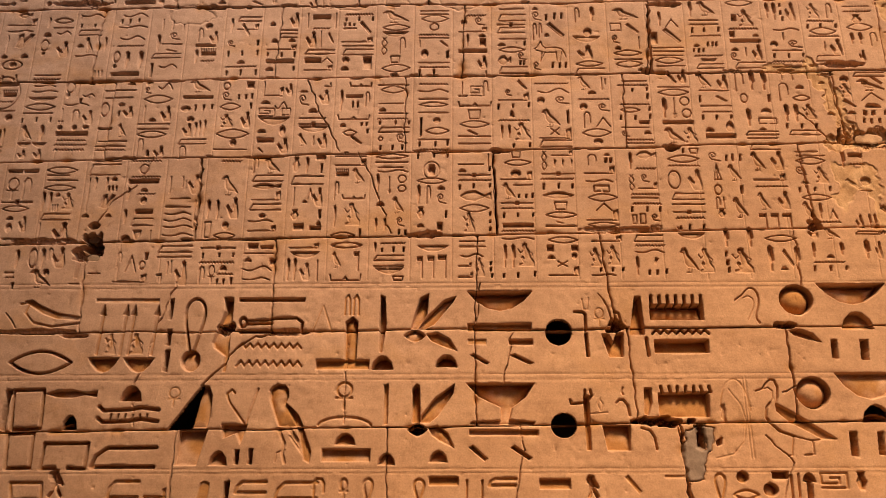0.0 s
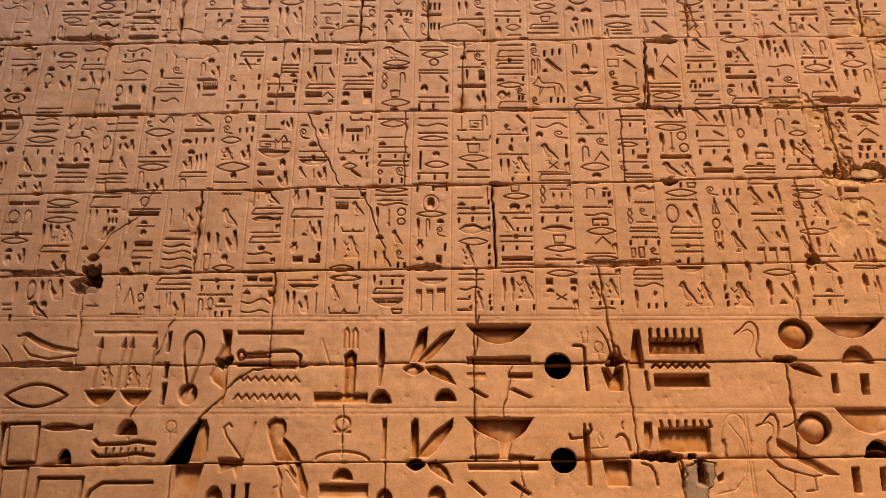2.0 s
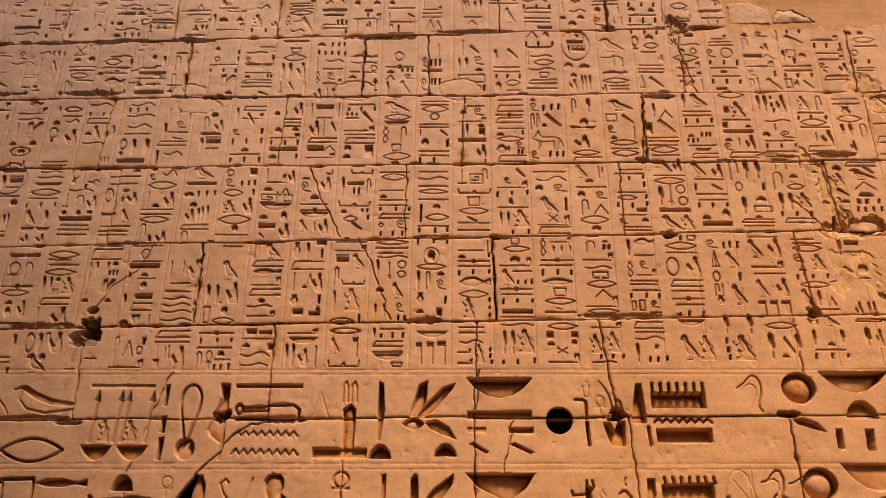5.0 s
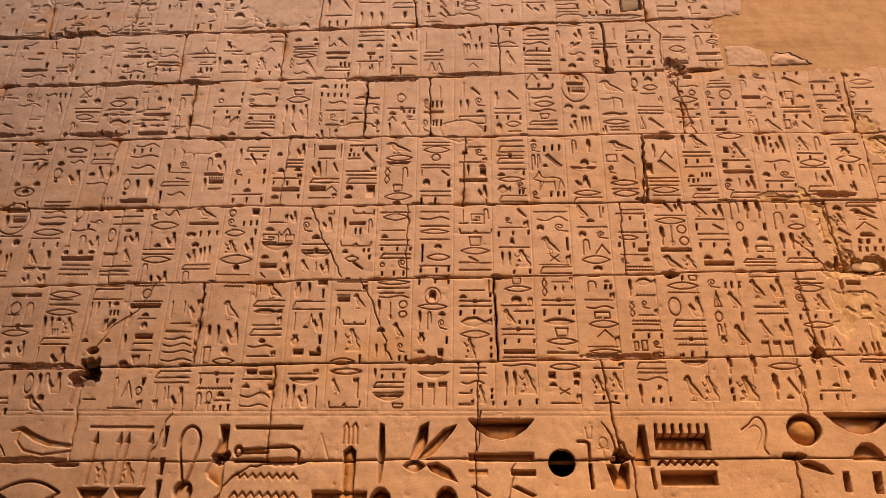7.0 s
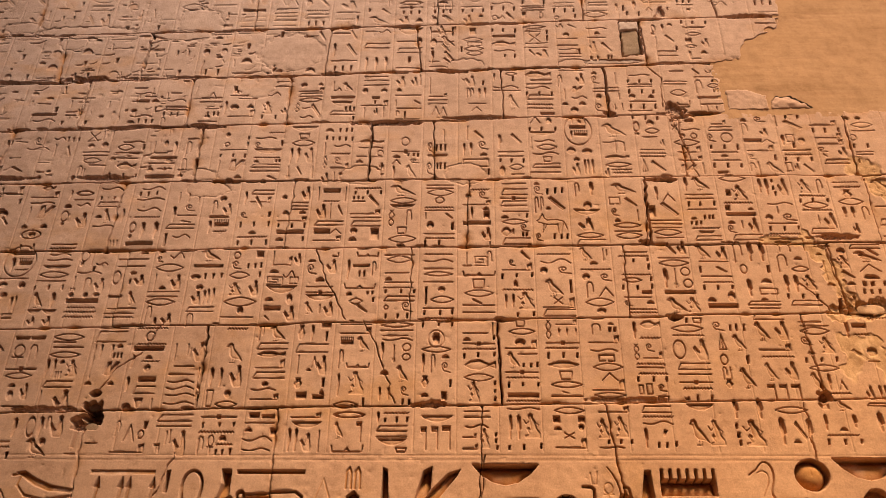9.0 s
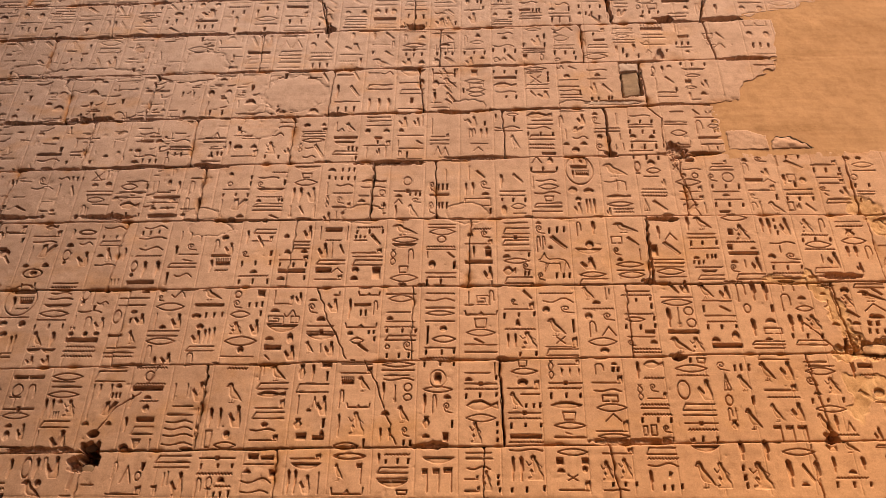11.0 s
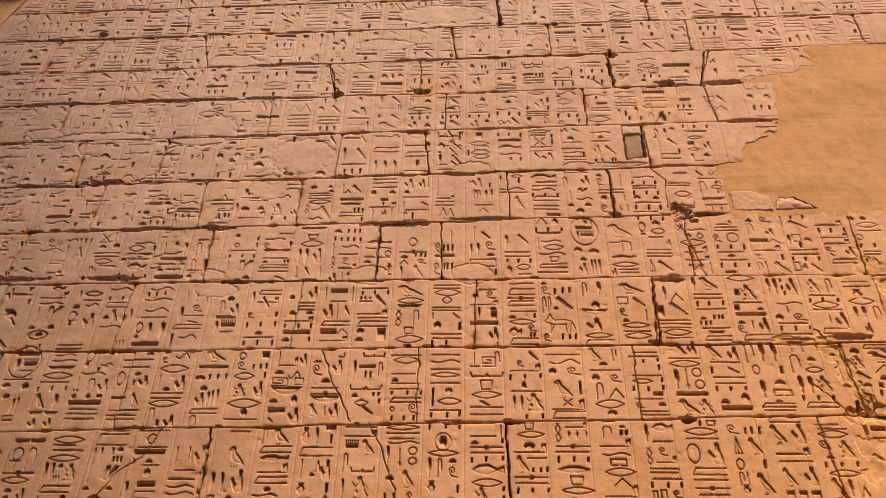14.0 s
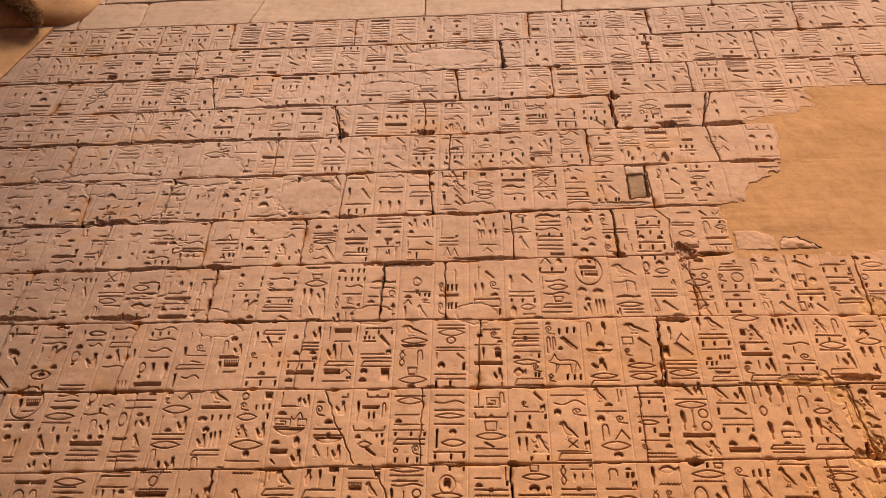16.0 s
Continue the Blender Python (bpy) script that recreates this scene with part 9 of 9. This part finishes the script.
shaped_patch(CEMENT_FILL, 0.006, CEMENT, "grey cement fill beside a broken joint")
shaped_patch([(1.57, 7.60), (1.735, 7.615), (1.725, 7.285), (1.57, 7.265)], 0.022, CEMENT, "grey stone fill in a square hole")
shaped_patch([(1.55, 7.72), (1.75, 7.71), (1.74, 7.605), (1.55, 7.595)], 0.004, PLAIN_STONE, "pinkish mortar smear over the filled hole")
shaped_patch([(1.08, 7.19), (1.30, 7.215), (1.62, 7.21), (1.80, 7.18), (1.62, 7.15), (1.28, 7.135)], 0.004, PLAIN_STONE, "pale pinkish mortar smear along a bed joint")
shaped_patch([(2.475, 6.80), (2.70, 6.81), (2.86, 6.73), (2.85, 6.565), (2.475, 6.56)], -0.001, SANDSTONE, "smooth plain stone let in below the plaster", "stone_chip")
shaped_patch(CHIP, 0.006, SANDSTONE, "flat broken stone wedged in under the plaster", "stone_chip", 0.016)
shaped_patch([(-1.015, 4.50), (-0.96, 4.58), (-0.92, 4.49), (-0.985, 4.41)], -0.002, CEMENT, "small grey mortar dab on a crack")
mortar_patch(3.30, 4.50, 0.11, 0.045, 0.02, PIER_STONE, "ochre stone chip set in a broken corner", 7.0)
mortar_patch(-2.93, 3.66, 0.05, 0.03, 0.05, CEMENT, "grey stone chip wedged in a broken corner", 5.0)
mortar_patch(-2.92, 3.50, 0.05, 0.035, 0.05, CEMENT, "grey stone chip wedged in a broken corner", 6.0)

# ---- the ground ----
bm = bmesh.new()
bmesh.ops.create_grid(bm, x_segments=60, y_segments=60, size=400)
for v in bm.verts:
    v.co.z = 0.03 * noise.noise(v.co * 0.2)
me = bpy.data.meshes.new("ground")
bm.to_mesh(me)
bm.free()
me.materials.append(SAND)
ground = tagged(new("ground", me), "dusty sand ground at the foot of the wall", "ground", kind="structure")
ground.location.z = -0.04

# ---- the west wall: a leaning pier face beside the carved wall, its roll moulding, and an unseen wall added forward ----
pier = tagged(new("wall_west"), "rough ochre sandstone pier with a rounded moulding", "wall", kind="structure")
pu, pt = np.meshgrid(np.linspace(0, 1, 60), np.linspace(0, 1, 200))
edge_x = np.interp(pt, [0, 1], [-8.75, -5.50])
PX = np.where(pu < 0.75, -8.9 + (edge_x + 8.9) * pu / 0.75, edge_x)
PZ = 10.42 * pt
nv = np.vectorize(lambda a, b: noise.noise(Vector((a * 3, 0, b * 3))))(PX, PZ)
PY = np.where(pu < 0.75, FACE - 0.025, FACE - 0.025 + (pu - 0.75) / 0.25 * 0.06) + 0.015 * nv
face = new("pier_face", grid_mesh("pier_face", PX, PY, PZ, PIER_STONE))
face.parent = pier
bm = bmesh.new()
# unseen wall, added to cut the skylight from the left
box(bm, -15.0, -9.0, -0.3, -13.5, FACE - 0.08, 11.1)
part("plain_masonry", bm, PLAIN_STONE, pier, "unseen plain sandstone wall running forward, added to block sky light")
bm = bmesh.new()
rings = 60
END = -5.06
for k in range(rings + 1):
    x = -8.8 + (END + 8.8) * k / rings
    for a in range(25):
        ang = 2 * math.pi * a / 24
        taper = math.sqrt(max(0.02, 1 - max(0.0, (x - END + 0.42) / 0.42) ** 2))
        rr = 0.50 * taper + 0.03 * noise.noise(Vector((x * 2.2, math.cos(ang), math.sin(ang) + 1))) * taper
        bm.verts.new((x, FACE + 0.02 + rr * 0.36 * math.cos(ang), 10.97 + 0.10 * (1 - taper) + rr * math.sin(ang)))
bm.verts.ensure_lookup_table()
for k in range(rings):
    for a in range(24):
        i = k * 25 + a
        bm.faces.new((bm.verts[i], bm.verts[i + 25], bm.verts[i + 26], bm.verts[i + 1])).smooth = True
bm.faces.new([bm.verts[rings * 25 + a] for a in range(24)])
bmesh.ops.recalc_face_normals(bm, faces=bm.faces)
part("roll_moulding", bm, PIER_STONE, pier, "rounded stone roll moulding, worn and ochre")

nest = tagged(new("nest"), "ragged brown nest of dry straw under the stone moulding", "nest")
NEST_PATH = (Vector((-6.55, FACE - 0.20, 11.02)), Vector((-6.15, FACE - 0.24, 10.86)), Vector((-5.86, FACE - 0.22, 10.64)), Vector((-5.62, FACE - 0.10, 10.40)))


def along_nest(a):
    a = min(max(a, 0.0), 0.999) * 3
    k = int(a)
    return NEST_PATH[k].lerp(NEST_PATH[k + 1], a - k)


g = random.Random(5)
bm = bmesh.new()
for k in range(31):
    c = along_nest(k / 30)
    for a in range(17):
        ang = 2 * math.pi * a / 16
        rr = (0.085 + 0.035 * noise.noise(Vector((k * 0.6, math.cos(ang) * 1.5, math.sin(ang) * 1.5)))) * math.sqrt(max(0.03, 1 - abs(2 * k / 30 - 1) ** 4))
        bm.verts.new(c + Vector((0.6 * rr * math.sin(ang), rr * math.cos(ang), rr * math.sin(ang))))
bm.verts.ensure_lookup_table()
for k in range(30):
    for a in range(16):
        i = k * 17 + a
        bm.faces.new((bm.verts[i], bm.verts[i + 17], bm.verts[i + 18], bm.verts[i + 1]))
part("core", bm, STRAW, nest, "matted brown core of the nest")
bm = bmesh.new()
for k in range(3600):
    c = along_nest(g.random()) + Vector((g.gauss(0, 0.05), g.gauss(-0.05, 0.035), g.gauss(0, 0.06)))
    dvec = Vector((g.gauss(0.25, 0.35), g.gauss(-0.05, 0.25), g.gauss(-0.75, 0.40))).normalized() * g.uniform(0.03, 0.09)
    w = dvec.cross(Vector((g.random(), g.random(), g.random()))).normalized() * 0.0035
    w2 = dvec.cross(w).normalized() * 0.0035
    q4 = [bm.verts.new(c + o) for o in (w, w2, -w, -w2)]
    tip = bm.verts.new(c + dvec)
    for q in range(4):
        bm.faces.new((q4[q], q4[(q + 1) % 4], tip))
tagged(part("straw", bm, STRAW, nest), kind="stuff")

# ---- an unseen east wall, added for bounced light and set well back ----
east = tagged(new("unseen_wall_east"), "unseen plain sandstone wall, added for bounced light", "wall", kind="structure")
bm = bmesh.new()
box(bm, 15.9, -9.0, -0.3, 17.5, FACE - 0.01, 6.0)
part("plain_masonry", bm, PIER_STONE, east)

# ---- an unseen battered tower, added so its penumbra dims the carved wall's left ----
south = tagged(new("shade_tower"), "unseen tall plain sandstone tower with a battered end, added to shade the left", "wall", kind="structure")
bm = bmesh.new()
TOWER, BATTER = 8.2, 0.345
corners = []
for z in (-0.3, 31.0):
    for x, y in ((-26.0, -3.0 - 0.02 * z), (TOWER - BATTER * z, -3.0 - 0.02 * z), (TOWER - BATTER * z, -7.0 + 0.02 * z), (-26.0, -7.0 + 0.02 * z)):
        corners.append(bm.verts.new((x, y, z)))
for q in ((0, 1, 5, 4), (1, 2, 6, 5), (2, 3, 7, 6), (3, 0, 4, 7), (3, 2, 1, 0), (4, 5, 6, 7)):
    bm.faces.new([corners[i] for i in q])
bmesh.ops.recalc_face_normals(bm, faces=bm.faces)
part("plain_masonry", bm, PLAIN_STONE, south)
